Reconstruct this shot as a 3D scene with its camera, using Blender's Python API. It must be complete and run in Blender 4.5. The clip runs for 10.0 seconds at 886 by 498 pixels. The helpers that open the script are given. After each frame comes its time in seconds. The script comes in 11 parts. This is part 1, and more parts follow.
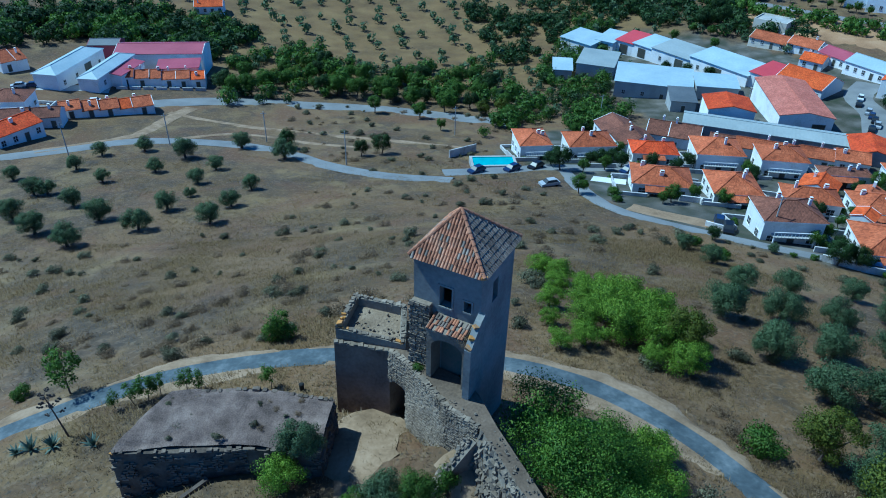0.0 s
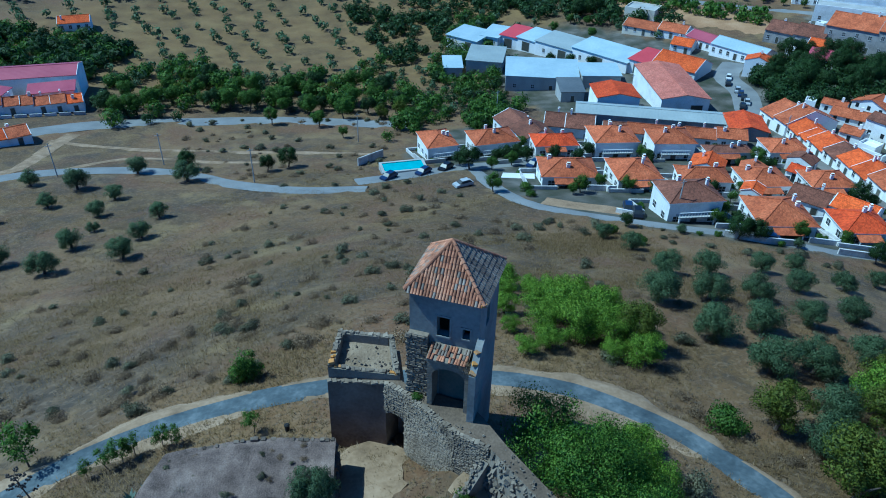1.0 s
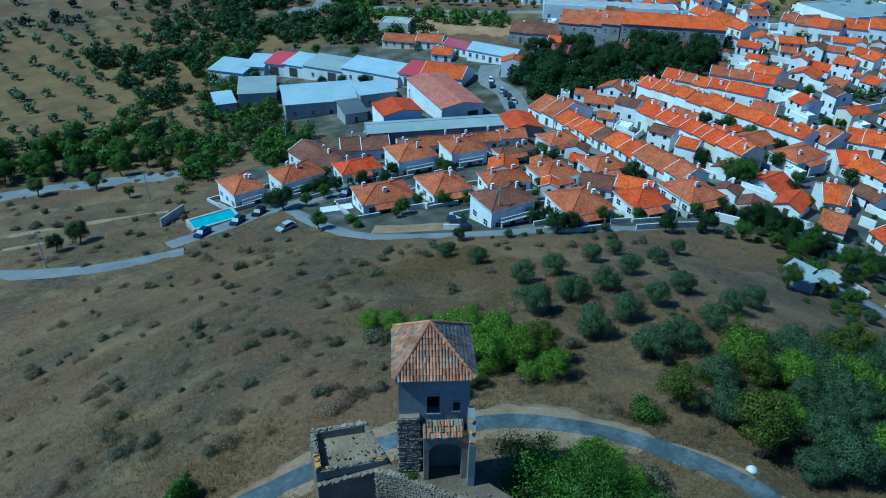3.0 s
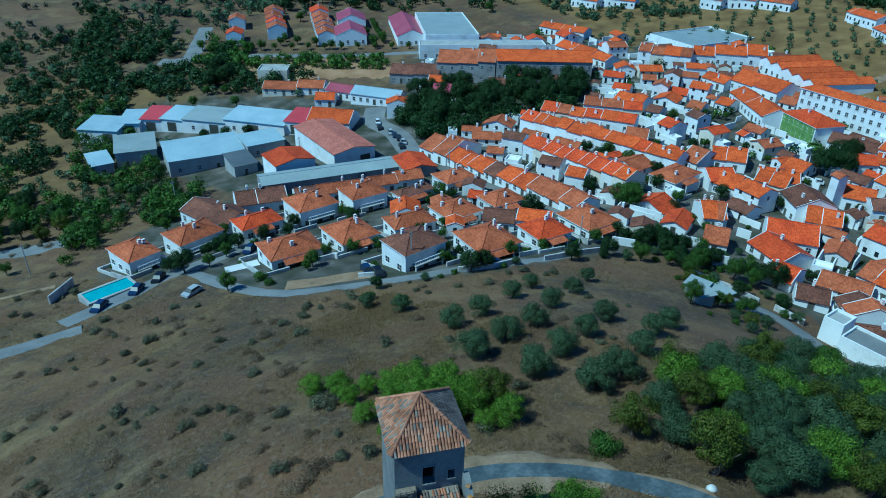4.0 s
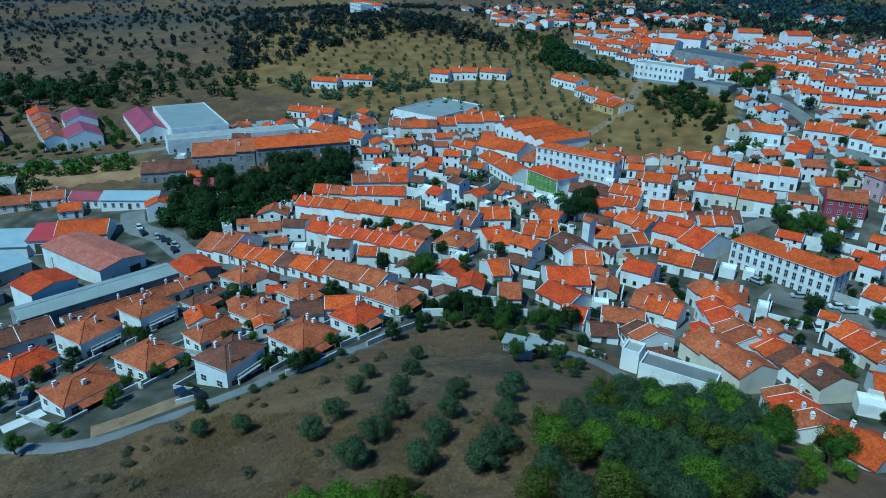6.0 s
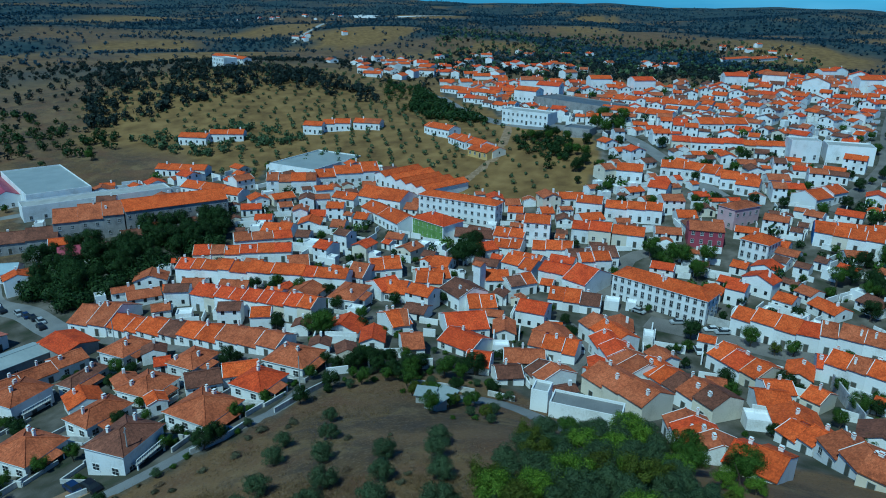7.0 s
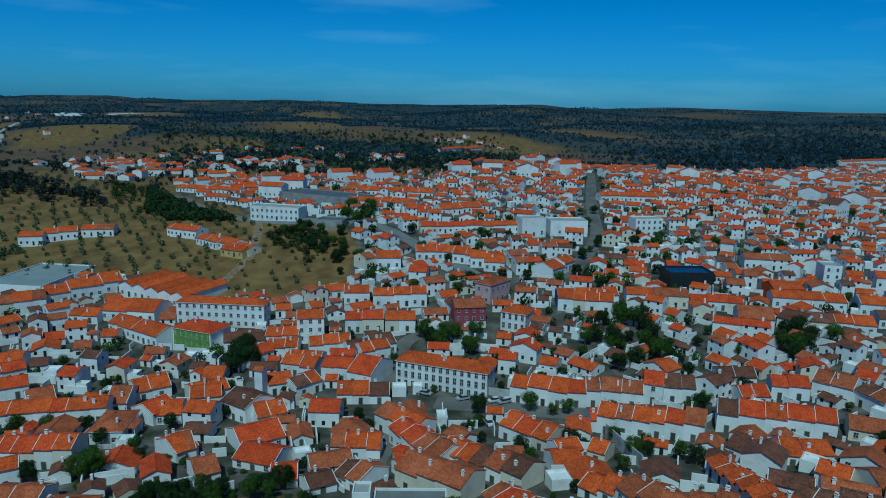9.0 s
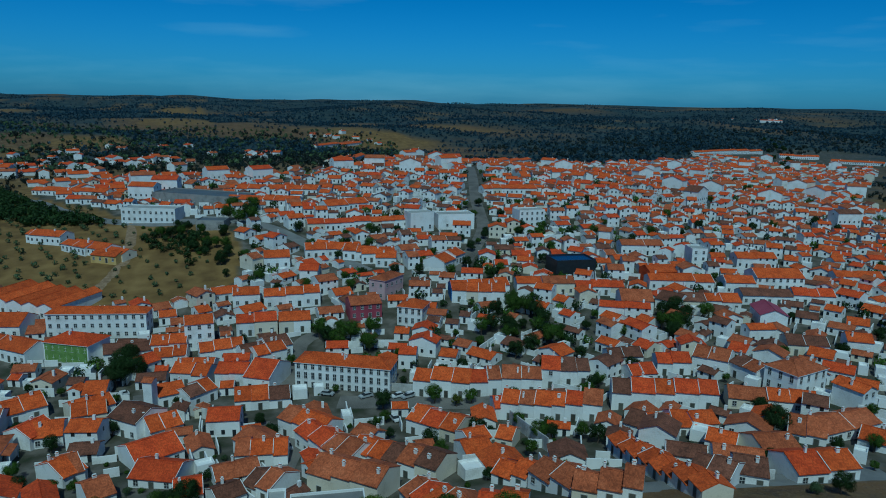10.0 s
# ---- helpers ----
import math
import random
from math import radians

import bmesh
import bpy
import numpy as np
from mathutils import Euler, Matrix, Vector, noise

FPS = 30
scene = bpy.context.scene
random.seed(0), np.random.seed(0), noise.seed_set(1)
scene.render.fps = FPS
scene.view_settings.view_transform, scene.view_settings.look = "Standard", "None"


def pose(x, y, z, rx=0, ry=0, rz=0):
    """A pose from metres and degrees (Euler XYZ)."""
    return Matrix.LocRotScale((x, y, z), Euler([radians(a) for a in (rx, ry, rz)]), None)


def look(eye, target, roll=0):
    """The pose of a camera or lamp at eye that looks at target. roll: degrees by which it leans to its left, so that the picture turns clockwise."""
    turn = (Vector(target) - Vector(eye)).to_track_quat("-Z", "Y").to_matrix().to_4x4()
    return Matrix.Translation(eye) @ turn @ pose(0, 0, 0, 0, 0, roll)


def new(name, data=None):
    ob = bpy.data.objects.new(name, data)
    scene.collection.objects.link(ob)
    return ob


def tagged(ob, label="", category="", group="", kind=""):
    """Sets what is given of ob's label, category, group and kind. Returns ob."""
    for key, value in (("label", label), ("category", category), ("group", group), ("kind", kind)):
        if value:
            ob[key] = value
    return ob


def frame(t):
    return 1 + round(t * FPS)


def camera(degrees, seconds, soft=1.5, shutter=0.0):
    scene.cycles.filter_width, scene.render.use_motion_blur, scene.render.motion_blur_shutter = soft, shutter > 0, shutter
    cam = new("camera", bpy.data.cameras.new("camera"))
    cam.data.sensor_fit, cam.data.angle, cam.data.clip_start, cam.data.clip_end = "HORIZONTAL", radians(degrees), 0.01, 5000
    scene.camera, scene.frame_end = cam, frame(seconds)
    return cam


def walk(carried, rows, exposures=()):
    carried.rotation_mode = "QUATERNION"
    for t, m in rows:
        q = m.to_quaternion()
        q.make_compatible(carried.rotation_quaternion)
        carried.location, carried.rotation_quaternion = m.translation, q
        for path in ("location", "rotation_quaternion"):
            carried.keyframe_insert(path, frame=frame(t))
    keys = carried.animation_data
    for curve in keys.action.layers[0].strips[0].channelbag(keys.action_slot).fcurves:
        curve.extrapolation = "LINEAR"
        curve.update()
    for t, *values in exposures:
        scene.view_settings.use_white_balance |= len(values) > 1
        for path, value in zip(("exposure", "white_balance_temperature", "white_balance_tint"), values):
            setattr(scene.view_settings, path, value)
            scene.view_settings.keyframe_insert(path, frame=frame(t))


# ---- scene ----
cam = camera(64.3, 10.0, soft=1.0)
METRES, EYE, TILT, LEAN, TURN = 60.0, 60.0, -33.45, -1.2, 0.0
ROWS = [
    (0.0, 0.0, 0.0, 0.0, 0.0, 0.0, -0.0),
    (0.5, -0.048, -0.0067, 0.0182, -4.38, -0.29, 2.95),
    (1.0, -0.0929, -0.0096, 0.0393, -8.66, -0.8, 5.73),
    (1.5, -0.138, -0.0077, 0.0629, -13.19, -1.56, 8.64),
    (2.0, -0.1794, -0.0026, 0.0877, -17.64, -2.5, 11.33),
    (2.5, -0.2205, 0.0066, 0.1158, -22.45, -3.4, 14.1),
    (4.0, -0.3269, 0.0511, 0.2112, -37.51, -4.37, 21.57),
    (4.5, -0.3581, 0.0727, 0.2449, -43.05, -5.24, 23.82),
    (5.0, -0.3852, 0.0968, 0.2785, -48.45, -6.28, 25.76),
    (5.5, -0.4078, 0.1239, 0.3142, -54.34, -7.43, 27.59),
    (7.0, -0.45, 0.2199, 0.417, -72.76, -11.22, 31.28),
    (7.5, -0.455, 0.2576, 0.453, -79.46, -12.64, 31.93),
    (8.0, -0.4547, 0.2953, 0.4836, -85.86, -13.93, 32.21),
    (8.5, -0.4488, 0.3377, 0.5112, -92.5, -15.23, 32.16),
    (9.0, -0.4408, 0.3797, 0.5348, -98.46, -17.56, 31.82),
    (9.5, -0.4256, 0.4219, 0.5587, -104.45, -20.87, 31.17),
    (10.0, -0.4073, 0.4622, 0.5804, -110.16, -23.97, 30.27),
]
walk(cam, [(t, pose(0, 0, EYE, TILT, LEAN, TURN) @ pose(METRES * x, METRES * y, METRES * z, 90 + pitch, roll, yaw)) for t, x, y, z, yaw, pitch, roll in ROWS],
     [(0.0, 0.0, 4430, -15), (3.0, -0.33, 4290, -23), (5.0, -0.5, 4370, -26), (8.0, -1.02, 4660, -24), (10.0, -1.48, 4820, -25)])

# ---- light ----
SUN_FROM = Vector((-0.94, 0.31, 1.37)).normalized()
sun = new("sun", bpy.data.lights.new("sun", "SUN"))
sun.data.energy, sun.data.angle, sun.data.color = 5.0, radians(0.5), (1.0, 0.95, 0.87)
sun.matrix_world = look((0, 0, 300), Vector((0, 0, 300)) - SUN_FROM)
world = bpy.data.worlds.new("sky")
scene.world = world
world.use_nodes = True
wn, wl = world.node_tree.nodes, world.node_tree.links
sky = wn.new("ShaderNodeTexSky")
sky.sky_type, sky.sun_disc = "NISHITA", False
sky.sun_elevation = math.asin(SUN_FROM.z)
sky.sun_rotation = math.atan2(SUN_FROM.x, SUN_FROM.y)
sky.altitude, sky.air_density, sky.dust_density, sky.ozone_density = 200, 1.0, 0.6, 3.0
tint = wn.new("ShaderNodeMix")
tint.data_type, tint.blend_type = "RGBA", "MULTIPLY"
tint.inputs[0].default_value = 1.0
tint.inputs[7].default_value = (0.25, 0.59, 1.14, 1)
wl.new(sky.outputs[0], tint.inputs[6])
# thin high cloud
co, mp, cl, rmp, mxc = (wn.new(k) for k in ("ShaderNodeTexCoord", "ShaderNodeMapping", "ShaderNodeTexNoise", "ShaderNodeMapRange", "ShaderNodeMix"))
mp.inputs["Scale"].default_value = (2.2, 2.2, 16.0)
cl.inputs["Scale"].default_value, cl.inputs["Detail"].default_value = 1.3, 6
rmp.inputs["From Min"].default_value, rmp.inputs["From Max"].default_value, rmp.inputs["To Max"].default_value = 0.5, 0.75, 0.3
mxc.data_type = "RGBA"
mxc.inputs[7].default_value = (5.0, 7.5, 9.5, 1)
wl.new(co.outputs["Generated"], mp.inputs[0])
wl.new(mp.outputs[0], cl.inputs["Vector"])
wl.new(cl.outputs["Fac"], rmp.inputs[0])
wl.new(rmp.outputs[0], mxc.inputs[0])
wl.new(tint.outputs[2], mxc.inputs[6])
# the air is brighter towards the horizon than overhead
up, air, glow = (wn.new(k) for k in ("ShaderNodeSeparateXYZ", "ShaderNodeMapRange", "ShaderNodeMix"))
wl.new(co.outputs["Generated"], up.inputs[0])
air.interpolation_type = "SMOOTHSTEP"
air.inputs["From Max"].default_value, air.inputs["To Min"].default_value, air.inputs["To Max"].default_value = 0.45, 1.95, 1.0
wl.new(up.outputs["Z"], air.inputs[0])
glow.data_type, glow.blend_type = "RGBA", "MULTIPLY"
glow.inputs[0].default_value = 1.0
wl.new(mxc.outputs[2], glow.inputs[6])
wl.new(air.outputs[0], glow.inputs[7])
wl.new(glow.outputs[2], wn["Background"].inputs[0])
wn["Background"].inputs[1].default_value = 0.082

# ---- materials ----
def material(name, colours, scale=0.4, fine=6.0, rough=0.85, metal=0.0, bump=0.3, depth=0.02, spread=0.0, spec=0.3, island=False):
    """Two scales of noise choose between the colours; a fine relief; spread: how far each object differs in brightness."""
    m = bpy.data.materials.new(name)
    m.use_nodes = True
    n, l = m.node_tree.nodes, m.node_tree.links
    b = n["Principled BSDF"]
    b.inputs["Roughness"].default_value, b.inputs["Metallic"].default_value = rough, metal
    b.inputs["Specular IOR Level"].default_value = spec
    co = n.new("ShaderNodeTexCoord")
    geo = n.new("ShaderNodeNewGeometry")
    big, small = n.new("ShaderNodeTexNoise"), n.new("ShaderNodeTexNoise")
    big.inputs["Scale"].default_value, small.inputs["Scale"].default_value = scale, fine
    big.inputs["Detail"].default_value, small.inputs["Detail"].default_value = 5, 4
    for t in (big, small):
        l.new(geo.outputs["Position"], t.inputs["Vector"])
    mix = n.new("ShaderNodeMath")
    mix.operation = "MULTIPLY_ADD"
    mix.inputs[1].default_value = 0.45
    l.new(small.outputs["Fac"], mix.inputs[0])
    half = n.new("ShaderNodeMath")
    half.operation = "MULTIPLY_ADD"
    half.inputs[1].default_value, half.inputs[2].default_value = 0.9, -0.17
    l.new(big.outputs["Fac"], half.inputs[0])
    l.new(half.outputs[0], mix.inputs[2])
    ramp = n.new("ShaderNodeValToRGB")
    e = ramp.color_ramp.elements
    while len(e) < len(colours):
        e.new(0.5)
    for i, c in enumerate(colours):
        e[i].position, e[i].color = 0.25 + 0.5 * i / max(1, len(colours) - 1), (*c, 1)
    l.new(mix.outputs[0], ramp.inputs[0])
    out = ramp.outputs[0]
    if spread:
        info = n.new("ShaderNodeObjectInfo")
        hsv = n.new("ShaderNodeHueSaturation")
        rng = n.new("ShaderNodeMapRange")
        rng.inputs["To Min"].default_value, rng.inputs["To Max"].default_value = 1 - spread, 1 + spread
        l.new(geo.outputs["Random Per Island"] if island else info.outputs["Random"], rng.inputs[0])
        l.new(rng.outputs[0], hsv.inputs["Value"])
        l.new(out, hsv.inputs["Color"])
        out = hsv.outputs[0]
    l.new(out, b.inputs["Base Color"])
    if bump:
        bn = n.new("ShaderNodeBump")
        bn.inputs["Strength"].default_value, bn.inputs["Distance"].default_value = bump, depth
        l.new(small.outputs["Fac"], bn.inputs["Height"])
        l.new(bn.outputs[0], b.inputs["Normal"])
    return m


def tiles(name, colours, pitch=0.22, course=0.36, spread=0.1, bump=0.8):
    """Barrel tiles in rows down the slope, laid out by the roof's own metres."""
    m = material(name, colours, scale=0.35, fine=2.2, rough=0.9, bump=0, spread=spread)
    n, l = m.node_tree.nodes, m.node_tree.links
    b = n["Principled BSDF"]
    uv = n.new("ShaderNodeUVMap")
    sep = n.new("ShaderNodeSeparateXYZ")
    l.new(uv.outputs[0], sep.inputs[0])
    sx, sy = n.new("ShaderNodeMath"), n.new("ShaderNodeMath")
    for s, k, src in ((sx, pitch, 0), (sy, course, 1)):
        s.operation = "DIVIDE"
        s.inputs[1].default_value = k
        l.new(sep.outputs[src], s.inputs[0])
    fx, fy = n.new("ShaderNodeMath"), n.new("ShaderNodeMath")
    for f, s in ((fx, sx), (fy, sy)):
        f.operation = "FLOOR"
        l.new(s.outputs[0], f.inputs[0])
    cell = n.new("ShaderNodeCombineXYZ")
    l.new(fx.outputs[0], cell.inputs[0])
    l.new(fy.outputs[0], cell.inputs[1])
    wn_ = n.new("ShaderNodeTexWhiteNoise")
    wn_.noise_dimensions = "2D"
    l.new(cell.outputs[0], wn_.inputs["Vector"])
    vary = n.new("ShaderNodeHueSaturation")
    rng = n.new("ShaderNodeMapRange")
    rng.inputs["To Min"].default_value, rng.inputs["To Max"].default_value = 0.72, 1.25
    l.new(wn_.outputs["Value"], rng.inputs[0])
    l.new(rng.outputs[0], vary.inputs["Value"])
    l.new(b.inputs["Base Color"].links[0].from_socket, vary.inputs["Color"])
    l.new(vary.outputs[0], b.inputs["Base Color"])
    wave = n.new("ShaderNodeMath")
    wave.operation = "PINGPONG"
    wave.inputs[1].default_value = 0.5
    l.new(sx.outputs[0], wave.inputs[0])
    fr = n.new("ShaderNodeMath")
    fr.operation = "FRACT"
    l.new(sy.outputs[0], fr.inputs[0])
    add = n.new("ShaderNodeMath")
    add.operation = "MULTIPLY_ADD"
    add.inputs[1].default_value = 0.35
    l.new(fr.outputs[0], add.inputs[0])
    l.new(wave.outputs[0], add.inputs[2])
    bn = n.new("ShaderNodeBump")
    bn.inputs["Strength"].default_value, bn.inputs["Distance"].default_value = bump, 0.09
    l.new(add.outputs[0], bn.inputs["Height"])
    l.new(bn.outputs[0], b.inputs["Normal"])
    return m


def ribbed(name, colours, pitch=0.3, rough=0.5, metal=0.0):
    """Corrugated sheet with ribs down the slope."""
    m = material(name, colours, scale=0.15, fine=1.5, rough=rough, metal=metal, bump=0, spread=0.06)
    n, l = m.node_tree.nodes, m.node_tree.links
    uv, sep, div, wave, bn = (n.new(k) for k in ("ShaderNodeUVMap", "ShaderNodeSeparateXYZ", "ShaderNodeMath", "ShaderNodeMath", "ShaderNodeBump"))
    l.new(uv.outputs[0], sep.inputs[0])
    div.operation, wave.operation = "DIVIDE", "PINGPONG"
    div.inputs[1].default_value, wave.inputs[1].default_value = pitch, 0.5
    l.new(sep.outputs[0], div.inputs[0])
    l.new(div.outputs[0], wave.inputs[0])
    l.new(wave.outputs[0], bn.inputs["Height"])
    bn.inputs["Strength"].default_value, bn.inputs["Distance"].default_value = 0.6, 0.06
    l.new(bn.outputs[0], n["Principled BSDF"].inputs["Normal"])
    return m


WHITE = material("lime_plaster", [(0.60, 0.59, 0.56), (0.80, 0.80, 0.79), (0.85, 0.85, 0.84)], 0.25, 3.0, spread=0.08)
CREAM = material("cream_plaster", [(0.55, 0.50, 0.40), (0.70, 0.64, 0.52), (0.74, 0.68, 0.56)], 0.25, 3.0, spread=0.1)
GREY = material("weathered_render", [(0.16, 0.15, 0.15), (0.30, 0.29, 0.28), (0.38, 0.36, 0.34)], 0.3, 3.0, spread=0.1)
# estate walls: bluish shade put into the plaster colour
SHADE_TINTED = material("shade_tinted_plaster", [(0.50, 0.56, 0.62), (0.62, 0.68, 0.73)], 0.3, 3.0, spread=0.08)
ORANGE_EARTH = material("orange_earth", [(0.20, 0.115, 0.055), (0.32, 0.19, 0.095), (0.42, 0.27, 0.15)], 0.12, 2.0)
LIMED = material("weathered_limewash", [(0.30, 0.29, 0.27), (0.50, 0.49, 0.47), (0.66, 0.65, 0.63)], 0.5, 3.0, spread=0.2)
OCHRE = material("ochre_plaster", [(0.45, 0.30, 0.10), (0.62, 0.45, 0.18)], 0.3, 3.0, spread=0.05)
PINK = material("pink_plaster", [(0.45, 0.30, 0.32), (0.58, 0.42, 0.43)], 0.3, 3.0)
GREENT = material("green_glazed_facade", [(0.12, 0.2, 0.05), (0.24, 0.36, 0.10)], 0.6, 4.0, rough=0.5)
ROOF = tiles("terracotta_new", [(0.36, 0.058, 0.011), (0.54, 0.092, 0.016), (0.60, 0.122, 0.026)], spread=0.16)
ROOF_RED = tiles("terracotta_red", [(0.35, 0.043, 0.011), (0.54, 0.07, 0.015), (0.58, 0.092, 0.021)], spread=0.14)
ROOF_MID = tiles("terracotta_weathered", [(0.22, 0.06, 0.024), (0.37, 0.1, 0.038), (0.45, 0.138, 0.057)], spread=0.18)
ROOF_OLD = tiles("terracotta_brown", [(0.09, 0.04, 0.026), (0.16, 0.065, 0.04), (0.22, 0.09, 0.055)], spread=0.2)
ROOF_SALMON = tiles("terracotta_salmon", [(0.36, 0.115, 0.08), (0.48, 0.165, 0.115), (0.53, 0.2, 0.14)], spread=0.08)
SHEET = ribbed("sheet_pale_blue", [(0.31, 0.39, 0.44), (0.45, 0.53, 0.57)])
SHEET_GREY = ribbed("sheet_grey", [(0.26, 0.29, 0.29), (0.36, 0.39, 0.38)], 0.9)
SHEET_RED = ribbed("sheet_red", [(0.42, 0.05, 0.06), (0.52, 0.07, 0.08)])
SHEET_PINK = ribbed("sheet_maroon", [(0.26, 0.05, 0.08), (0.36, 0.085, 0.12)])
SHEET_DARK = ribbed("sheet_dark", [(0.10, 0.11, 0.12), (0.16, 0.17, 0.18)])
CONCRETE = material("concrete", [(0.30, 0.30, 0.29), (0.45, 0.45, 0.43)], 0.3, 5.0)
PAVING = material("street_paving", [(0.08, 0.075, 0.068), (0.15, 0.14, 0.128), (0.21, 0.195, 0.178)], 0.12, 2.5)
ASPHALT = material("worn_asphalt", [(0.04, 0.05, 0.057), (0.082, 0.097, 0.105), (0.17, 0.185, 0.19)], 0.5, 2.6, rough=0.8)
ROADGREY = material("old_road", [(0.15, 0.15, 0.15), (0.24, 0.24, 0.235)], 0.2, 4.0, rough=0.8)
SAND = material("sandy_verge", [(0.15, 0.10, 0.056), (0.25, 0.172, 0.10), (0.34, 0.245, 0.155)], 0.5, 3.5)
EARTH = material("bare_earth", [(0.15, 0.098, 0.056), (0.26, 0.175, 0.10), (0.34, 0.24, 0.145)], 0.3, 3.0)
GLASS = material("window_dark", [(0.015, 0.018, 0.022), (0.03, 0.035, 0.04)], 1.0, 4.0, rough=0.4, bump=0, spec=0.4)
TRIM = material("stone_trim", [(0.40, 0.40, 0.40), (0.55, 0.55, 0.54)], 0.8, 6.0)
BLUETRIM = material("blue_trim", [(0.05, 0.13, 0.35), (0.08, 0.18, 0.42)], 0.8, 6.0)
DOOR = material("painted_door", [(0.05, 0.07, 0.06), (0.12, 0.10, 0.08)], 0.8, 6.0, spread=0.4)
STONE = material("rubble_stone", [(0.11, 0.085, 0.06), (0.205, 0.163, 0.12), (0.29, 0.24, 0.18)], 0.7, 5.0, bump=0.7, depth=0.05, spread=0.2)
MORTAR = material("lime_mortar", [(0.12, 0.095, 0.07), (0.20, 0.165, 0.125), (0.27, 0.225, 0.17)], 0.6, 6.0, bump=0.7, depth=0.04)
RENDER = material("grey_lime_render", [(0.12, 0.12, 0.12), (0.20, 0.20, 0.19), (0.28, 0.27, 0.25)], 0.35, 4.0, bump=0.5, depth=0.03)
LICHEN = material("orange_lichen_stone", [(0.26, 0.20, 0.14), (0.45, 0.22, 0.06), (0.58, 0.28, 0.05)], 1.2, 7.0, bump=0.6, depth=0.04)
BARK = material("bark", [(0.06, 0.045, 0.035), (0.14, 0.11, 0.085)], 2.0, 12.0, bump=0.6)
SOLAR = material("solar_panel", [(0.01, 0.018, 0.05), (0.016, 0.03, 0.08)], 1.0, 4.0, rough=0.2, bump=0, spec=0.5)
POOLW = material("pool_water", [(0.02, 0.32, 0.36), (0.05, 0.42, 0.45)], 0.5, 2.0, rough=0.08, bump=0.1, spec=0.5)
TERRACE = material("pale_concrete", [(0.55, 0.55, 0.54), (0.68, 0.68, 0.67)], 0.3, 4.0)


def foliage(name, dark, light, spread=0.12):
    """Leaves that differ from one clump to the next."""
    m = bpy.data.materials.new(name)
    m.use_nodes = True
    n, l = m.node_tree.nodes, m.node_tree.links
    b = n["Principled BSDF"]
    b.inputs["Roughness"].default_value, b.inputs["Specular IOR Level"].default_value = 0.65, 0.25
    geo, ramp, info, hsv, rng = (n.new(k) for k in ("ShaderNodeNewGeometry", "ShaderNodeValToRGB", "ShaderNodeObjectInfo", "ShaderNodeHueSaturation", "ShaderNodeMapRange"))
    ramp.color_ramp.elements[0].color, ramp.color_ramp.elements[1].color = (*dark, 1), (*light, 1)
    l.new(geo.outputs["Random Per Island"], ramp.inputs[0])
    rng.inputs["To Min"].default_value, rng.inputs["To Max"].default_value = 1 - spread, 1 + spread
    l.new(info.outputs["Random"], rng.inputs[0])
    l.new(rng.outputs[0], hsv.inputs["Value"])
    l.new(ramp.outputs[0], hsv.inputs["Color"])
    l.new(hsv.outputs[0], b.inputs["Base Color"])
    thin, mix = n.new("ShaderNodeBsdfTranslucent"), n.new("ShaderNodeMixShader")
    mix.inputs[0].default_value = 0.35
    l.new(hsv.outputs[0], thin.inputs["Color"])
    l.new(b.outputs[0], mix.inputs[1])
    l.new(thin.outputs[0], mix.inputs[2])
    l.new(mix.outputs[0], n["Material Output"].inputs["Surface"])
    return m


OLIVE = foliage("olive_leaves", (0.048, 0.082, 0.036), (0.14, 0.19, 0.088))
GREEN = foliage("green_leaves", (0.034, 0.078, 0.01), (0.13, 0.205, 0.027))
BRIGHT = foliage("bright_leaves", (0.075, 0.145, 0.012), (0.29, 0.41, 0.04))
DARKG = foliage("dark_leaves", (0.015, 0.036, 0.01), (0.055, 0.095, 0.022))
SCRUB = foliage("dry_scrub", (0.16, 0.115, 0.07), (0.33, 0.24, 0.145), 0.25)
YELLOW = foliage("yellowing_leaves", (0.05, 0.075, 0.009), (0.17, 0.19, 0.023))
# both shifted towards blue: distance haze put into the leaf colours
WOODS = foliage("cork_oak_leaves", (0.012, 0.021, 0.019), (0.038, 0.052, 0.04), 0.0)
HAZED_WOODS = foliage("hazed_oak_leaves", (0.022, 0.05, 0.076), (0.056, 0.096, 0.125), 0.0)
STRAW = foliage("dry_grass", (0.105, 0.072, 0.03), (0.235, 0.162, 0.072), 0.0)


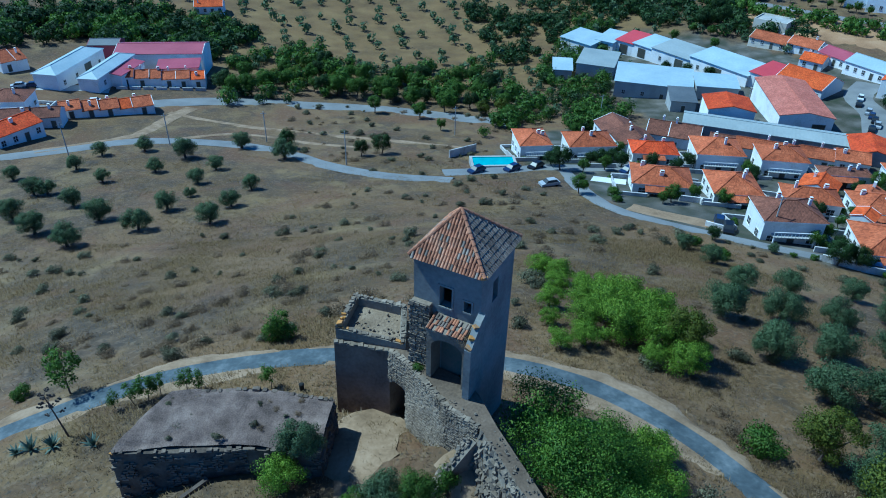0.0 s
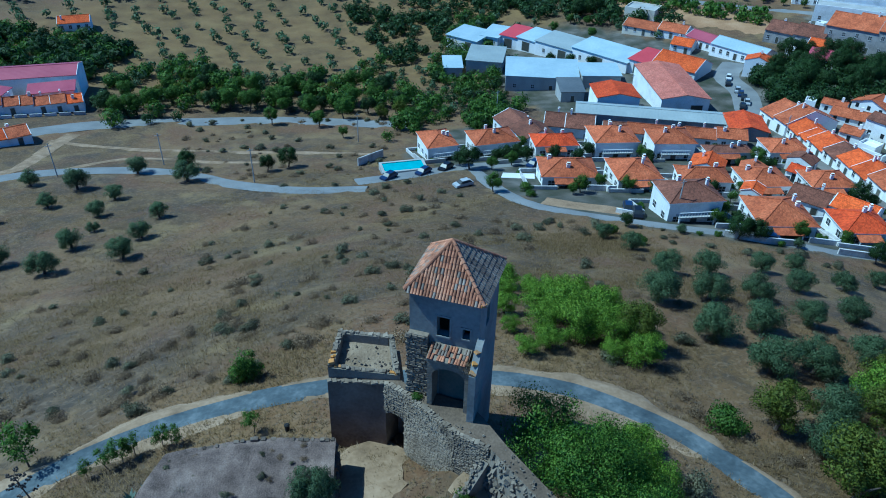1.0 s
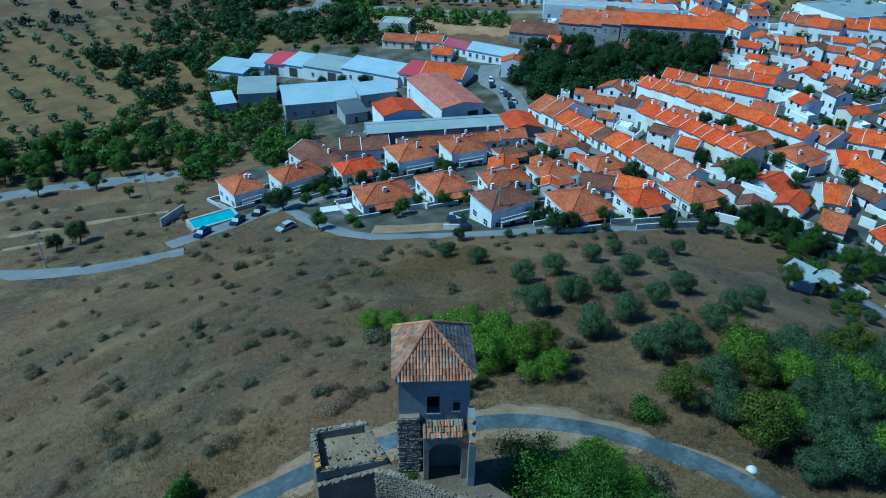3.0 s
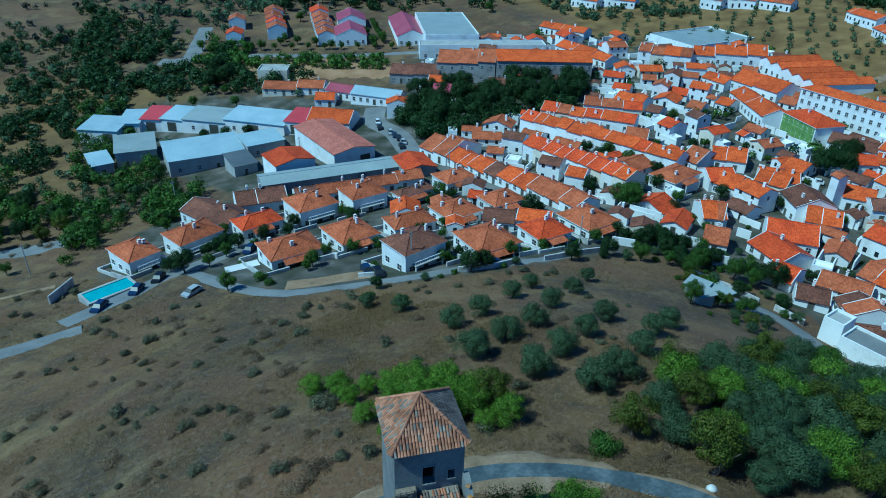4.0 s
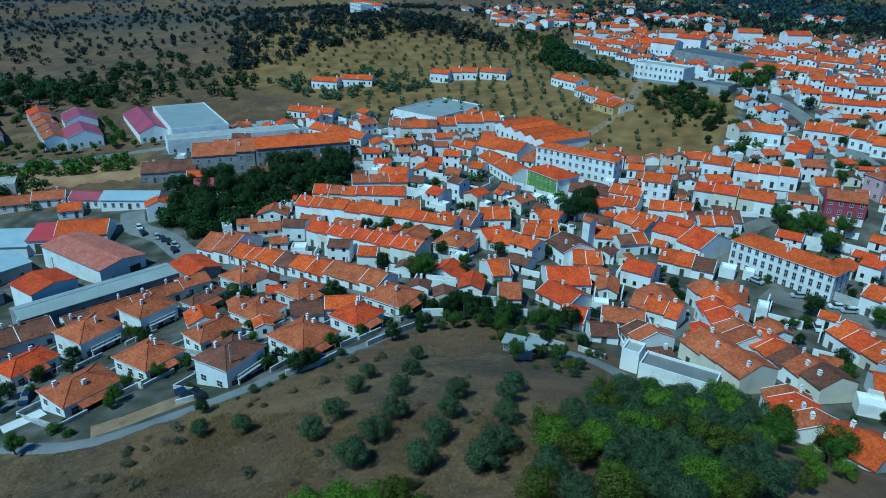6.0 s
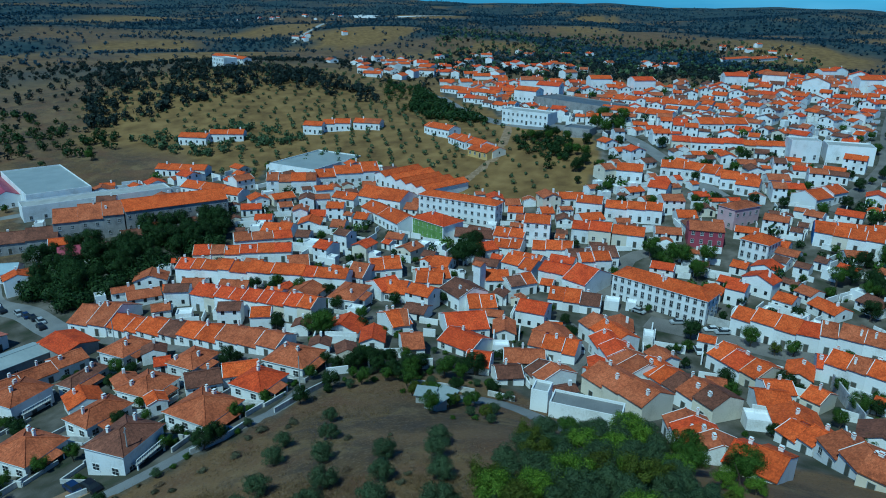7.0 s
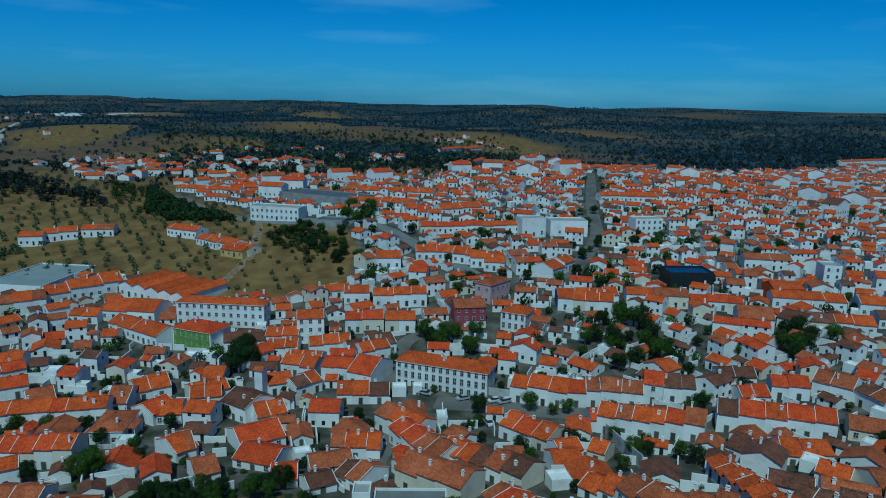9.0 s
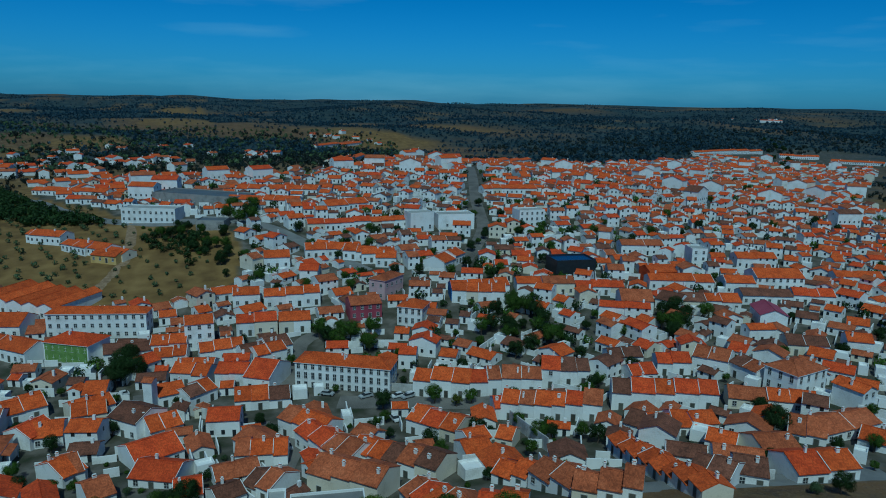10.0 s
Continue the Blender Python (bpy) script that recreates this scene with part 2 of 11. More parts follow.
def land_material():
    """Ground whose cover is chosen by the land-use fields written on the sheet."""
    m = material("land", [(0.06, 0.036, 0.013), (0.112, 0.068, 0.025), (0.172, 0.109, 0.042)], 0.075, 3.2, bump=0.8, depth=0.1)
    n, l = m.node_tree.nodes, m.node_tree.links
    b = n["Principled BSDF"]
    geo = next(k for k in n if k.type == "NEW_GEOMETRY")
    cur = b.inputs["Base Color"].links[0].from_socket

    def layer(attr, colours, scale, detail):
        nonlocal cur
        at, tex, ramp, mx = (n.new(k) for k in ("ShaderNodeAttribute", "ShaderNodeTexNoise", "ShaderNodeValToRGB", "ShaderNodeMix"))
        at.attribute_name = attr
        tex.inputs["Scale"].default_value, tex.inputs["Detail"].default_value = scale, detail
        l.new(geo.outputs["Position"], tex.inputs["Vector"])
        e = ramp.color_ramp.elements
        while len(e) < len(colours):
            e.new(0.5)
        for i, c in enumerate(colours):
            e[i].position, e[i].color = 0.3 + 0.4 * i / (len(colours) - 1), (*c, 1)
        l.new(tex.outputs["Fac"], ramp.inputs[0])
        mx.data_type = "RGBA"
        l.new(at.outputs["Fac"], mx.inputs[0])
        l.new(cur, mx.inputs[6])
        l.new(ramp.outputs[0], mx.inputs[7])
        cur = mx.outputs[2]

    def patches(scale, lo, hi, colour, amount, detail=6):
        """Wandering stains of one colour."""
        nonlocal cur
        tex, rng, mx = (n.new(k) for k in ("ShaderNodeTexNoise", "ShaderNodeMapRange", "ShaderNodeMix"))
        tex.inputs["Scale"].default_value, tex.inputs["Detail"].default_value, tex.inputs["Distortion"].default_value = scale, detail, 0.6
        l.new(geo.outputs["Position"], tex.inputs["Vector"])
        rng.inputs["From Min"].default_value, rng.inputs["From Max"].default_value, rng.inputs["To Max"].default_value = lo, hi, amount
        l.new(tex.outputs["Fac"], rng.inputs[0])
        mx.data_type = "RGBA"
        l.new(rng.outputs[0], mx.inputs[0])
        l.new(cur, mx.inputs[6])
        mx.inputs[7].default_value = (*colour, 1)
        cur = mx.outputs[2]

    layer("scrub", [(0.046, 0.033, 0.02), (0.085, 0.058, 0.033), (0.136, 0.09, 0.045)], 0.45, 9)
    patches(0.10, 0.5, 0.66, (0.21, 0.145, 0.062), 0.75, 9)
    patches(0.23, 0.52, 0.64, (0.056, 0.042, 0.03), 0.65, 9)
    patches(0.035, 0.5, 0.62, (0.21, 0.125, 0.055), 0.5, 8)
    patches(0.07, 0.5, 0.66, (0.125, 0.062, 0.03), 0.65)
    patches(1.6, 0.5, 0.68, (0.215, 0.155, 0.098), 0.45, 4)
    patches(2.7, 0.56, 0.68, (0.045, 0.04, 0.03), 0.6, 3)
    layer("field", [(0.11, 0.066, 0.021), (0.185, 0.115, 0.037), (0.25, 0.162, 0.056)], 0.11, 12)
    # the blue-green is distance haze put into the woodland ground colour
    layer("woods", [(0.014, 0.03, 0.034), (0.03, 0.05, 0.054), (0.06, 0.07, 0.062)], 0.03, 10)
    layer("town", [(0.03, 0.038, 0.017), (0.06, 0.058, 0.04), (0.105, 0.096, 0.078), (0.165, 0.15, 0.128)], 0.16, 7)
    l.new(cur, b.inputs["Base Color"])
    return m


LAND = land_material()


# ---- building blocks ----
class Shape:
    """Corners, faces, metres across each face, and which of the part's materials each takes."""

    def __init__(self):
        self.v, self.f, self.uv, self.m = [], [], [], []

    def face(self, pts, mat=0, uv=None):
        k = len(self.v)
        pts = [Vector(p) for p in pts]
        self.v += [tuple(p) for p in pts]
        self.f.append(tuple(range(k, k + len(pts))))
        self.m.append(mat)
        if uv is None:
            u = (pts[1] - pts[0]).normalized()
            nrm = u.cross(pts[-1] - pts[0])
            w = nrm.normalized().cross(u) if nrm.length > 1e-9 else Vector((0, 0, 1))
            uv = [((p - pts[0]).dot(u), (p - pts[0]).dot(w)) for p in pts]
        self.uv += uv
        return self

    def box(self, x0, y0, z0, x1, y1, z1, mat=0, taper=0.0):
        a, t = [(x0, y0), (x1, y0), (x1, y1), (x0, y1)], taper
        b = [(x0 + t, y0 + t), (x1 - t, y0 + t), (x1 - t, y1 - t), (x0 + t, y1 - t)]
        for i in range(4):
            j = (i + 1) % 4
            self.face([(*a[i], z0), (*a[j], z0), (*b[j], z1), (*b[i], z1)], mat)
        self.face([(*p, z1) for p in b], mat)
        self.face([(*p, z0) for p in reversed(a)], mat)
        return self

    def slab(self, pts, thick, mat=0, side=None):
        """A plate whose top has these corners."""
        low = [(p[0], p[1], p[2] - thick) for p in pts]
        self.face(pts, mat)
        self.face(list(reversed(low)), mat if side is None else side)
        for i in range(len(pts)):
            j = (i + 1) % len(pts)
            self.face([low[i], low[j], pts[j], pts[i]], mat if side is None else side)
        return self

    def tube(self, a, b, r0, r1, n=7, mat=0):
        a, b = Vector(a), Vector(b)
        d = (b - a).normalized()
        u = d.orthogonal().normalized()
        w = d.cross(u)
        ring = lambda c, r: [c + (u * math.cos(2 * math.pi * i / n) + w * math.sin(2 * math.pi * i / n)) * r for i in range(n)]
        p, q = ring(a, r0), ring(b, r1)
        for i in range(n):
            j = (i + 1) % n
            self.face([p[i], p[j], q[j], q[i]], mat)
        self.face(q, mat)
        return self

    def mesh(self, name, mats, smooth_shade=False):
        me = bpy.data.meshes.new(name)
        me.from_pydata(self.v, [], self.f)
        me.uv_layers.new(name="UVMap").data.foreach_set("uv", [c for p in self.uv for c in p])
        for mat in mats if isinstance(mats, (list, tuple)) else [mats]:
            me.materials.append(mat)
        me.polygons.foreach_set("material_index", self.m)
        if smooth_shade:
            me.polygons.foreach_set("use_smooth", [True] * len(self.f))
        me.update()
        return me


def put(name, mesh, parent=None, m=None, label=""):
    ob = new(name, mesh)
    if parent:
        ob.parent = parent
    if m is not None:
        ob.matrix_basis = m
    return tagged(ob, label) if label else ob


def part(name, shape, mats, parent=None, label="", m=None, smooth_shade=False):
    return put(name, shape.mesh(name, mats, smooth_shade), parent, m, label)


def thing(name, m, label, category, group="", kind=""):
    ob = new(name)
    ob.matrix_basis = m
    ob.empty_display_size = 0.3
    return tagged(ob, label, category, group, kind)


def ground(x, y):
    return float(height(x, y))


def prism(top, base, z1, z0, mat=0, s=None):
    """A body between two outlines of as many corners (anticlockwise), top at z1 and base at z0 (numbers or lists)."""
    s = s or Shape()
    n = len(top)
    z1 = z1 if isinstance(z1, (list, tuple)) else [z1] * n
    z0 = z0 if isinstance(z0, (list, tuple)) else [z0] * n
    for i in range(n):
        j = (i + 1) % n
        s.face([(*base[i], z0[i]), (*base[j], z0[j]), (*top[j], z1[j]), (*top[i], z1[i])], mat)
    s.face([(*p, z) for p, z in zip(top, z1)], mat)
    return s


# ---- houses ----
def window_mesh(w, h, trim, shutters=False):
    s = Shape()
    s.box(-w / 2 - 0.1, -0.05, -0.1, w / 2 + 0.1, 0.02, h + 0.1, 1)
    s.face([(-w / 2, -0.055, 0), (w / 2, -0.055, 0), (w / 2, -0.055, h), (-w / 2, -0.055, h)], 0)
    s.box(-w / 2, -0.075, h * 0.5 - 0.025, w / 2, -0.05, h * 0.5 + 0.025, 2)
    s.box(-0.025, -0.075, 0, 0.025, -0.05, h, 2)
    s.box(-w / 2 - 0.14, -0.14, -0.16, w / 2 + 0.14, 0, -0.1, 1)
    return s.mesh("window", [GLASS, trim, WHITE])


def door_mesh(w, h, leaf, trim):
    s = Shape()
    s.box(-w / 2 - 0.12, -0.05, 0, w / 2 + 0.12, 0.02, h + 0.12, 1)
    s.face([(-w / 2, -0.056, 0.02), (w / 2, -0.056, 0.02), (w / 2, -0.056, h), (-w / 2, -0.056, h)], 0)
    s.box(-0.02, -0.07, 0.02, 0.02, -0.05, h, 0)
    return s.mesh("door", [leaf, trim])


def chimney_mesh(w=0.7, d=0.5, h=1.5):
    s = Shape()
    s.box(-w / 2, -d / 2, -1.2, w / 2, d / 2, h)
    s.box(-w / 2 - 0.07, -d / 2 - 0.07, h, w / 2 + 0.07, d / 2 + 0.07, h + 0.1)
    s.box(-w / 2 + 0.08, -d / 2 + 0.08, h + 0.1, w / 2 - 0.08, d / 2 - 0.08, h + 0.35, 1)
    s.box(-w / 2, -d / 2, h + 0.35, w / 2, d / 2, h + 0.43)
    return s.mesh("chimney", [WHITE, ROOF_MID])


WIN = [window_mesh(0.95, 1.25, TRIM), window_mesh(1.3, 1.2, WHITE), window_mesh(0.9, 1.9, TRIM), window_mesh(0.95, 1.25, BLUETRIM)]
DOORS = [door_mesh(1.1, 2.15, DOOR, TRIM), door_mesh(2.4, 2.4, DOOR, WHITE), door_mesh(3.4, 3.4, DOOR, TRIM)]
CHIM = [chimney_mesh(0.6, 0.45, 0.9), chimney_mesh(0.75, 0.5, 0.7), chimney_mesh(0.45, 0.45, 1.2)]
villas = []
placed = {}  # footprints by 20 m cell: centre, half sizes, turn


def claim(x, y, hw, hd, c, s):
    r = math.hypot(hw, hd) + 2
    for i in range(int((x - r) // 20), int((x + r) // 20) + 1):
        for j in range(int((y - r) // 20), int((y + r) // 20) + 1):
            placed.setdefault((i, j), []).append((x, y, hw, hd, c, s))


def is_free(x, y, r):
    for cx, cy, hw, hd, c, s in placed.get((int(x // 20), int(y // 20)), ()):
        dx, dy = x - cx, y - cy
        if abs(dx * c + dy * s) < hw + r and abs(dy * c - dx * s) < hd + r:
            return False
    return True


def roof_shape(w, d, rise, kind, over=0.35, thick=0.16, axis="x", verge=True):
    s = Shape()
    a, b = w / 2 + over, d / 2 + over
    if kind == "gable" and axis == "y":
        k = rise * over / (w / 2)
        s.slab([(-a, b, -k), (-a, -b, -k), (0, -b, rise), (0, b, rise)], thick)
        s.slab([(a, -b, -k), (a, b, -k), (0, b, rise), (0, -b, rise)], thick)
        s.box(-0.13, -b, rise - 0.05, 0.13, b, rise + 0.09)
    elif kind == "gable":
        k = rise * over / (d / 2)
        a = w / 2 + 0.06
        s.slab([(-a, -b, -k), (a, -b, -k), (a, 0, rise), (-a, 0, rise)], thick)
        s.slab([(a, b, -k), (-a, b, -k), (-a, 0, rise), (a, 0, rise)], thick)
        s.box(-a, -0.13, rise - 0.05, a, 0.13, rise + 0.09)
        for e in (-1, 1) if verge else ():
            x0, x1 = sorted((e * a, e * (a - 0.13)))
            s.slab([(x0, -b + 0.1, -k * 0.9 + 0.06), (x1, -b + 0.1, -k * 0.9 + 0.06), (x1, -0.1, rise + 0.04), (x0, -0.1, rise + 0.04)], 0.1, 1)
            s.slab([(x1, b - 0.1, -k * 0.9 + 0.06), (x0, b - 0.1, -k * 0.9 + 0.06), (x0, 0.1, rise + 0.04), (x1, 0.1, rise + 0.04)], 0.1, 1)
    elif kind == "hip":
        k = rise * over / (min(w, d) / 2)
        m = max(0.0, (w - d) / 2)
        n = max(0.0, (d - w) / 2)
        p, q = (-m, -n, rise), (m, n, rise)
        if w >= d:
            s.face([(-a, -b, -k), (a, -b, -k), q, p]).face([(a, b, -k), (-a, b, -k), p, q])
            s.face([(a, -b, -k), (a, b, -k), q]).face([(-a, b, -k), (-a, -b, -k), p])
        else:
            s.face([(-a, -b, -k), (a, -b, -k), p]).face([(a, b, -k), (-a, b, -k), q])
            s.face([(a, -b, -k), (a, b, -k), q, p]).face([(-a, b, -k), (-a, -b, -k), p, q])
        s.box(-a, -b, -k - thick, a, b, -k - 0.002, 1)
        for c in ((-a, -b), (a, -b), (a, b), (-a, b)):
            e = p if (c[0] < 0 if w >= d else c[1] < 0) else q
            s.tube((*c, -k + 0.03), (e[0], e[1], rise + 0.03), 0.11, 0.11, 5)
        if p != q:
            s.tube((p[0], p[1], rise + 0.03), (q[0], q[1], rise + 0.03), 0.12, 0.12, 5)
    elif kind == "mono":
        s.slab([(-a, -b, 0), (a, -b, 0), (a, b, rise), (-a, b, rise)], thick)
    else:
        s.slab([(-w / 2, -d / 2, 0), (w / 2, -d / 2, 0), (w / 2, d / 2, 0), (-w / 2, d / 2, 0)], 0.2)
    return s


def wall_shape(w, d, low, h, rise, kind, axis="x"):
    s = Shape()
    a, b = w / 2, d / 2
    if kind == "gable" and axis == "x":
        s.face([(-a, -b, low), (a, -b, low), (a, -b, h), (-a, -b, h)]).face([(a, b, low), (-a, b, low), (-a, b, h), (a, b, h)])
        s.face([(a, -b, low), (a, b, low), (a, b, h), (a, 0, h + rise - 0.1), (a, -b, h)])
        s.face([(-a, b, low), (-a, -b, low), (-a, -b, h), (-a, 0, h + rise - 0.1), (-a, b, h)])
    elif kind == "gable":
        s.face([(a, -b, low), (a, b, low), (a, b, h), (a, -b, h)]).face([(-a, b, low), (-a, -b, low), (-a, -b, h), (-a, b, h)])
        s.face([(-a, -b, low), (a, -b, low), (a, -b, h), (0, -b, h + rise - 0.1), (-a, -b, h)])
        s.face([(a, b, low), (-a, b, low), (-a, b, h), (0, b, h + rise - 0.1), (a, b, h)])
    elif kind == "mono":
        s.face([(-a, -b, low), (a, -b, low), (a, -b, h), (-a, -b, h)]).face([(a, b, low), (-a, b, low), (-a, b, h + rise - 0.1), (a, b, h + rise - 0.1)])
        s.face([(a, -b, low), (a, b, low), (a, b, h + rise - 0.1), (a, -b, h)]).face([(-a, b, low), (-a, -b, low), (-a, -b, h), (-a, b, h + rise - 0.1)])
    elif kind == "flat":
        s.box(-a, -b, low, a, b, h - 0.25)
        for x0, y0, x1, y1 in ((-a, -b, a, -b + 0.25), (-a, b - 0.25, a, b), (-a, -b + 0.25, -a + 0.25, b - 0.25), (a - 0.25, -b + 0.25, a, b - 0.25)):
            s.box(x0, y0, h - 0.25, x1, y1, h + 0.45)
    else:
        s.box(-a, -b, low, a, b, h - 0.2)
    return s


def house(x, y, turn, w, d, h, roof="gable", tile=None, wall=None, rise=None, axis="x", sides="fb", wins=None, win=0, door=0, chimneys=1,
          name="house", label="white plastered house with an orange tiled roof", category="house", group="", gap=2.7, top=None, facade=None):
    """One building: front towards -y of its own axes; sides: which walls have windows (f, b, l, r)."""
    tile, wall = tile or ROOF, wall or WHITE
    if rise is None:
        rise = (d if roof == "mono" else min(w, d) if roof == "hip" else (d if axis == "x" else w)) * (0.16 if roof == "mono" else 0.21)
    c, s_ = math.cos(radians(turn)), math.sin(radians(turn))
    corners = [ground(x + c * i * w / 2 - s_ * j * d / 2, y + s_ * i * w / 2 + c * j * d / 2) for i in (-1, 1) for j in (-1, 1)]
    z = ground(x, y) if top is None else top - h
    low = min(corners) - z - 0.4
    t = thing(name, pose(x, y, z, 0, 0, turn), label, category, group)
    claim(x, y, w / 2, d / 2, c, s_)
    part("wall", wall_shape(w, d, low, h, rise, roof, axis), wall, t)
    if roof == "flat":
        part("roof", roof_shape(w - 0.5, d - 0.5, 0, "flat"), [tile], t, m=pose(0, 0, h - 0.03))
    else:
        part("roof", roof_shape(w, d, rise, roof, axis=axis, verge=random.random() < 0.5), [tile, wall], t, m=pose(0, 0, h + 0.02))
    if facade:
        part("facade", Shape().box(-w / 2 - 0.06, -d / 2 + 0.4, 0.6, -w / 2 + 0.02, d / 2 - 0.4, h - 0.3), facade, t, "green glazed tile facade")
    if name == "villa":
        villas.append((x, y, turn, w, d, h, t))
    floors = wins if wins is not None else max(1, int(h // 2.9))
    for side in sides:
        length, off, rot = (w, d / 2, {"f": 0, "b": 180}[side]) if side in "fb" else (d, w / 2, {"r": 90, "l": -90}[side])
        n = int((length - 0.6) // gap)
        for fl in range(floors):
            for i in range(n):
                u = (i + 0.5 - n / 2) * length / max(n, 1)
                at_door = side == "f" and fl == 0 and door is not None and i == n // 2
                mesh = DOORS[door] if at_door else WIN[win]
                base = (0.0 if at_door else 1.0) + fl * h / floors
                if at_door and corners and low < -1.2:
                    base = 0
                put("door" if at_door else "window", mesh, t, pose(0, 0, 0, 0, 0, rot) @ pose(u, -off, base))
    for k in range(chimneys):
        cx, cy = random.uniform(-0.38, 0.38) * w, random.uniform(-0.3, 0.3) * d
        if roof in ("gable", "mono"):
            f = 1 - abs(cy) / (d / 2) if axis == "x" else 1 - abs(cx) / (w / 2)
        else:
            f = min(1.0, 2 * min(w / 2 - abs(cx), d / 2 - abs(cy)) / min(w, d))
        put("chimney", random.choice(CHIM), t, pose(cx, cy, h + f * rise - 0.1))
    return t


TILE_WORD = {}
for _m, _w in ((ROOF, "orange"), (ROOF_RED, "bright red-orange"), (ROOF_MID, "weathered terracotta"), (ROOF_OLD, "old brown")):
    TILE_WORD[_m.name] = _w


def pick(mix):
    """new, red, weathered or old tiles, by the letters of mix."""
    return {"n": ROOF, "r": ROOF_RED, "m": ROOF_MID, "o": ROOF_OLD}[random.choice(mix)]



# ---- the lie of the land ----
HILLS = [
    (5, 15, 28, -1.63),
    (5, 20, 50, 16.62),
    (10, 10, 85, 20.98),
    (60, 60, 35, -0.09),
    (-20, 80, 40, -1.84),
    (90, 20, 35, -4),
    (360, 60, 110, 4.31),
    (450, -150, 150, 15.6),
    (0, 270, 110, -20.39),
    (160, 20, 60, -9.72),
    (120, 180, 60, -2.38),
    (240, 110, 60, -6.03),
    (300, 250, 90, -4.76),
    (250, -100, 90, -4.45),
    (-100, 100, 90, -0.13),
    (430, 290, 70, 11.11),
    (575, 385, 110, 17.16),
    (650, 0, 260, 15.82),
    (1, 27.5, 2.2, 2.4),
    (-4.5, 31.5, 2.6, 1.0),
    (-13, 23.5, 4.5, 2.2),
    (2867, -688, 300, 42),
    (1680, 150, 180, 20),
    (1450, -140, 110, 12),
    (1700, -1030, 250, 24),
    (1390, 480, 150, 16),
    (2250, 700, 300, 20),
    (100, -15, 32, -2.31),
    (130, -35, 40, -2.45),
    (32, 88, 16, -1.79),
    (-26, 90, 16, -1.31),
    (25, 36, 8, -1.57),
    (0, 100, 18, -0.77),
    (55, 95, 18, -0.71),
    (112, 14, 26, 1.46),
    (168, -5, 35, -0.29),
    (80, 100, 20, -0.64),
    (20, 60, 14, -0.47),
    (85, 0, 18, -2.23),
    (92, 30, 16, -1.28),
    (28, 48, 9, -0.82),
    (108, 150, 18, -0.62),
    (60, 40, 16, 1.42),
    (100, 80, 14, 0.15),
]


def smooth(a, b, v):
    v = np.clip((v - a) / (b - a), 0, 1)
    return v * v * (3 - 2 * v)


def height(x, y):
    """The lie of the land: a castle hill, the town's hollow, olive hills and a far rim."""
    x, y = np.asarray(x, float), np.asarray(y, float)
    z = -8.0 + sum(k * np.exp(-((x - a) ** 2 + (y - b) ** 2) / (2 * s * s)) for a, b, s, k in HILLS)
    r = np.hypot(x - 60, y - 40)
    roll = 9 * np.sin(x / 170 + 1.3) * np.sin(y / 150 + 0.4) + 6 * np.sin(x / 83 + y / 190) * np.sin(y / 97 + 2)
    z = z + smooth(620, 1300, r) * (roll + 5 + 6 * np.sin(r / 260))
    return z + smooth(2000, 4700, r) * 62 + smooth(2800, 4700, r) * 6 * np.sin(np.arctan2(y - 40, x - 60) * 23)

TOWN = [(20, 146), (28, 136), (33, 109), (47, 97), (60, 87), (83, 81), (101, 75), (106, 59), (104, 42), (89, 29), (85, 35), (92, 20), (91, 11), (81, -25), (72, -38), (69, -80), (118, -150), (150, -330), (420, -460), (978, -1129), (1187, -1107), (847, -587), (769, -366), (619, -198), (848, -184), (521, -45), (535, 31), (582, 103), (515, 165), (473, 156), (414, 108), (372, 89), (349, 41), (310, 34), (270, 38), (256, 63), (264, 95), (297, 146), (284, 195), (257, 187), (282, 201), (208, 276), (163, 223), (145, 225), (109, 274), (58, 303), (42, 261), (56, 232), (63, 181), (44, 185), (30, 180), (15, 158)]


# ---- the land ----
def fbm(x, y, s, seed=0.0):
    """Smooth wandering values between about -1 and 1."""
    v, k, a = 0, 1.0, 1.0
    for i in range(4):
        p = seed * 7.3 + i * 1.7
        v = v + a * np.sin(x / s * k + p + 1.6 * np.sin(y / s * k * 0.8 + p * 2)) * np.sin(y / s * k * 1.1 - p + 1.3 * np.sin(x / s * k * 0.7 - p))
        k, a = k * 2.13, a * 0.55
    return v / 1.6


def axis_steps(lo, hi, fine, far):
    """Even steps between lo and hi, then ever wider ones out to the far edge."""
    mid = list(np.arange(lo, hi + fine, fine))
    out, step = [], fine
    while (mid[-1] if not out else out[-1]) < hi + far:
        step *= 1.07
        out.append((out[-1] if out else mid[-1]) + step)
    back, step = [], fine
    while (mid[0] if not back else back[-1]) > lo - far:
        step *= 1.07
        back.append((back[-1] if back else mid[0]) - step)
    return np.array(back[::-1] + mid + out)


def inside(x, y, outline):
    """1 within the outline, 0 outside."""
    x, y = np.asarray(x, float), np.asarray(y, float)
    c = np.zeros(x.shape, bool)
    for (x1, y1), (x2, y2) in zip(outline, outline[1:] + outline[:1]):
        if y1 != y2:
            c ^= ((y1 > y) != (y2 > y)) & (x < (x2 - x1) * (y - y1) / (y2 - y1) + x1)
    return c.astype(float)


def in_town(x, y):
    return inside(x, y, TOWN)


PLOTS = [(1800, 1400, 420, 120), (1480, 800, 240, 90), (1360, 560, 200, 110), (1040, 815, 150, 70), (980, 300, 110, 70), (1150, 230, 110, 60), (1370, -270, 190, 110), (1850, 140, 160, 90), (2450, 760, 260, 160), (800, 560, 120, 90), (2900, 200, 300, 110)]


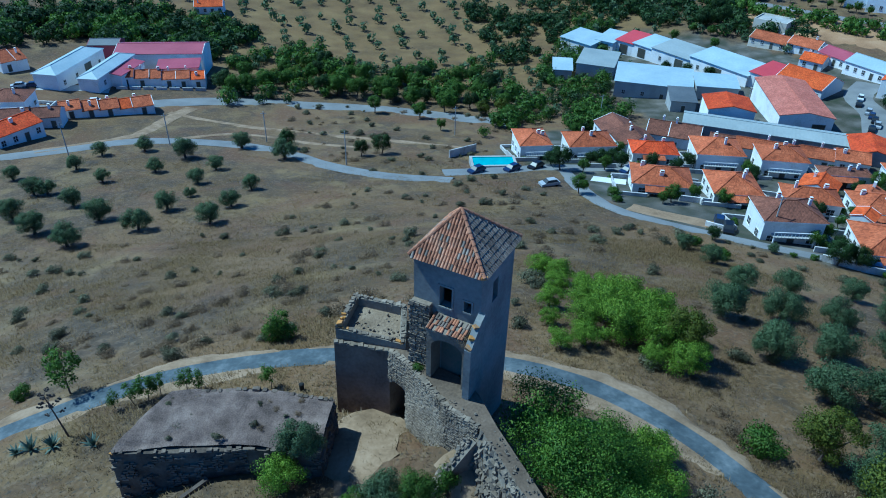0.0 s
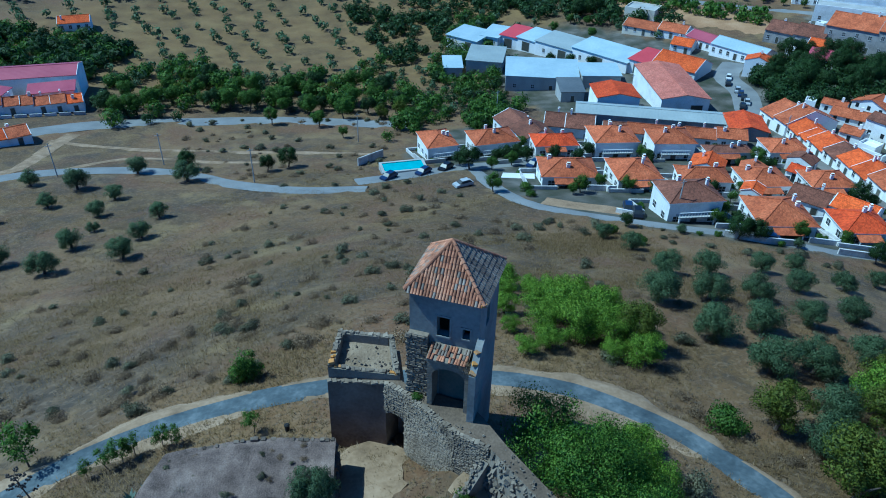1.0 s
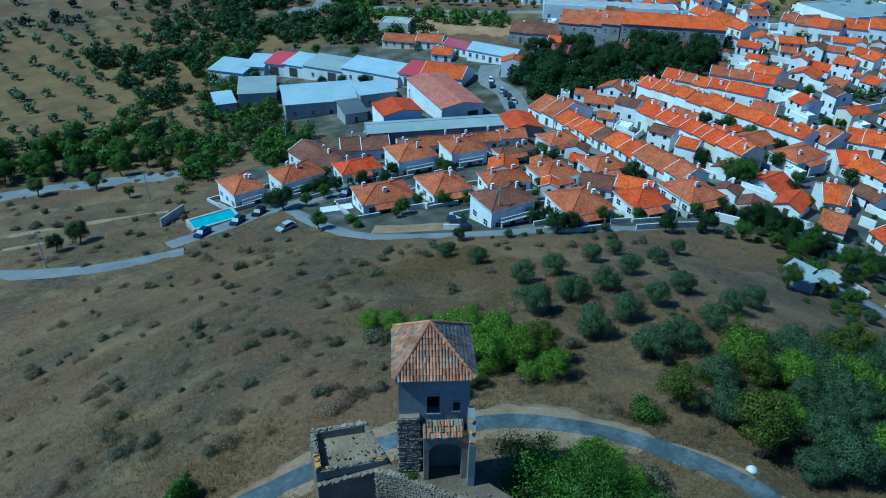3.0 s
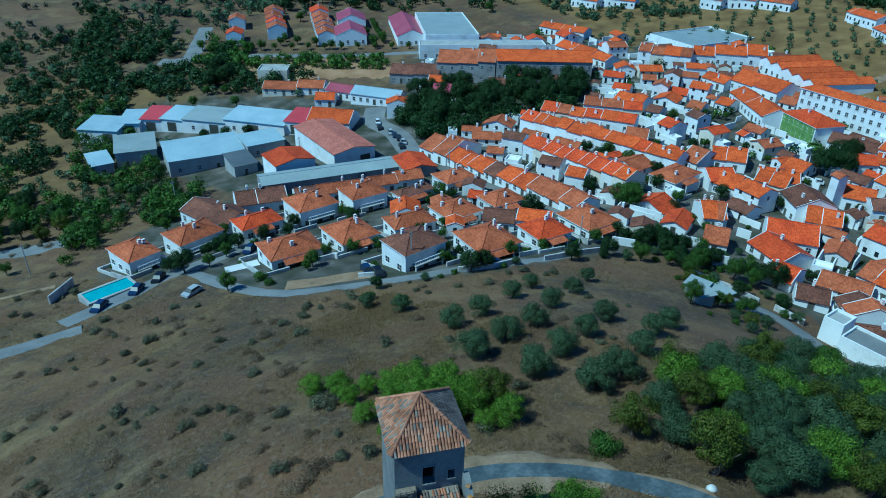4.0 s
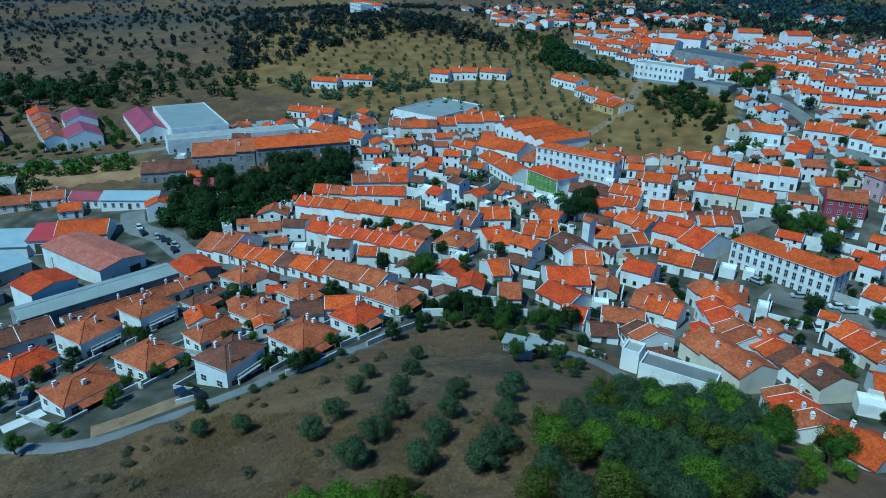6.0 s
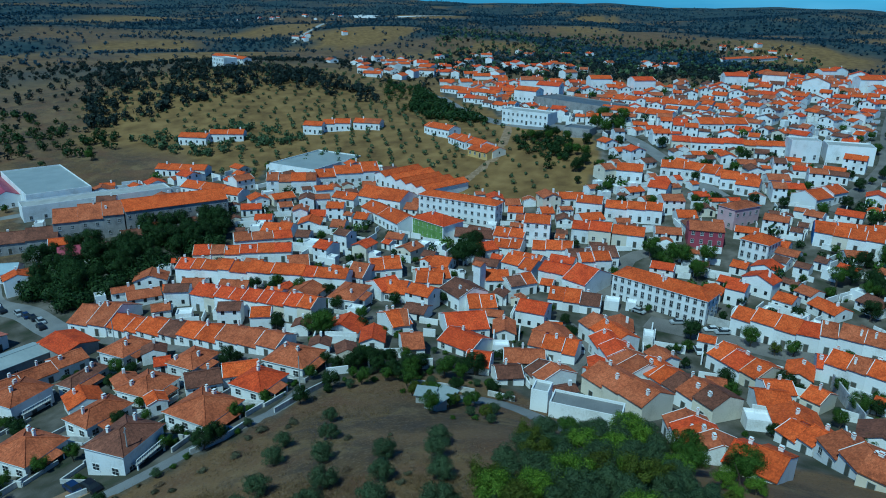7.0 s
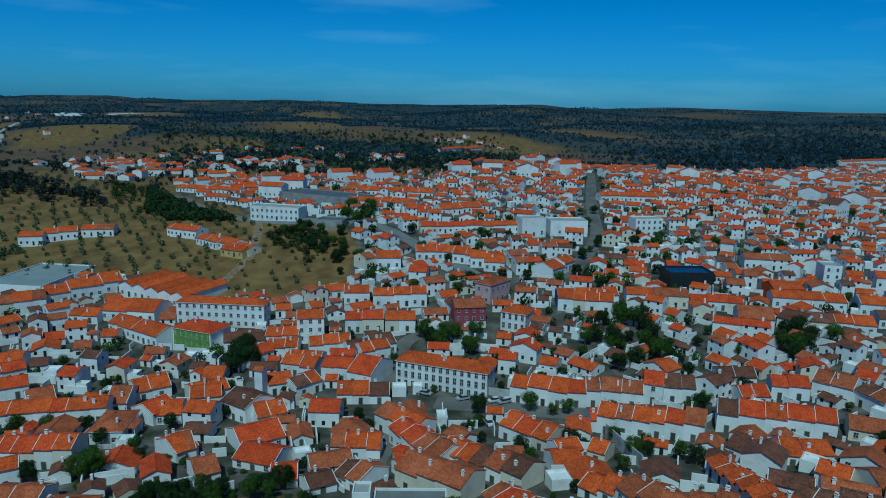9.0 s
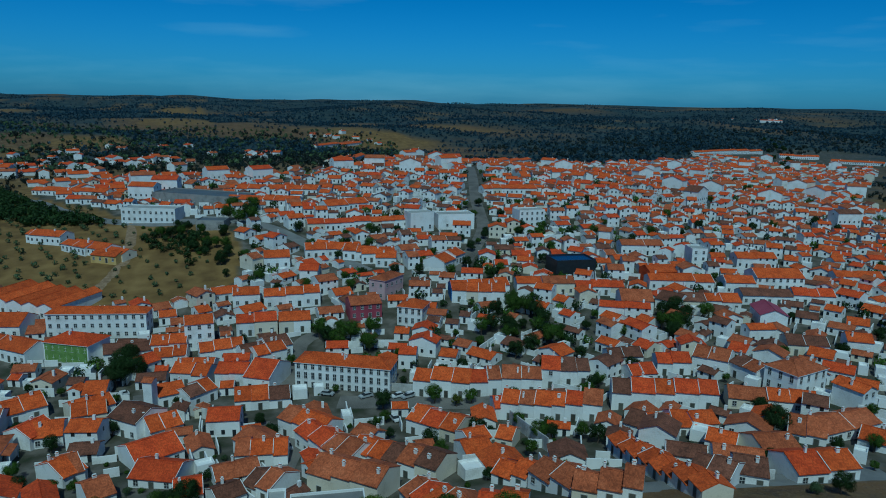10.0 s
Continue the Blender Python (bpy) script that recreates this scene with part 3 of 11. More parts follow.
def open_field(x, y):
    """Ploughed and grazed land beyond the town, where few trees grow."""
    wander = 0.35 * fbm(x, y, 70, 7)
    v = 0.8 * smooth(0.45, 0.75, fbm(x, y, 170, 5) + 0.4 * fbm(x, y, 47, 7)) * smooth(500, 800, np.hypot(x - 60, y - 40))
    for cx, cy, rx, ry in PLOTS:
        v = np.maximum(v, smooth(1.1, 0.85, np.hypot((x - cx) / rx, (y - cy) / ry) + wander))
    return v


def build_land():
    xs, ys = axis_steps(-80, 330, 2.6, 4900), axis_steps(-60, 200, 2.6, 4900)
    X, Y = np.meshgrid(xs, ys)
    Z = height(X, Y)
    near = smooth(700, 300, np.hypot(X - 60, Y - 60))
    wild = 1 - in_town(X, Y)
    Z = Z + near * wild * (0.16 * fbm(X, Y, 5.0, 1) + 0.10 * fbm(X, Y, 2.1, 2))
    nx, ny = len(xs), len(ys)
    me = bpy.data.meshes.new("ground")
    idx = np.arange(nx * ny).reshape(ny, nx)
    quads = np.stack([idx[:-1, :-1], idx[:-1, 1:], idx[1:, 1:], idx[1:, :-1]], -1).reshape(-1, 4)
    me.from_pydata(np.stack([X, Y, Z], -1).reshape(-1, 3).tolist(), [], quads.tolist())
    r = np.hypot(X - 60, Y - 40)
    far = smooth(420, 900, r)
    fields = {
        "scrub": np.clip(0.5 + 0.9 * fbm(X, Y, 16, 3), 0, 1) * (1 - far),
        "field": np.clip(open_field(X, Y) + smooth(30, 60, X - 250) * (1 - far) * smooth(-0.3, 0.2, fbm(X, Y, 130, 5)) + 0.6 * smooth(1, 0.8, np.hypot((X + 10) / 120, (Y - 290) / 75)) + smooth(1, 0.85, np.hypot((X - 345) / 120, (Y - 165) / 95)) + smooth(1, 0.85, np.hypot((X - 300) / 70, (Y - 70) / 45)) + smooth(1, 0.8, np.hypot((X - 445) / 125, (Y - 300) / 110)), 0, 1),
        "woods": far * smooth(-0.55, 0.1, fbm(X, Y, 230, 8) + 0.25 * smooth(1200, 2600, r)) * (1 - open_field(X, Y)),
        "town": in_town(X, Y),
    }
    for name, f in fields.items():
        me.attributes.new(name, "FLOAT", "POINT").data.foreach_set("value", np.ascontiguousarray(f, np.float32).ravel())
    me.polygons.foreach_set("use_smooth", [True] * len(quads))
    me.materials.append(LAND)
    tagged(new("ground", me), "dry grassy hill, town ground and far wooded plain", "ground", kind="structure")


build_land()


def ribbon(name, pts, width, mat, lift, label, category="road", kind="structure", edge=0.0, step=1.5):
    """A strip that lies on the land along a smooth line."""
    p = [Vector((*q, 0)) for q in pts]
    p = [p[0] * 2 - p[1]] + p + [p[-1] * 2 - p[-2]]
    line = []
    for i in range(1, len(p) - 2):
        a, b, c, d = p[i - 1 : i + 3]
        k = max(2, int((c - b).length / step))
        for j in range(k):
            t = j / k
            line.append(0.5 * (2 * b + (c - a) * t + (2 * a - 5 * b + 4 * c - d) * t * t + (3 * b - a - 3 * c + d) * t ** 3))
    line.append(p[-2])
    v, f = [], []
    for i, q in enumerate(line):
        t = (line[min(i + 1, len(line) - 1)] - line[max(i - 1, 0)]).normalized()
        side = Vector((-t.y, t.x, 0))
        w = width / 2 * (1 + edge * float(fbm(q.x, q.y, 3.0, 4)))
        mid = ground(q.x, q.y) + lift
        for k in (-1, -0.5, 0, 0.5, 1):
            o = q + side * w * k
            v.append((o.x, o.y, max(mid, ground(o.x, o.y) + lift) if abs(k) < 1 else ground(o.x, o.y) + lift - 0.12))
        if i:
            b = 5 * i
            f += [(b - 5 + k, b - 4 + k, b + 1 + k, b + k) for k in range(4)]
    me = bpy.data.meshes.new(name)
    me.from_pydata(v, [], f)
    me.polygons.foreach_set("use_smooth", [True] * len(f))
    me.materials.append(mat)
    return tagged(new(name, me), label, category, kind=kind)


# ---- streets and the dense town ----
streets = []  # lines kept clear of houses and plants


def street(pts, width, mat, label):
    streets.append((pts, width))
    ribbon("street", pts, width, mat, 0.13, label, category="street", step=4.0)


def on_street(x, y, r):
    """Whether places lie within r metres of a street."""
    x, y = np.asarray(x, float), np.asarray(y, float)
    hit = np.zeros(x.shape, bool)
    for pts, w in streets:
        for (ax, ay), (bx, by) in zip(pts, pts[1:]):
            k = np.clip(((x - ax) * (bx - ax) + (y - ay) * (by - ay)) / max(1e-6, (bx - ax) ** 2 + (by - ay) ** 2), 0, 1)
            hit |= np.hypot(x - ax - k * (bx - ax), y - ay - k * (by - ay)) < w / 2 + r
    return hit


SPOTS = np.array([(i, j) for i in (-0.46, -0.16, 0.16, 0.46) for j in (-0.44, 0, 0.44)])


def fits(x, y, turn, w, d):
    c, s = math.cos(radians(turn)), math.sin(radians(turn))
    px, py = x + c * SPOTS[:, 0] * w - s * SPOTS[:, 1] * d, y + s * SPOTS[:, 0] * w + c * SPOTS[:, 1] * d
    return is_free(x, y, 0) and all(is_free(a, b, 0.05) for a, b in zip(px, py)) and in_town(px, py).min() > 0.5 and not on_street(px, py, 0.3).any()


class Joined:
    """Plain far houses gathered into one mesh."""

    def __init__(self):
        self.s, self.n = Shape(), 0

    def add(self, x, y, turn, w, d, h, tile, axis, windows, wall=0):
        rise = (d if axis == "x" else w) * 0.19
        m = pose(x, y, ground(x, y), 0, 0, turn)
        for src, mat, lift in ((wall_shape(w, d, -1.5, h, rise, "gable", axis), wall, 0), (roof_shape(w, d, rise, "gable", axis=axis, verge=self.n % 4 == 0), tile, h + 0.02)):
            for f, k in zip(src.f, src.m):
                self.s.face([m @ (Vector(src.v[i]) + Vector((0, 0, lift))) for i in f], wall if k else mat)
        if windows:
            n = max(1, int(w // 2.7))
            for fl in range(2 if h > 5 else 1):
                for i in range(n):
                    u = (i + 0.5 - n / 2) * w / n
                    z = 1.0 + fl * 2.9
                    if fl == 0 and i == self.n % n:
                        z, tall = 0.05, 2.1
                    else:
                        tall = 1.25
                    self.s.face([m @ Vector(p) for p in ((u - 0.45, -d / 2 - 0.03, z), (u + 0.45, -d / 2 - 0.03, z), (u + 0.45, -d / 2 - 0.03, z + tall), (u - 0.45, -d / 2 - 0.03, z + tall))], 5)
            if self.n % 3:
                for e in (-1, 1):
                    x_, z = e * (w / 2 + 0.03), h - 1.7
                    self.s.face([m @ Vector(p) for p in ((x_, -0.4 * e, z), (x_, 0.4 * e, z), (x_, 0.4 * e, z + 1.1), (x_, -0.4 * e, z + 1.1))], 5)
        if self.n % 2:
            c = Shape().box(w * 0.2, -0.35, h, w * 0.2 + 0.7, 0.2, h + rise + 1.1)
            for f in c.f:
                self.s.face([m @ Vector(c.v[i]) for i in f], 0)
        self.n += 1
        claim(x, y, w / 2, d / 2, math.cos(radians(turn)), math.sin(radians(turn)))


    def box(self, x, y, turn, w, d, h, flat):
        """A yard wall, or a flat-roofed room with its low parapet."""
        m = pose(x, y, ground(x, y), 0, 0, turn)
        c = Shape().box(-w / 2, -d / 2, -1.5, w / 2, d / 2, h)
        if flat:
            c.box(-w / 2, -d / 2, h + 0.002, w / 2, -d / 2 + 0.2, h + 0.6).box(-w / 2, d / 2 - 0.2, h + 0.002, w / 2, d / 2, h + 0.6)
            c.box(-w / 2, -d / 2 + 0.2, h + 0.002, -w / 2 + 0.2, d / 2 - 0.2, h + 0.6).box(w / 2 - 0.2, -d / 2 + 0.2, h + 0.002, w / 2, d / 2 - 0.2, h + 0.6)
        for f in c.f:
            self.s.face([m @ Vector(c.v[i]) for i in f], 0)
        claim(x, y, w / 2, d / 2, math.cos(radians(turn)), math.sin(radians(turn)))


joined = Joined()


def terrace(x1, y1, x2, y2, d, h, n, mix="nnrm", wall=None, chim=0.8, win=0, group="terraced houses", **kw):
    """n houses in a row whose front runs from the first place to the second."""
    cuts = [0.0] + [(i + random.uniform(-0.18, 0.18)) / n for i in range(1, n)] + [1.0]
    length, turn = math.hypot(x2 - x1, y2 - y1), math.degrees(math.atan2(y2 - y1, x2 - x1))
    ux, uy = (x2 - x1) / length, (y2 - y1) / length
    for a, b in zip(cuts, cuts[1:]):
        mid, w = (a + b) / 2 * length, (b - a) * length
        dd = d * random.uniform(0.9, 1.1)
        tile = pick(mix)
        hh = h + random.uniform(-0.35, 0.35) if n > 1 else h
        two = "two-storey" if hh > 5 else "low"
        wl_ = wall or (WHITE if random.random() < 0.93 else CREAM)
        hx, hy = x1 + ux * mid - uy * dd / 2, y1 + uy * mid + ux * dd / 2
        if math.hypot(hx + 20, hy - 40) > 330 and wl_ in (WHITE, CREAM) and h < 8:
            joined.add(hx, hy, turn, w - 0.02, dd, hh, 1 + [ROOF, ROOF_RED, ROOF_MID, ROOF_OLD].index(tile), kw.get("axis", "x"), True, 0 if wl_ == WHITE else 6)
            continue
        kw["name"] = "house" if hh > 4.2 else "cottage"
        house(x1 + ux * mid - uy * dd / 2, y1 + uy * mid + ux * dd / 2, turn, w - 0.02, dd, hh, tile=tile, wall=wl_, win=win,
              chimneys=1 if random.random() < chim else 0, label=f"{two} whitewashed terraced house under {TILE_WORD[tile.name]} roof tiles", group=group, **kw)


def fill_town():
    """Rows of small houses between the streets; past the nearer quarters they are joined into one piece."""
    rng = random.Random(21)
    # gardens with trees are kept between the houses
    npr = np.random.default_rng(8)
    ga, gr = npr.uniform(-1.4, 0.9, 9000), np.sqrt(npr.uniform(112 ** 2, 900 ** 2, 9000))
    gx, gy = gr * np.cos(ga), 20 + gr * np.sin(ga)
    ok = (fbm(gx, gy, 19, 12) + 0.4 * npr.normal(size=9000) > 0.36) & (in_town(gx, gy) > 0.5) & ~on_street(gx, gy, 1.0)
    green, dark = [], []
    for x, y, r in zip(gx[ok], gy[ok], gr[ok]):
        s = float(npr.uniform(0.45, 1.0))
        if is_free(x, y, 1.0):
            if r < 190:
                (dark_kind, green_kind, dark_kind, green_bush)[int(npr.integers(4))].grow(float(x), float(y), s * 0.9)
            else:
                (green if npr.random() < 0.4 else dark).append((x, y, s))
                trees.append((x, y, 1.6))
    clumps("garden_trees", green, GREEN, 2.9, 110, "green trees in the gardens between houses", "trees", 4)
    clumps("garden_trees", dark, DARKG, 2.9, 110, "dark trees in the gardens between houses", "trees", 5)
    lanes, far = [], 104.0
    while far < 1150:
        lanes.append(far)
        far += rng.choice((7.2, 8.0, 9.0, 11.5, 13)) * (1 if far < 450 else 1.15 if far < 650 else 1.6)
    for far in lanes:
        a = -1.5 + rng.uniform(0, 0.05)
        while a < 0.95:
            x, y = far * math.cos(a), 20 + far * math.sin(a)
            big = 0.95 if far < 300 else 0.9 if far < 450 else 1.05 if far < 650 else 1.25
            cross = rng.random() < 0.33
            w, d = rng.uniform(5.5, 10.5) * big, rng.uniform(6, 8.8) * big
            h = rng.choice((2.5, 2.6, 2.8, 3.1, 3.3, 5.0, 5.3)) * (1 if far < 300 else 1.05)
            if far > 430 and rng.random() < 0.06:
                w, d, h = 16, 10, 10
            turn = math.degrees(a) - 90 + 22 * math.sin(x / 37) + 18 * math.sin(y / 29 + 1) + rng.uniform(-9, 9) + (rng.choice((90, 40)) if rng.random() < 0.14 else 0)
            if far > 110 and rng.random() < 0.95 and all(math.hypot(x - tx, y - ty) > tr + 2.2 for tx, ty, tr in trees) and fits(x, y, turn, w, d):
                tile = rng.choice("nnnrrmmmoo" if far < 320 else "nnnnrrmmo")
                if far < 150:
                    t_ = {"n": ROOF, "r": ROOF_RED, "m": ROOF_MID, "o": ROOF_OLD}[tile]
                    house(x, y, turn, w - 0.05, d - 0.05, h, tile=t_, wall=WHITE if rng.random() < 0.9 else CREAM, axis="y" if cross else "x", sides="fb" if far < 160 else "f", chimneys=1 if rng.random() < 0.75 else 0,
                          gap=2.8, name="house" if h > 4.2 else "cottage", group="town houses", label=f"whitewashed {'two-storey' if h > 5 else 'single-storey'} town house with {TILE_WORD[t_.name]} tiles")
                else:
                    joined.add(x, y, turn, w - 0.05, d - 0.05, h, 1 + "nrmo".index(tile), "y" if cross else "x", far < 520, 0 if rng.random() < 0.92 else 6)
            a += w / far * rng.choice((1.0, 1.0, 1.0, 1.02, 1.2))
    # limed yard walls and flat white terraces
    for _ in range(3600):
        a, far = rng.uniform(-1.35, 0.9), math.sqrt(rng.uniform(106 ** 2, 420 ** 2))
        x, y = far * math.cos(a), 20 + far * math.sin(a)
        turn = math.degrees(a) - 90 + 22 * math.sin(x / 37) + 18 * math.sin(y / 29 + 1) + rng.choice((0, 90))
        flat = rng.random() < 0.2
        w, d, h = (rng.uniform(2.8, 5.0), rng.uniform(2.5, 4.5), rng.uniform(2.1, 2.7)) if flat else (rng.uniform(3, 8), 0.3, rng.uniform(1.6, 2.6))
        if not (x < 116 and y > 84) and fits(x, y, turn, w, d):
            joined.box(x, y, turn, w, d, h, flat)
    # sheds and annexes in the yards
    for _ in range(6000):
        a, far = rng.uniform(-1.35, 0.9), math.sqrt(rng.uniform(104 ** 2, 430 ** 2))
        x, y = far * math.cos(a), 20 + far * math.sin(a)
        w, d = rng.uniform(3.4, 7), rng.uniform(3.2, 5.5)
        turn = math.degrees(a) - 90 + 22 * math.sin(x / 37) + 18 * math.sin(y / 29 + 1) + rng.choice((0, 0, 90)) + rng.uniform(-8, 8)
        if rng.random() < 0.8 and is_free(x, y, 1.2) and all(math.hypot(x - tx, y - ty) > tr + 2 for tx, ty, tr in trees) and fits(x, y, turn, w + 0.5, d + 0.5):
            joined.add(x, y, turn, w, d, rng.uniform(2.3, 3.1), 1 + "nrmo".index(rng.choice("nrmmooo")), "x", far < 250, 0 if rng.random() < 0.85 else 6)
    tagged(put("far_houses", joined.s.mesh("far_houses", [WHITE, ROOF, ROOF_RED, ROOF_MID, ROOF_OLD, GLASS, CREAM])), "close-packed whitewashed houses with orange tiled roofs", "houses", kind="stuff")


def garden_wall(x1, y1, x2, y2, h):
    """A limed wall that steps along the ground."""
    t = thing("garden_wall", pose(0, 0, 0), "whitewashed garden wall beside the lane", "wall", "garden walls")
    n = max(1, int(math.hypot(x2 - x1, y2 - y1) / 4))
    d = Vector((x2 - x1, y2 - y1)).normalized()
    o = Vector((-d.y, d.x)) * 0.14
    for i in range(n):
        a, b = Vector((x1, y1)).lerp(Vector((x2, y2)), i / n), Vector((x1, y1)).lerp(Vector((x2, y2)), (i + 1) / n)
        za, zb = ground(*a), ground(*b)
        q = [tuple(a - o), tuple(b - o), tuple(b + o), tuple(a + o)]
        part("panel", prism(q, q, [za + h, zb + h, zb + h, za + h], min(za, zb) - 0.6), LIMED, t)


def yards():
    """Low limed walls, a balcony or veranda and shrubs round each villa."""
    rng = random.Random(31)
    for x, y, turn, w, d, h, t in list(villas):
        m = pose(x, y, 0, 0, 0, turn)
        a, b = w / 2 + rng.uniform(2.2, 3.6), d / 2 + rng.uniform(2.2, 3.6)
        ring = [Vector((-a, -b, 0)), Vector((a, -b, 0)), Vector((a, b, 0)), Vector((-a, b, 0))]
        for i in range(4):
            p, q = m @ ring[i], m @ ring[(i + 1) % 4]
            k = max(1, int((q - p).length / 5))
            for j in range(k):
                if i == 0 and j == k // 2:
                    continue
                u, v = p.lerp(q, j / k), p.lerp(q, (j + 1) / k)
                if all(is_free(o.x, o.y, 0.3) for o in (u, v, (u + v) / 2)) and not on_street([u.x, v.x], [u.y, v.y], 0.2).any():
                    garden_wall(u.x, u.y, v.x, v.y, rng.choice((0.8, 1.0, 1.2)))
        for _ in range(5):
            o = m @ Vector((rng.uniform(-a, a) * 0.95, rng.choice((-1, 1)) * (d / 2 + 1.2), 0))
            rng.choice((green_bush, green_bush, green_kind)).grow(o.x, o.y, rng.uniform(0.3, 0.6))
        if h > 4.2:
            bal = Shape().box(-w * 0.35, -d / 2 - 1.3, h / 2 - 0.1, w * 0.35, -d / 2 - 0.003, h / 2 + 0.06)
            balcony = part("balcony", bal, CONCRETE, t)
            rail = Shape()
            k = 12
            for i in range(k + 1):
                rx = -w * 0.35 + 0.04 + i * (w * 0.7 - 0.08) / k
                rail.box(rx - 0.04, -d / 2 - 1.27, h / 2 + 0.06, rx + 0.04, -d / 2 - 1.2, h / 2 + 0.95)
            rail.box(-w * 0.35, -d / 2 - 1.3, h / 2 + 0.95, w * 0.35, -d / 2 - 1.17, h / 2 + 1.03)
            part("railing", rail, WHITE, balcony)
            for sx in (-1, 1):
                part("post", Shape().box(sx * w * 0.33 - 0.12, -d / 2 - 1.28, -1.5, sx * w * 0.33 + 0.12, -d / 2 - 1.04, h / 2 - 0.1), WHITE, t)
        else:
            part("veranda_roof", Shape().slab([(-w * 0.3, -d / 2 - 2.2, h - 0.75), (w * 0.2, -d / 2 - 2.2, h - 0.75), (w * 0.2, -d / 2 - 0.3, h - 0.35), (-w * 0.3, -d / 2 - 0.3, h - 0.35)], 0.12), ROOF_MID, t)
            for sx in (-w * 0.28, w * 0.18):
                part("post", Shape().box(sx - 0.1, -d / 2 - 2.1, -1.2, sx + 0.1, -d / 2 - 1.9, h - 0.85), WHITE, t)


# ---- cars, poles and small things ----
def paint(name, c):
    return material(name, [tuple(v * 0.85 for v in c), c], 1.0, 3.0, rough=0.3, bump=0, spec=0.5)


NAVY, BLACK, SILVER, WHITEPAINT = paint("navy_paint", (0.02, 0.035, 0.10)), paint("black_paint", (0.012, 0.012, 0.014)), paint("silver_paint", (0.42, 0.44, 0.46)), paint("white_paint", (0.75, 0.76, 0.77))
RUBBER = material("rubber", [(0.012, 0.012, 0.012), (0.025, 0.025, 0.025)], 2, 10)
METAL = material("galvanised_metal", [(0.28, 0.29, 0.30), (0.42, 0.43, 0.44)], 1.0, 6.0, rough=0.45, metal=0.7)
COLOUR_WORD = {NAVY.name: "dark blue", BLACK.name: "black", SILVER.name: "silver-grey", WHITEPAINT.name: "white"}


def car_body():
    s = Shape()
    side = [(-2.05, 0.35), (-2.0, 0.78), (-1.15, 0.92), (1.55, 0.95), (2.05, 0.85), (2.08, 0.35)]
    for a, b in zip(side, side[1:]):
        s.face([(a[0], -0.85, a[1]), (a[0], 0.85, a[1]), (b[0], 0.85, b[1]), (b[0], -0.85, b[1])])
    s.face([(x, -0.85, z) for x, z in reversed(side)]).face([(x, 0.85, z) for x, z in side])
    s.face([(-2.05, -0.85, 0.35), (2.08, -0.85, 0.35), (2.08, 0.85, 0.35), (-2.05, 0.85, 0.35)])
    s.face([(-0.5, -0.62, 1.44), (1.25, -0.62, 1.42), (1.25, 0.62, 1.42), (-0.5, 0.62, 1.44)])
    return s


def car_glass():
    s = Shape()
    lo, hi = [(-1.15, -0.8, 0.92), (1.75, -0.8, 0.95), (1.75, 0.8, 0.95), (-1.15, 0.8, 0.92)], [(-0.5, -0.62, 1.43), (1.25, -0.62, 1.41), (1.25, 0.62, 1.41), (-0.5, 0.62, 1.43)]
    for i in range(4):
        j = (i + 1) % 4
        s.face([lo[i], lo[j], hi[j], hi[i]])
    return s


WHEEL = Shape().tube((0, -0.1, 0), (0, 0.1, 0), 0.31, 0.31, 12).mesh("wheel", RUBBER)
CAR_GLASS = car_glass().mesh("glazing", GLASS)
CAR_BODY = {}


def car(x, y, turn, col):
    if not is_free(x, y, 0.6):
        return
    if col.name not in CAR_BODY:
        CAR_BODY[col.name] = car_body().mesh("body", col)
    t = thing("car", pose(x, y, ground(x, y) + 0.14, 0, 0, turn), f"parked {COLOUR_WORD[col.name]} hatchback car on the street", "car", "parked cars")
    put("body", CAR_BODY[col.name], t)
    put("glazing", CAR_GLASS, t, m=pose(0, 0, 0.0))
    for wx in (-1.3, 1.3):
        for wy in (-0.78, 0.78):
            put("wheel", WHEEL, t, pose(wx, wy, 0.31))


POLE = Shape().tube((0, 0, -0.5), (0, 0, 8.2), 0.14, 0.09, 8).mesh("shaft", CONCRETE, True)
POLE_ARM = Shape().box(-0.7, -0.05, 7.6, 0.7, 0.05, 7.7).mesh("crossarm", METAL)


def pole(x, y):
    t = thing("utility_pole", pose(x, y, ground(x, y), 0, 0, 20), "tall thin concrete utility pole", "pole", "utility poles")
    put("shaft", POLE, t)
    put("crossarm", POLE_ARM, t)


def pool(x, y, turn):
    z = max(ground(x + i, y + j) for i in (-4, 4) for j in (-4, 4)) + 0.1
    t = thing("swimming_pool", pose(x, y, z, 0, 0, turn), "small turquoise swimming pool with a pale rim", "pool")
    rim = Shape().box(-5.2, -2.6, -3, 5.2, -2.0, 0).box(-5.2, 2.0, -3, 5.2, 2.6, 0).box(-5.2, -2, -3, -4.6, 2, 0).box(4.6, -2, -3, 5.2, 2, 0)
    part("rim", rim, CONCRETE, t)
    part("water", Shape().box(-4.6, -2, -2.9, 4.6, 2, -0.15), POOLW, t)


def tank(x, y):
    t = thing("dome", pose(x, y, ground(x, y)) @ Matrix.Scale(0.48, 4), "small white domed well cover with a ring", "well cover")
    s = Shape()
    for k in range(6):
        a, b = math.pi / 2 * k / 6, math.pi / 2 * (k + 1) / 6
        s.tube((0, 0, 0.25 + 0.75 * math.sin(a)), (0, 0, 0.25 + 0.75 * math.sin(b)), 0.85 * math.cos(a), max(0.02, 0.85 * math.cos(b)), 18)
    part("dome", s, LIMED, t, smooth_shade=True)
    part("ring", Shape().tube((0, 0, -0.3), (0, 0, 0.25), 1.05, 1.0, 20), CONCRETE, t)


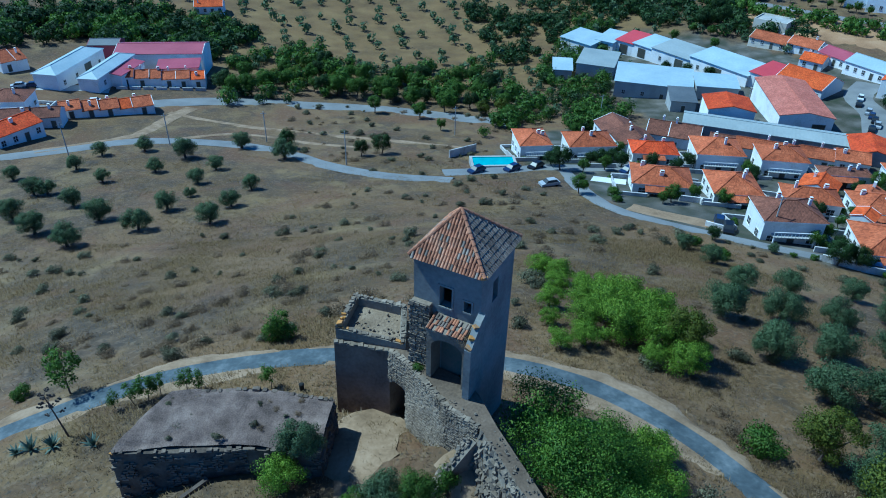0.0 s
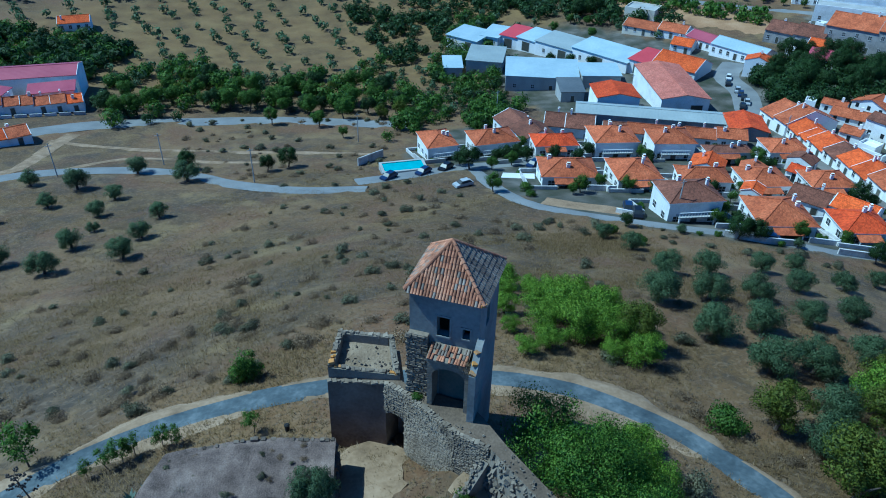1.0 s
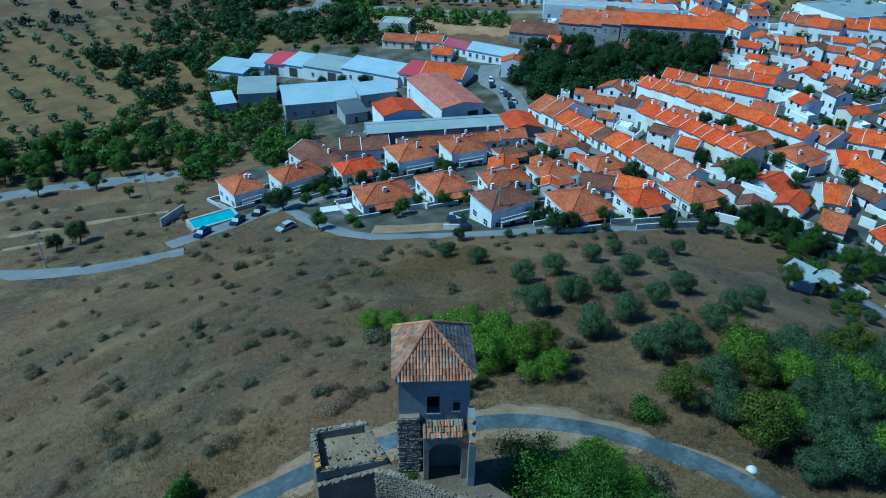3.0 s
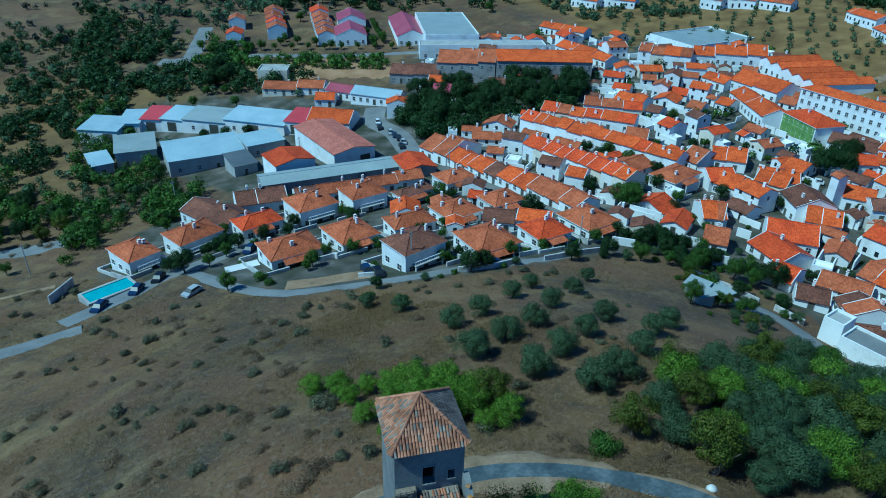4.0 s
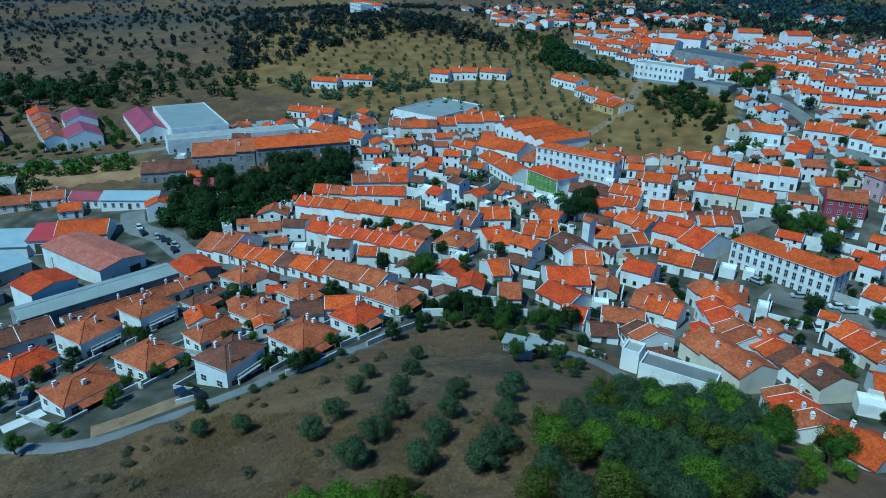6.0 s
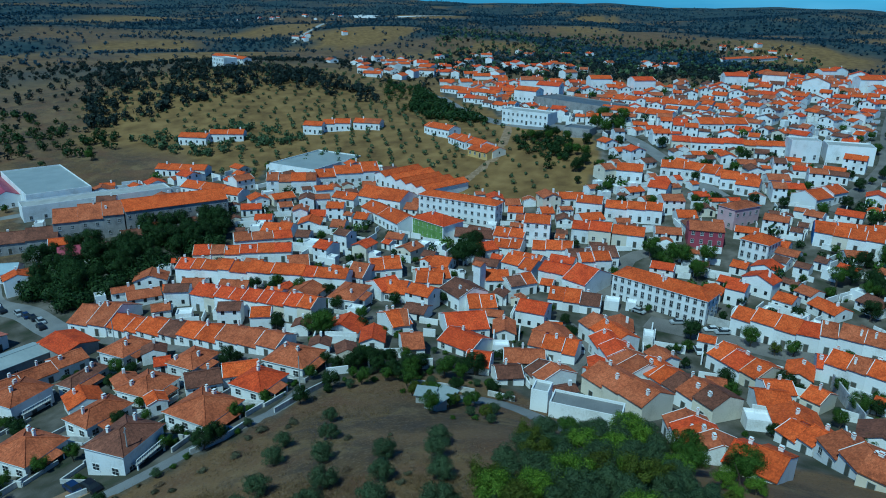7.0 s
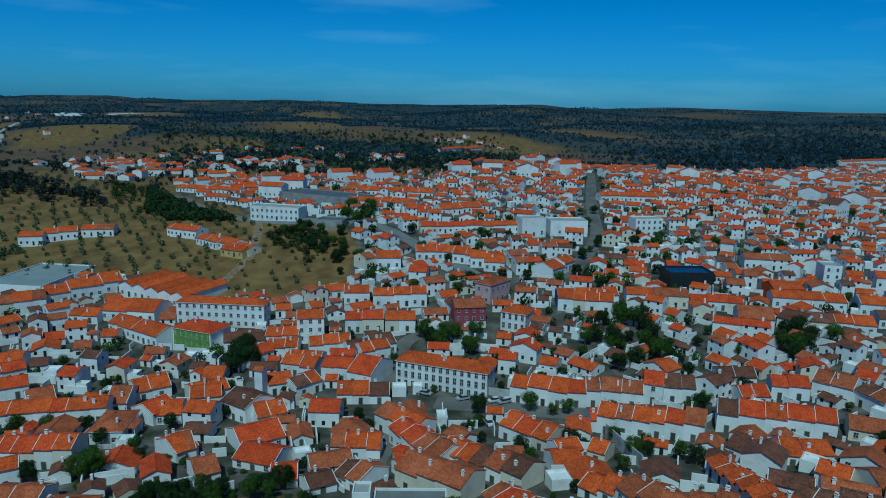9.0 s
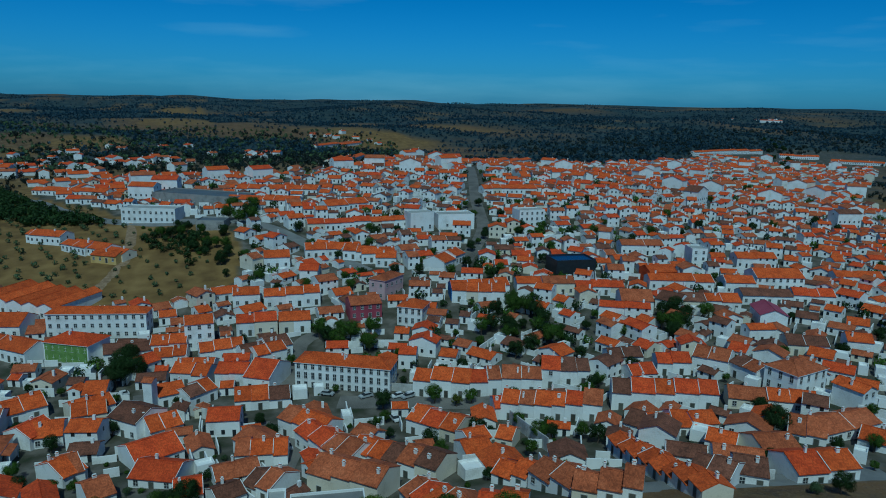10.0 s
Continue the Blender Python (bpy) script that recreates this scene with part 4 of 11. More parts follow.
def litter_bin(x, y):
    t = thing("litter_bin", pose(x, y, ground(x, y)) @ Matrix.Scale(0.62, 4), "small dark litter bin beside the lane", "bin")
    part("body", Shape().tube((0, 0, 0.05), (0, 0, 0.95), 0.26, 0.32, 12), RUBBER, t)
    part("lid", Shape().tube((0, 0, 0.95), (0, 0, 1.08), 0.34, 0.2, 12), RUBBER, t)


AGAVE = material("agave_leaf", [(0.07, 0.10, 0.075), (0.15, 0.19, 0.14)], 1.5, 6.0, rough=0.5)


def agave_mesh():
    rng, s = random.Random(5), Shape()
    for k in range(22):
        a, e, l = 2.4 * k, radians(20 + 55 * rng.random()), rng.uniform(0.7, 1.15)
        d, w = Vector((math.cos(a) * math.cos(e), math.sin(a) * math.cos(e), math.sin(e))), Vector((-math.sin(a), math.cos(a), 0)) * 0.09
        p, q = d * l * 0.45 + Vector((0, 0, 0.05)), d * l
        s.face([-w * 0.6, w * 0.6, p + w, p - w]).face([p - w, p + w, q])
    return s.mesh("leaves", AGAVE)


AGAVE_MESH = agave_mesh()


def agave(x, y, size):
    t = thing("agave", pose(x, y, ground(x, y), 0, 0, 70 * x) @ Matrix.Diagonal((size, size, size, 1)), "blue-green spiky agave plant by the lane", "plant", "agaves")
    put("leaves", AGAVE_MESH, t)


def agave_stalk(x, y, tall):
    """A dried flowering mast with pods on short side arms."""
    t = thing("agave_stalk", pose(x, y, ground(x, y), 0, -9, 0), "tall dry agave flower stalk with dark pods", "plant")
    part("stalk", Shape().tube((0, 0, -0.3), (0, 0, tall), 0.075, 0.03, 7), BARK, t)
    rng = random.Random(4)
    for k in range(12):
        z, a = tall * (0.55 + 0.45 * k / 12), 2.4 * k
        r = 0.75 * (1 - 0.6 * k / 12)
        tip = Vector((r * math.cos(a), r * math.sin(a), z + 0.22))
        arm = part("arm", Shape().tube((0, 0, z), tip, 0.025, 0.015, 5), BARK, t)
        pods = Shape()
        for _ in range(7):
            c = tip + Vector((rng.uniform(-0.16, 0.16), rng.uniform(-0.16, 0.16), rng.uniform(-0.03, 0.1)))
            pods.box(c.x - 0.05, c.y - 0.05, c.z - 0.04, c.x + 0.05, c.y + 0.05, c.z + 0.09, 0, 0.015)
        part("pods", pods, BARK, arm)


def beam(x, y, turn):
    t = thing("wooden_beam", pose(x, y, ground(x, y) + 0.12, 0, 0, turn), "weathered wooden beam lying on the ground", "beam")
    part("timber", Shape().box(-0.9, -0.12, -0.1, 0.9, 0.12, 0.1), BARK, t)


# ---- plants ----
def soften(me, normals):
    """Lets leaves take the light by the form of the crown that they belong to."""
    normals = normals / (np.linalg.norm(normals, axis=1)[:, None] + 1e-9)
    me.polygons.foreach_set("use_smooth", [True] * len(me.polygons))
    me.normals_split_custom_set_from_vertices(normals.tolist())


def crown_mesh(name, mat, lobes, radius, tall, leaves, leaf, seed, gap=0.35, low=0.0):
    """A crown of small leaf sprays on the outside of many lobes, with gaps between them."""
    rng = np.random.default_rng(seed)
    centres, sizes = [], []
    for i in range(lobes):
        a, e = rng.uniform(0, 2 * np.pi), rng.uniform(-0.75, 1.0)
        k = rng.uniform(0.25, 0.78) if i else 0.1
        centres.append((k * radius * np.cos(a) * np.sqrt(max(0.1, 1 - e * e * 0.7)), k * radius * np.sin(a) * np.sqrt(max(0.1, 1 - e * e * 0.7)), tall * (0.5 + 0.36 * e)))
        sizes.append(radius * rng.uniform(0.26, 0.5) * (1 if lobes < 20 else 0.72))
    which = rng.integers(0, lobes, leaves)
    d = rng.normal(size=(leaves, 3))
    d /= np.linalg.norm(d, axis=1)[:, None]
    r = np.array(sizes)[which] * (1 - gap * rng.random(leaves) ** 2 + 0.18 * rng.random(leaves) ** 6)
    c = np.array(centres)[which] + d * r[:, None] * np.array([1, 1, min(1.0, tall / radius / 1.7)])
    c[:, 2] = np.maximum(c[:, 2], low + 0.05 * rng.random(leaves))
    n = d + 0.7 * rng.normal(size=(leaves, 3))
    n /= np.linalg.norm(n, axis=1)[:, None]
    u = np.cross(n, rng.normal(size=(leaves, 3)))
    u /= np.linalg.norm(u, axis=1)[:, None]
    w = np.cross(n, u)
    s = leaf * rng.uniform(0.6, 1.4, leaves)[:, None]
    q = np.stack([c - u * s, c - w * s * 0.5 + n * s * 0.12, c + u * s, c + w * s * 0.5 + n * s * 0.12], 1).reshape(-1, 3)
    me = bpy.data.meshes.new(name)
    me.from_pydata(q.tolist(), [], np.arange(4 * leaves).reshape(-1, 4).tolist())
    out = c - np.array([0, 0, tall * 0.35])
    out /= np.linalg.norm(out, axis=1)[:, None] + 1e-9
    soften(me, np.repeat(0.75 * d + 0.6 * out + 0.3 * n, 4, 0))
    me.materials.append(mat)
    return me


def trunk_mesh(tall, r, limbs, spread, seed):
    rng = random.Random(seed)
    s = Shape()
    fork = tall * 0.45
    lean = (rng.uniform(-0.12, 0.12) * tall, rng.uniform(-0.12, 0.12) * tall)
    s.tube((0, 0, -0.4), (lean[0], lean[1], fork), r, r * 0.7)
    for i in range(limbs):
        a = 2 * math.pi * (i + rng.random() * 0.6) / limbs
        k = spread * rng.uniform(0.6, 1.0)
        mid = (lean[0] + k * 0.5 * math.cos(a), lean[1] + k * 0.5 * math.sin(a), fork + tall * 0.25)
        s.tube((lean[0], lean[1], fork - 0.05), mid, r * 0.55, r * 0.35, 5)
        s.tube(mid, (lean[0] + k * math.cos(a + 0.3), lean[1] + k * math.sin(a + 0.3), tall * rng.uniform(0.85, 1.0)), r * 0.35, r * 0.12, 5)
    return s.mesh("trunk", BARK, True)


trees = []


class Kind:
    def __init__(self, name, label, mat, radius, tall, base, leaves, leaf, lobes=11, variants=3, trunk=0.22, gap=0.4, low=0.0):
        self.name, self.label, self.base = name, label, base
        self.crowns = [crown_mesh("crown", mat, lobes, radius, tall, leaves, leaf, 11 * i + len(name), gap, low) for i in range(variants)]
        self.trunks = [trunk_mesh(base + tall * 0.6, trunk, 4, radius * 0.6, i) for i in range(variants)]
        self.k = 0

    def grow(self, x, y, size=1.0, z=None, label="", squash=1.0):
        if not is_free(x, y, 0.5) or ("bush" in self.name and on_street(x, y, 0.8 * size)):
            return None
        trees.append((x, y, 1.6 * size))
        self.k += 1
        i = self.k % len(self.crowns)
        t = thing(self.name, pose(x, y, ground(x, y) if z is None else z, 0, 0, random.uniform(0, 360)) @ Matrix.Diagonal((size, size, size * squash, 1)), label or self.label, "bush" if "bush" in self.name else "tree", self.name)
        put("trunk", self.trunks[i], t)
        put("crown", self.crowns[i], t, pose(0, 0, self.base))
        return t


olive_kind = Kind("olive_tree", "grey-green rounded olive tree on dry ground", OLIVE, 1.95, 2.75, 0.15, 14000, 0.054, 36, low=-0.15, gap=0.6)
green_kind = Kind("broadleaf_tree", "full green broadleaf tree", GREEN, 2.9, 4.6, 1.3, 16000, 0.078, 40, gap=0.55)
dark_kind = Kind("dark_tree", "dense dark green tree", DARKG, 2.9, 4.8, 1.0, 15000, 0.085, 36, gap=0.5)
bright_kind = Kind("bright_tree", "bright green leafy young tree", BRIGHT, 2.3, 2.8, 0.4, 11000, 0.06, 40, low=-0.3, gap=0.7)
yellow_kind = Kind("yellowing_tree", "yellowing green broadleaf tree", YELLOW, 2.4, 3.8, 0.8, 11000, 0.07, 32, gap=0.6)
scrub_kind = Kind("dry_bush", "dry grey-brown scrub bush", SCRUB, 1.3, 0.7, -0.18, 1900, 0.05, 14, 4, 0.03, 0.9)
walnut_kind = Kind("walnut_tree", "large light green spreading tree by the castle wall", foliage("walnut_leaves", (0.028, 0.075, 0.009), (0.19, 0.295, 0.034)), 3.0, 4.4, 1.2, 16000, 0.062, 60, 3, 0.24, 0.8)
sapling_kind = Kind("sapling", "slender green sapling beside the lane", GREEN, 1.0, 1.9, 0.5, 1500, 0.06, 26, 3, 0.045, 0.95)
sage_kind = Kind("grey_bush", "low grey-green bush in dry grass", foliage("grey_leaves", (0.10, 0.10, 0.06), (0.22, 0.21, 0.125), 0.3), 1.2, 1.0, -0.1, 2400, 0.064, 14, 3, 0.03, 0.8)
green_bush = Kind("green_bush", "low leafy green bush on dry ground", GREEN, 1.2, 1.5, -0.1, 4200, 0.062, 18, 3, 0.07, 0.6)


def clumps(name, pts, mat, size, tris, label, category, seed):
    """Many small trees as one piece of woodland: pts of x, y and a size each."""
    rng = np.random.default_rng(seed)
    pts = np.asarray(pts, float)
    n = len(pts)
    z = height(pts[:, 0], pts[:, 1])
    r = pts[:, 2] * size
    d = rng.normal(size=(n, tris, 3))
    d /= np.linalg.norm(d, axis=2)[:, :, None]
    k = rng.uniform(0.62, 0.95, (n, tris, 1)) * (1 + 0.22 * np.sin(3 * d[:, :, :1] + 5 * d[:, :, 1:2]))
    c = np.stack([pts[:, 0], pts[:, 1], z + r * 0.95], -1)[:, None] + d * k * r[:, None, None] * np.array([1, 1, 0.85])
    u = np.cross(d + 0.5 * rng.normal(size=d.shape), rng.normal(size=d.shape))
    u /= np.linalg.norm(u, axis=2)[:, :, None] + 1e-9
    w = np.cross(d, u)
    s = r[:, None, None] * rng.uniform(0.5, 0.9, (n, tris, 1)) * (3.3 / math.sqrt(tris))
    tri = np.stack([c - u * s, c + u * s - w * s * 0.6, c + w * s], 2)
    turned = (np.cross(tri[:, :, 1] - tri[:, :, 0], tri[:, :, 2] - tri[:, :, 0]) * d).sum(-1) < 0
    tri[turned] = tri[turned][:, ::-1]
    tri = tri.reshape(-1, 3)
    me = bpy.data.meshes.new(name)
    m = len(tri) // 3
    me.vertices.add(len(tri))
    me.vertices.foreach_set("co", tri.astype(np.float32).ravel())
    me.loops.add(3 * m)
    me.loops.foreach_set("vertex_index", np.arange(3 * m, dtype=np.int32))
    me.polygons.add(m)
    me.polygons.foreach_set("loop_start", np.arange(0, 3 * m, 3, dtype=np.int32))
    me.update()
    if tris > 10:
        soften(me, np.repeat((d + 0.25 * rng.normal(size=d.shape)).reshape(-1, 3), 3, 0))
    me.materials.append(mat)
    return tagged(new(name, me), label, category, kind="stuff")


def far_woods():
    rng = np.random.default_rng(5)
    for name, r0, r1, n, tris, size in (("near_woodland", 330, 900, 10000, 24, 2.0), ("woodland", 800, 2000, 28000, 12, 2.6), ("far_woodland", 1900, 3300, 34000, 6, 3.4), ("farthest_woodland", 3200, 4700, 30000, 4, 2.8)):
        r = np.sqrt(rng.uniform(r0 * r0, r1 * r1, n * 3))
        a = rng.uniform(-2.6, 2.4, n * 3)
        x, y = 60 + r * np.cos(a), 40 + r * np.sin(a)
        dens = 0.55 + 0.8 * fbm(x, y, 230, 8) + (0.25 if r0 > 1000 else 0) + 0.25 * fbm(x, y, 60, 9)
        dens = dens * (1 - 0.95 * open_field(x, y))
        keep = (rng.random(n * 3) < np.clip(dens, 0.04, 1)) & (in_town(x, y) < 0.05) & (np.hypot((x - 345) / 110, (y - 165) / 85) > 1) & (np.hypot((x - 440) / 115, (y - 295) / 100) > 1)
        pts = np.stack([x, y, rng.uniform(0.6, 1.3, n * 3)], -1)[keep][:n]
        # farther trees take the leaf colour with haze mixed in
        clumps(name, pts, WOODS if r0 < 800 else HAZED_WOODS, size, tris, "scattered dark cork oak and olive woodland", "woodland", 3)


far_woods()


def orchard(name, cx, cy, rx, ry, turn, gap, size, seed, label="rows of small olive trees on tan soil"):
    rng = np.random.default_rng(seed)
    g = np.mgrid[-60:60, -60:60].reshape(2, -1).T * gap + rng.normal(size=(14400, 2)) * gap * 0.13
    c, s = math.cos(radians(turn)), math.sin(radians(turn))
    x, y = cx + c * g[:, 0] - s * g[:, 1], cy + s * g[:, 0] + c * g[:, 1]
    keep = (np.hypot((x - cx) / rx, (y - cy) / ry) < 1 + 0.15 * fbm(x, y, 20, seed)) & (rng.random(14400) < 0.92)
    pts = np.array([(a, b, rng.uniform(0.7, 1.15)) for a, b in zip(x[keep], y[keep]) if is_free(a, b, 1.5)])
    clumps(name, pts, OLIVE, size, 40, label, "orchard", seed)


def thicket(name, outline, n, mat, lo, hi, tris, label, seed):
    """A stand of trees that grow together within an outline."""
    rng = np.random.default_rng(seed)
    o = np.array(outline)
    p = rng.uniform(o.min(0), o.max(0), (n * 12, 2))
    p = p[(inside(p[:, 0], p[:, 1], outline) > 0) & (fbm(p[:, 0], p[:, 1], 14, seed) + 0.5 * rng.normal(size=len(p)) > -0.35)]
    p = p[~on_street(p[:, 0], p[:, 1], 0.8)]
    pts = [(x, y, rng.uniform(lo, hi)) for x, y in p if is_free(x, y, 1.0)][:n]
    if pts:
        clumps(name, pts, mat, 1.0, tris, label, "trees", seed)


def tufts(n, x0, x1, y0, y1, tall, mat, name, label, seed, cut=-0.1, scale=9):
    """Dry grass in spreading tufts."""
    rng = np.random.default_rng(seed)
    x, y = rng.uniform(x0, x1, n), rng.uniform(y0, y1, n)
    keep = (in_town(x, y) < 0.1) & (fbm(x, y, scale, 6) + 0.4 * rng.normal(size=n) > cut)
    keep &= ~on_street(x, y, -0.2)
    x, y = x[keep], y[keep]
    n, k = len(x), 5
    z = height(x, y)
    a = rng.uniform(0, 2 * np.pi, (n, k))
    up = tall * rng.uniform(0.5, 1.3, (n, k)) * (1 + 0.4 * fbm(x, y, 14, 2))[:, None]
    bx, by = x[:, None] + 0.16 * rng.normal(size=(n, k)), y[:, None] + 0.16 * rng.normal(size=(n, k))
    w, r = tall * 0.13, tall * rng.uniform(0.5, 1.1, (n, k))
    low = z[:, None] - 0.06 + 0 * a
    p = np.stack([np.stack([bx - w * np.sin(a), by + w * np.cos(a), low], -1), np.stack([bx + w * np.sin(a), by - w * np.cos(a), low], -1),
                  np.stack([bx + r * np.cos(a), by + r * np.sin(a), z[:, None] + up], -1)], 2).reshape(-1, 3, 3)
    turned = np.cross(p[:, 1] - p[:, 0], p[:, 2] - p[:, 0])[:, 2] < 0
    p[turned] = p[turned][:, ::-1]
    p = p.reshape(-1, 3)
    me = bpy.data.meshes.new(name)
    m = len(p) // 3
    me.vertices.add(3 * m)
    me.vertices.foreach_set("co", p.astype(np.float32).ravel())
    me.loops.add(3 * m)
    me.loops.foreach_set("vertex_index", np.arange(3 * m, dtype=np.int32))
    me.polygons.add(m)
    me.polygons.foreach_set("loop_start", np.arange(0, 3 * m, 3, dtype=np.int32))
    me.update()
    soften(me, np.repeat(np.array([0, 0, 1.0]) + 0.35 * rng.normal(size=(m, 3)), 3, 0))
    me.materials.append(mat)
    tagged(new(name, me), label, "grass", kind="stuff")


# ---- the town and the plants ----
HILL_LANE = [(-36.0, 34.4), (-32.5, 36.4), (-28.8, 38.4), (-25.1, 40.4), (-19.7, 41.9), (-14.4, 42.5), (-9.4, 42.7), (0.0, 42.0), (6.8, 40.3), (9.5, 39.3), (12.3, 38.1), (14.8, 36.4), (17.4, 34.1), (19.1, 31.9), (20.5, 29.4), (21.6, 27.0), (22.4, 24.4), (22.7, 21.5), (22.6, 18.0)]
street(HILL_LANE, 2.9, ASPHALT, "narrow worn blue-grey asphalt lane round the hill")
ribbon("verge", HILL_LANE, 4.6, SAND, 0.07, "pale sandy verge of the hill lane", edge=0.55, step=0.7)
ribbon("lower_lane", [(-98.0, 143.3), (-86.4, 150.6), (-72.7, 159.3), (-52.0, 159.6), (-36.8, 153.2), (-24.3, 142.0), (-11.0, 133.3), (3.3, 129.1)], 5.0, ROADGREY, 0.10, "grey paved lane below the hill")
ribbon("main_road", [(-108.7, 179.1), (-91.2, 187.5), (-66.4, 199.6), (-38.4, 202.3), (-12.6, 200.7), (20.5, 188.8)], 8.0, ROADGREY, 0.10, "wide grey main road")
street([(582.8, -174.6), (404.2, -114.4), (354.1, -99.3), (321.8, -89.8), (291.0, -73.4), (262.6, -54.5)], 7, PAVING, "grey paved town street between house rows")
street([(178.9, 32.4), (185.8, 24.3), (209.7, 19.1), (216.0, 12.5)], 6, PAVING, "grey paved town street between house rows")
street([(165.5, 12.8), (160.5, -2.7), (150.4, -28.3)], 9, PAVING, "grey paved town street between house rows")
street([(184.0, 67.7), (166.0, 66.1), (147.2, 65.0)], 3.5, PAVING, "grey paved town street between house rows")
street([(146.6, 22.4), (134.4, 28.6), (122.5, 32.2), (111.8, 34.9)], 5, PAVING, "grey paved town street between house rows")
street([(81.6, -22.2), (74.7, -41.6), (73.0, -59.9), (72.4, -83.2)], 7, ROADGREY, "asphalt street along the foot of the hill")
street([(89.3, 58.3), (92.4, 50.1), (92.8, 42.3), (85.5, 31.9), (71.2, 24.7), (56.6, 16.6)], 5, ROADGREY, "asphalt lane along the foot of the hill")
street([(156.0, 35.0), (143.5, 28.0), (133.1, 22.2)], 5, PAVING, "grey paved town street between house rows")
street([(130.2, 166.7), (116.9, 168.4), (125.6, 189.6), (128.5, 205.4), (137.9, 216.9)], 8, ROADGREY, "wide grey street beside the park")
street([(115.4, 154.0), (111.3, 125.6), (107.8, 103.9), (114.0, 97.9)], 6, PAVING, "grey paved town street between house rows")
street([(1.4, 135.7), (8.6, 137.1), (17.8, 139.3), (26.4, 142.1), (37.3, 142.5), (49.1, 148.6)], 5.5, ROADGREY, "grey lane beside the villas")
street([(27.9, 138.7), (29.5, 118.8), (33.5, 108.3), (43.6, 100.3), (54.7, 93.9), (66.1, 89.3), (76.8, 83.7), (88.2, 83.4)], 3.4, ROADGREY, "grey lane below the villas")
street([(270.6, 95.4), (289.1, 89.6), (314.4, 84.5), (344.2, 85.8), (372.0, 87.8)], 5, SAND, "pale track between the fields")
street([(461.3, 153.1), (396.1, 114.4), (365.4, 80.3), (358.4, 41.0), (343.8, 21.7), (302.3, 1.1), (269.6, -16.6)], 7, ROADGREY, "wide road at the edge of town")
street([(505.5, 182.5), (421.8, 131.9), (381.1, 98.6), (363.9, 50.9)], 7, ROADGREY, "wide road at the edge of town")
ribbon("bare_ground", [(122.0, 297.0), (138.7, 285.0), (155.0, 266.0), (171.8, 246.0)], 24, ORANGE_EARTH, 0.08, "bare orange earth of a building site", edge=0.3)
street([(104.1, 334.4), (113.5, 326.7), (123.5, 338.4), (142.8, 365.6)], 8, ROADGREY, "grey estate street")
street([(105.2, 334.2), (136.8, 312.9), (166.4, 280.3), (198.4, 254.3)], 5, ROADGREY, "grey estate street")
ribbon("sand_path", [(-2.4, 33.4), (-4.0, 32.0), (-4.7, 29.9), (-4.8, 28.2), (-4.3, 25.7), (-3.8, 22.5)], 4.4, SAND, 0.07, "trodden sandy path from the doorway", edge=0.5)
ribbon("sand_path", [(1.2, 27.9), (2.2, 26.7), (3.4, 24.8), (4.4, 22.5)], 3.6, SAND, 0.06, "bare sandy ground under the rampart", edge=0.5)
ribbon("track", [(-74.7, 185.2), (-54.0, 177.4), (-31.8, 171.8), (-10.6, 166.7), (6.7, 160.7)], 2.4, SAND, 0.06, "pale earth track on the bank", edge=0.3)
ribbon("track", [(-68.7, 159.8), (-51.7, 168.7), (-30.2, 162.0), (-18.5, 159.0)], 2.0, SAND, 0.06, "pale earth track on the bank", edge=0.3)
ribbon("bare_yard", [(35.7, 112.0), (39.9, 108.8), (45.5, 105.7), (51.0, 102.5)], 5, EARTH, 0.09, "bare earth plot beside a villa", edge=0.2)
ribbon("concrete_terrace", [(33.0, 132.5), (36.0, 131.3), (39.6, 130.2)], 4.2, TERRACE, 0.16, "bare white concrete terrace")
house(22.6, 155.1, 7.2, 7.2, 9.3, 4.6, top=-9.8, roof="hip", tile=ROOF_MID, win=1, sides="fblr", chimneys=2, name="villa", category="house", group="villas", label="white low villa with weathered terracotta hipped tile roof")
house(36.2, 154.6, 5.3, 10.8, 8.2, 4.5, top=-9.8, roof="hip", tile=ROOF_MID, win=1, sides="fblr", chimneys=2, name="villa", category="house", group="villas", label="white low villa with weathered terracotta hipped tile roof")
house(50.7, 150.7, -4.1, 10.2, 6.7, 3.6, top=-9.9, roof="hip", tile=ROOF_RED, win=1, sides="fblr", chimneys=2, name="villa", category="house", group="villas", label="white low villa with red hipped tile roof")
house(45.0, 125.9, -9.6, 11.3, 8.6, 3.3, top=-4.4, roof="hip", tile=ROOF_MID, win=1, sides="fblr", chimneys=2, name="villa", category="house", group="villas", label="white low villa with weathered terracotta hipped tile roof")
house(64.5, 148.4, -5.3, 10.3, 9.4, 5.0, top=-8.2, roof="hip", tile=ROOF_MID, win=1, sides="fblr", chimneys=2, name="villa", category="house", group="villas", label="white low villa with weathered terracotta hipped tile roof")
house(58.5, 123.1, -4.7, 9.0, 9.5, 3.4, top=-4.3, roof="hip", tile=ROOF_MID, win=1, sides="fblr", chimneys=2, name="villa", category="house", group="villas", label="white low villa with weathered terracotta hipped tile roof")
house(77.6, 144.2, -7.9, 9.8, 8.2, 5.0, top=-7.7, roof="hip", tile=ROOF_MID, win=1, sides="fblr", chimneys=2, name="villa", category="house", group="villas", label="white low villa with weathered terracotta hipped tile roof")
house(88.9, 137.4, -6.2, 10.5, 3.9, 3.2, top=-8.6, roof="hip", tile=ROOF_OLD, win=1, sides="fblr", chimneys=2, name="villa", category="house", group="villas", label="white low villa with brown hipped tile roof")
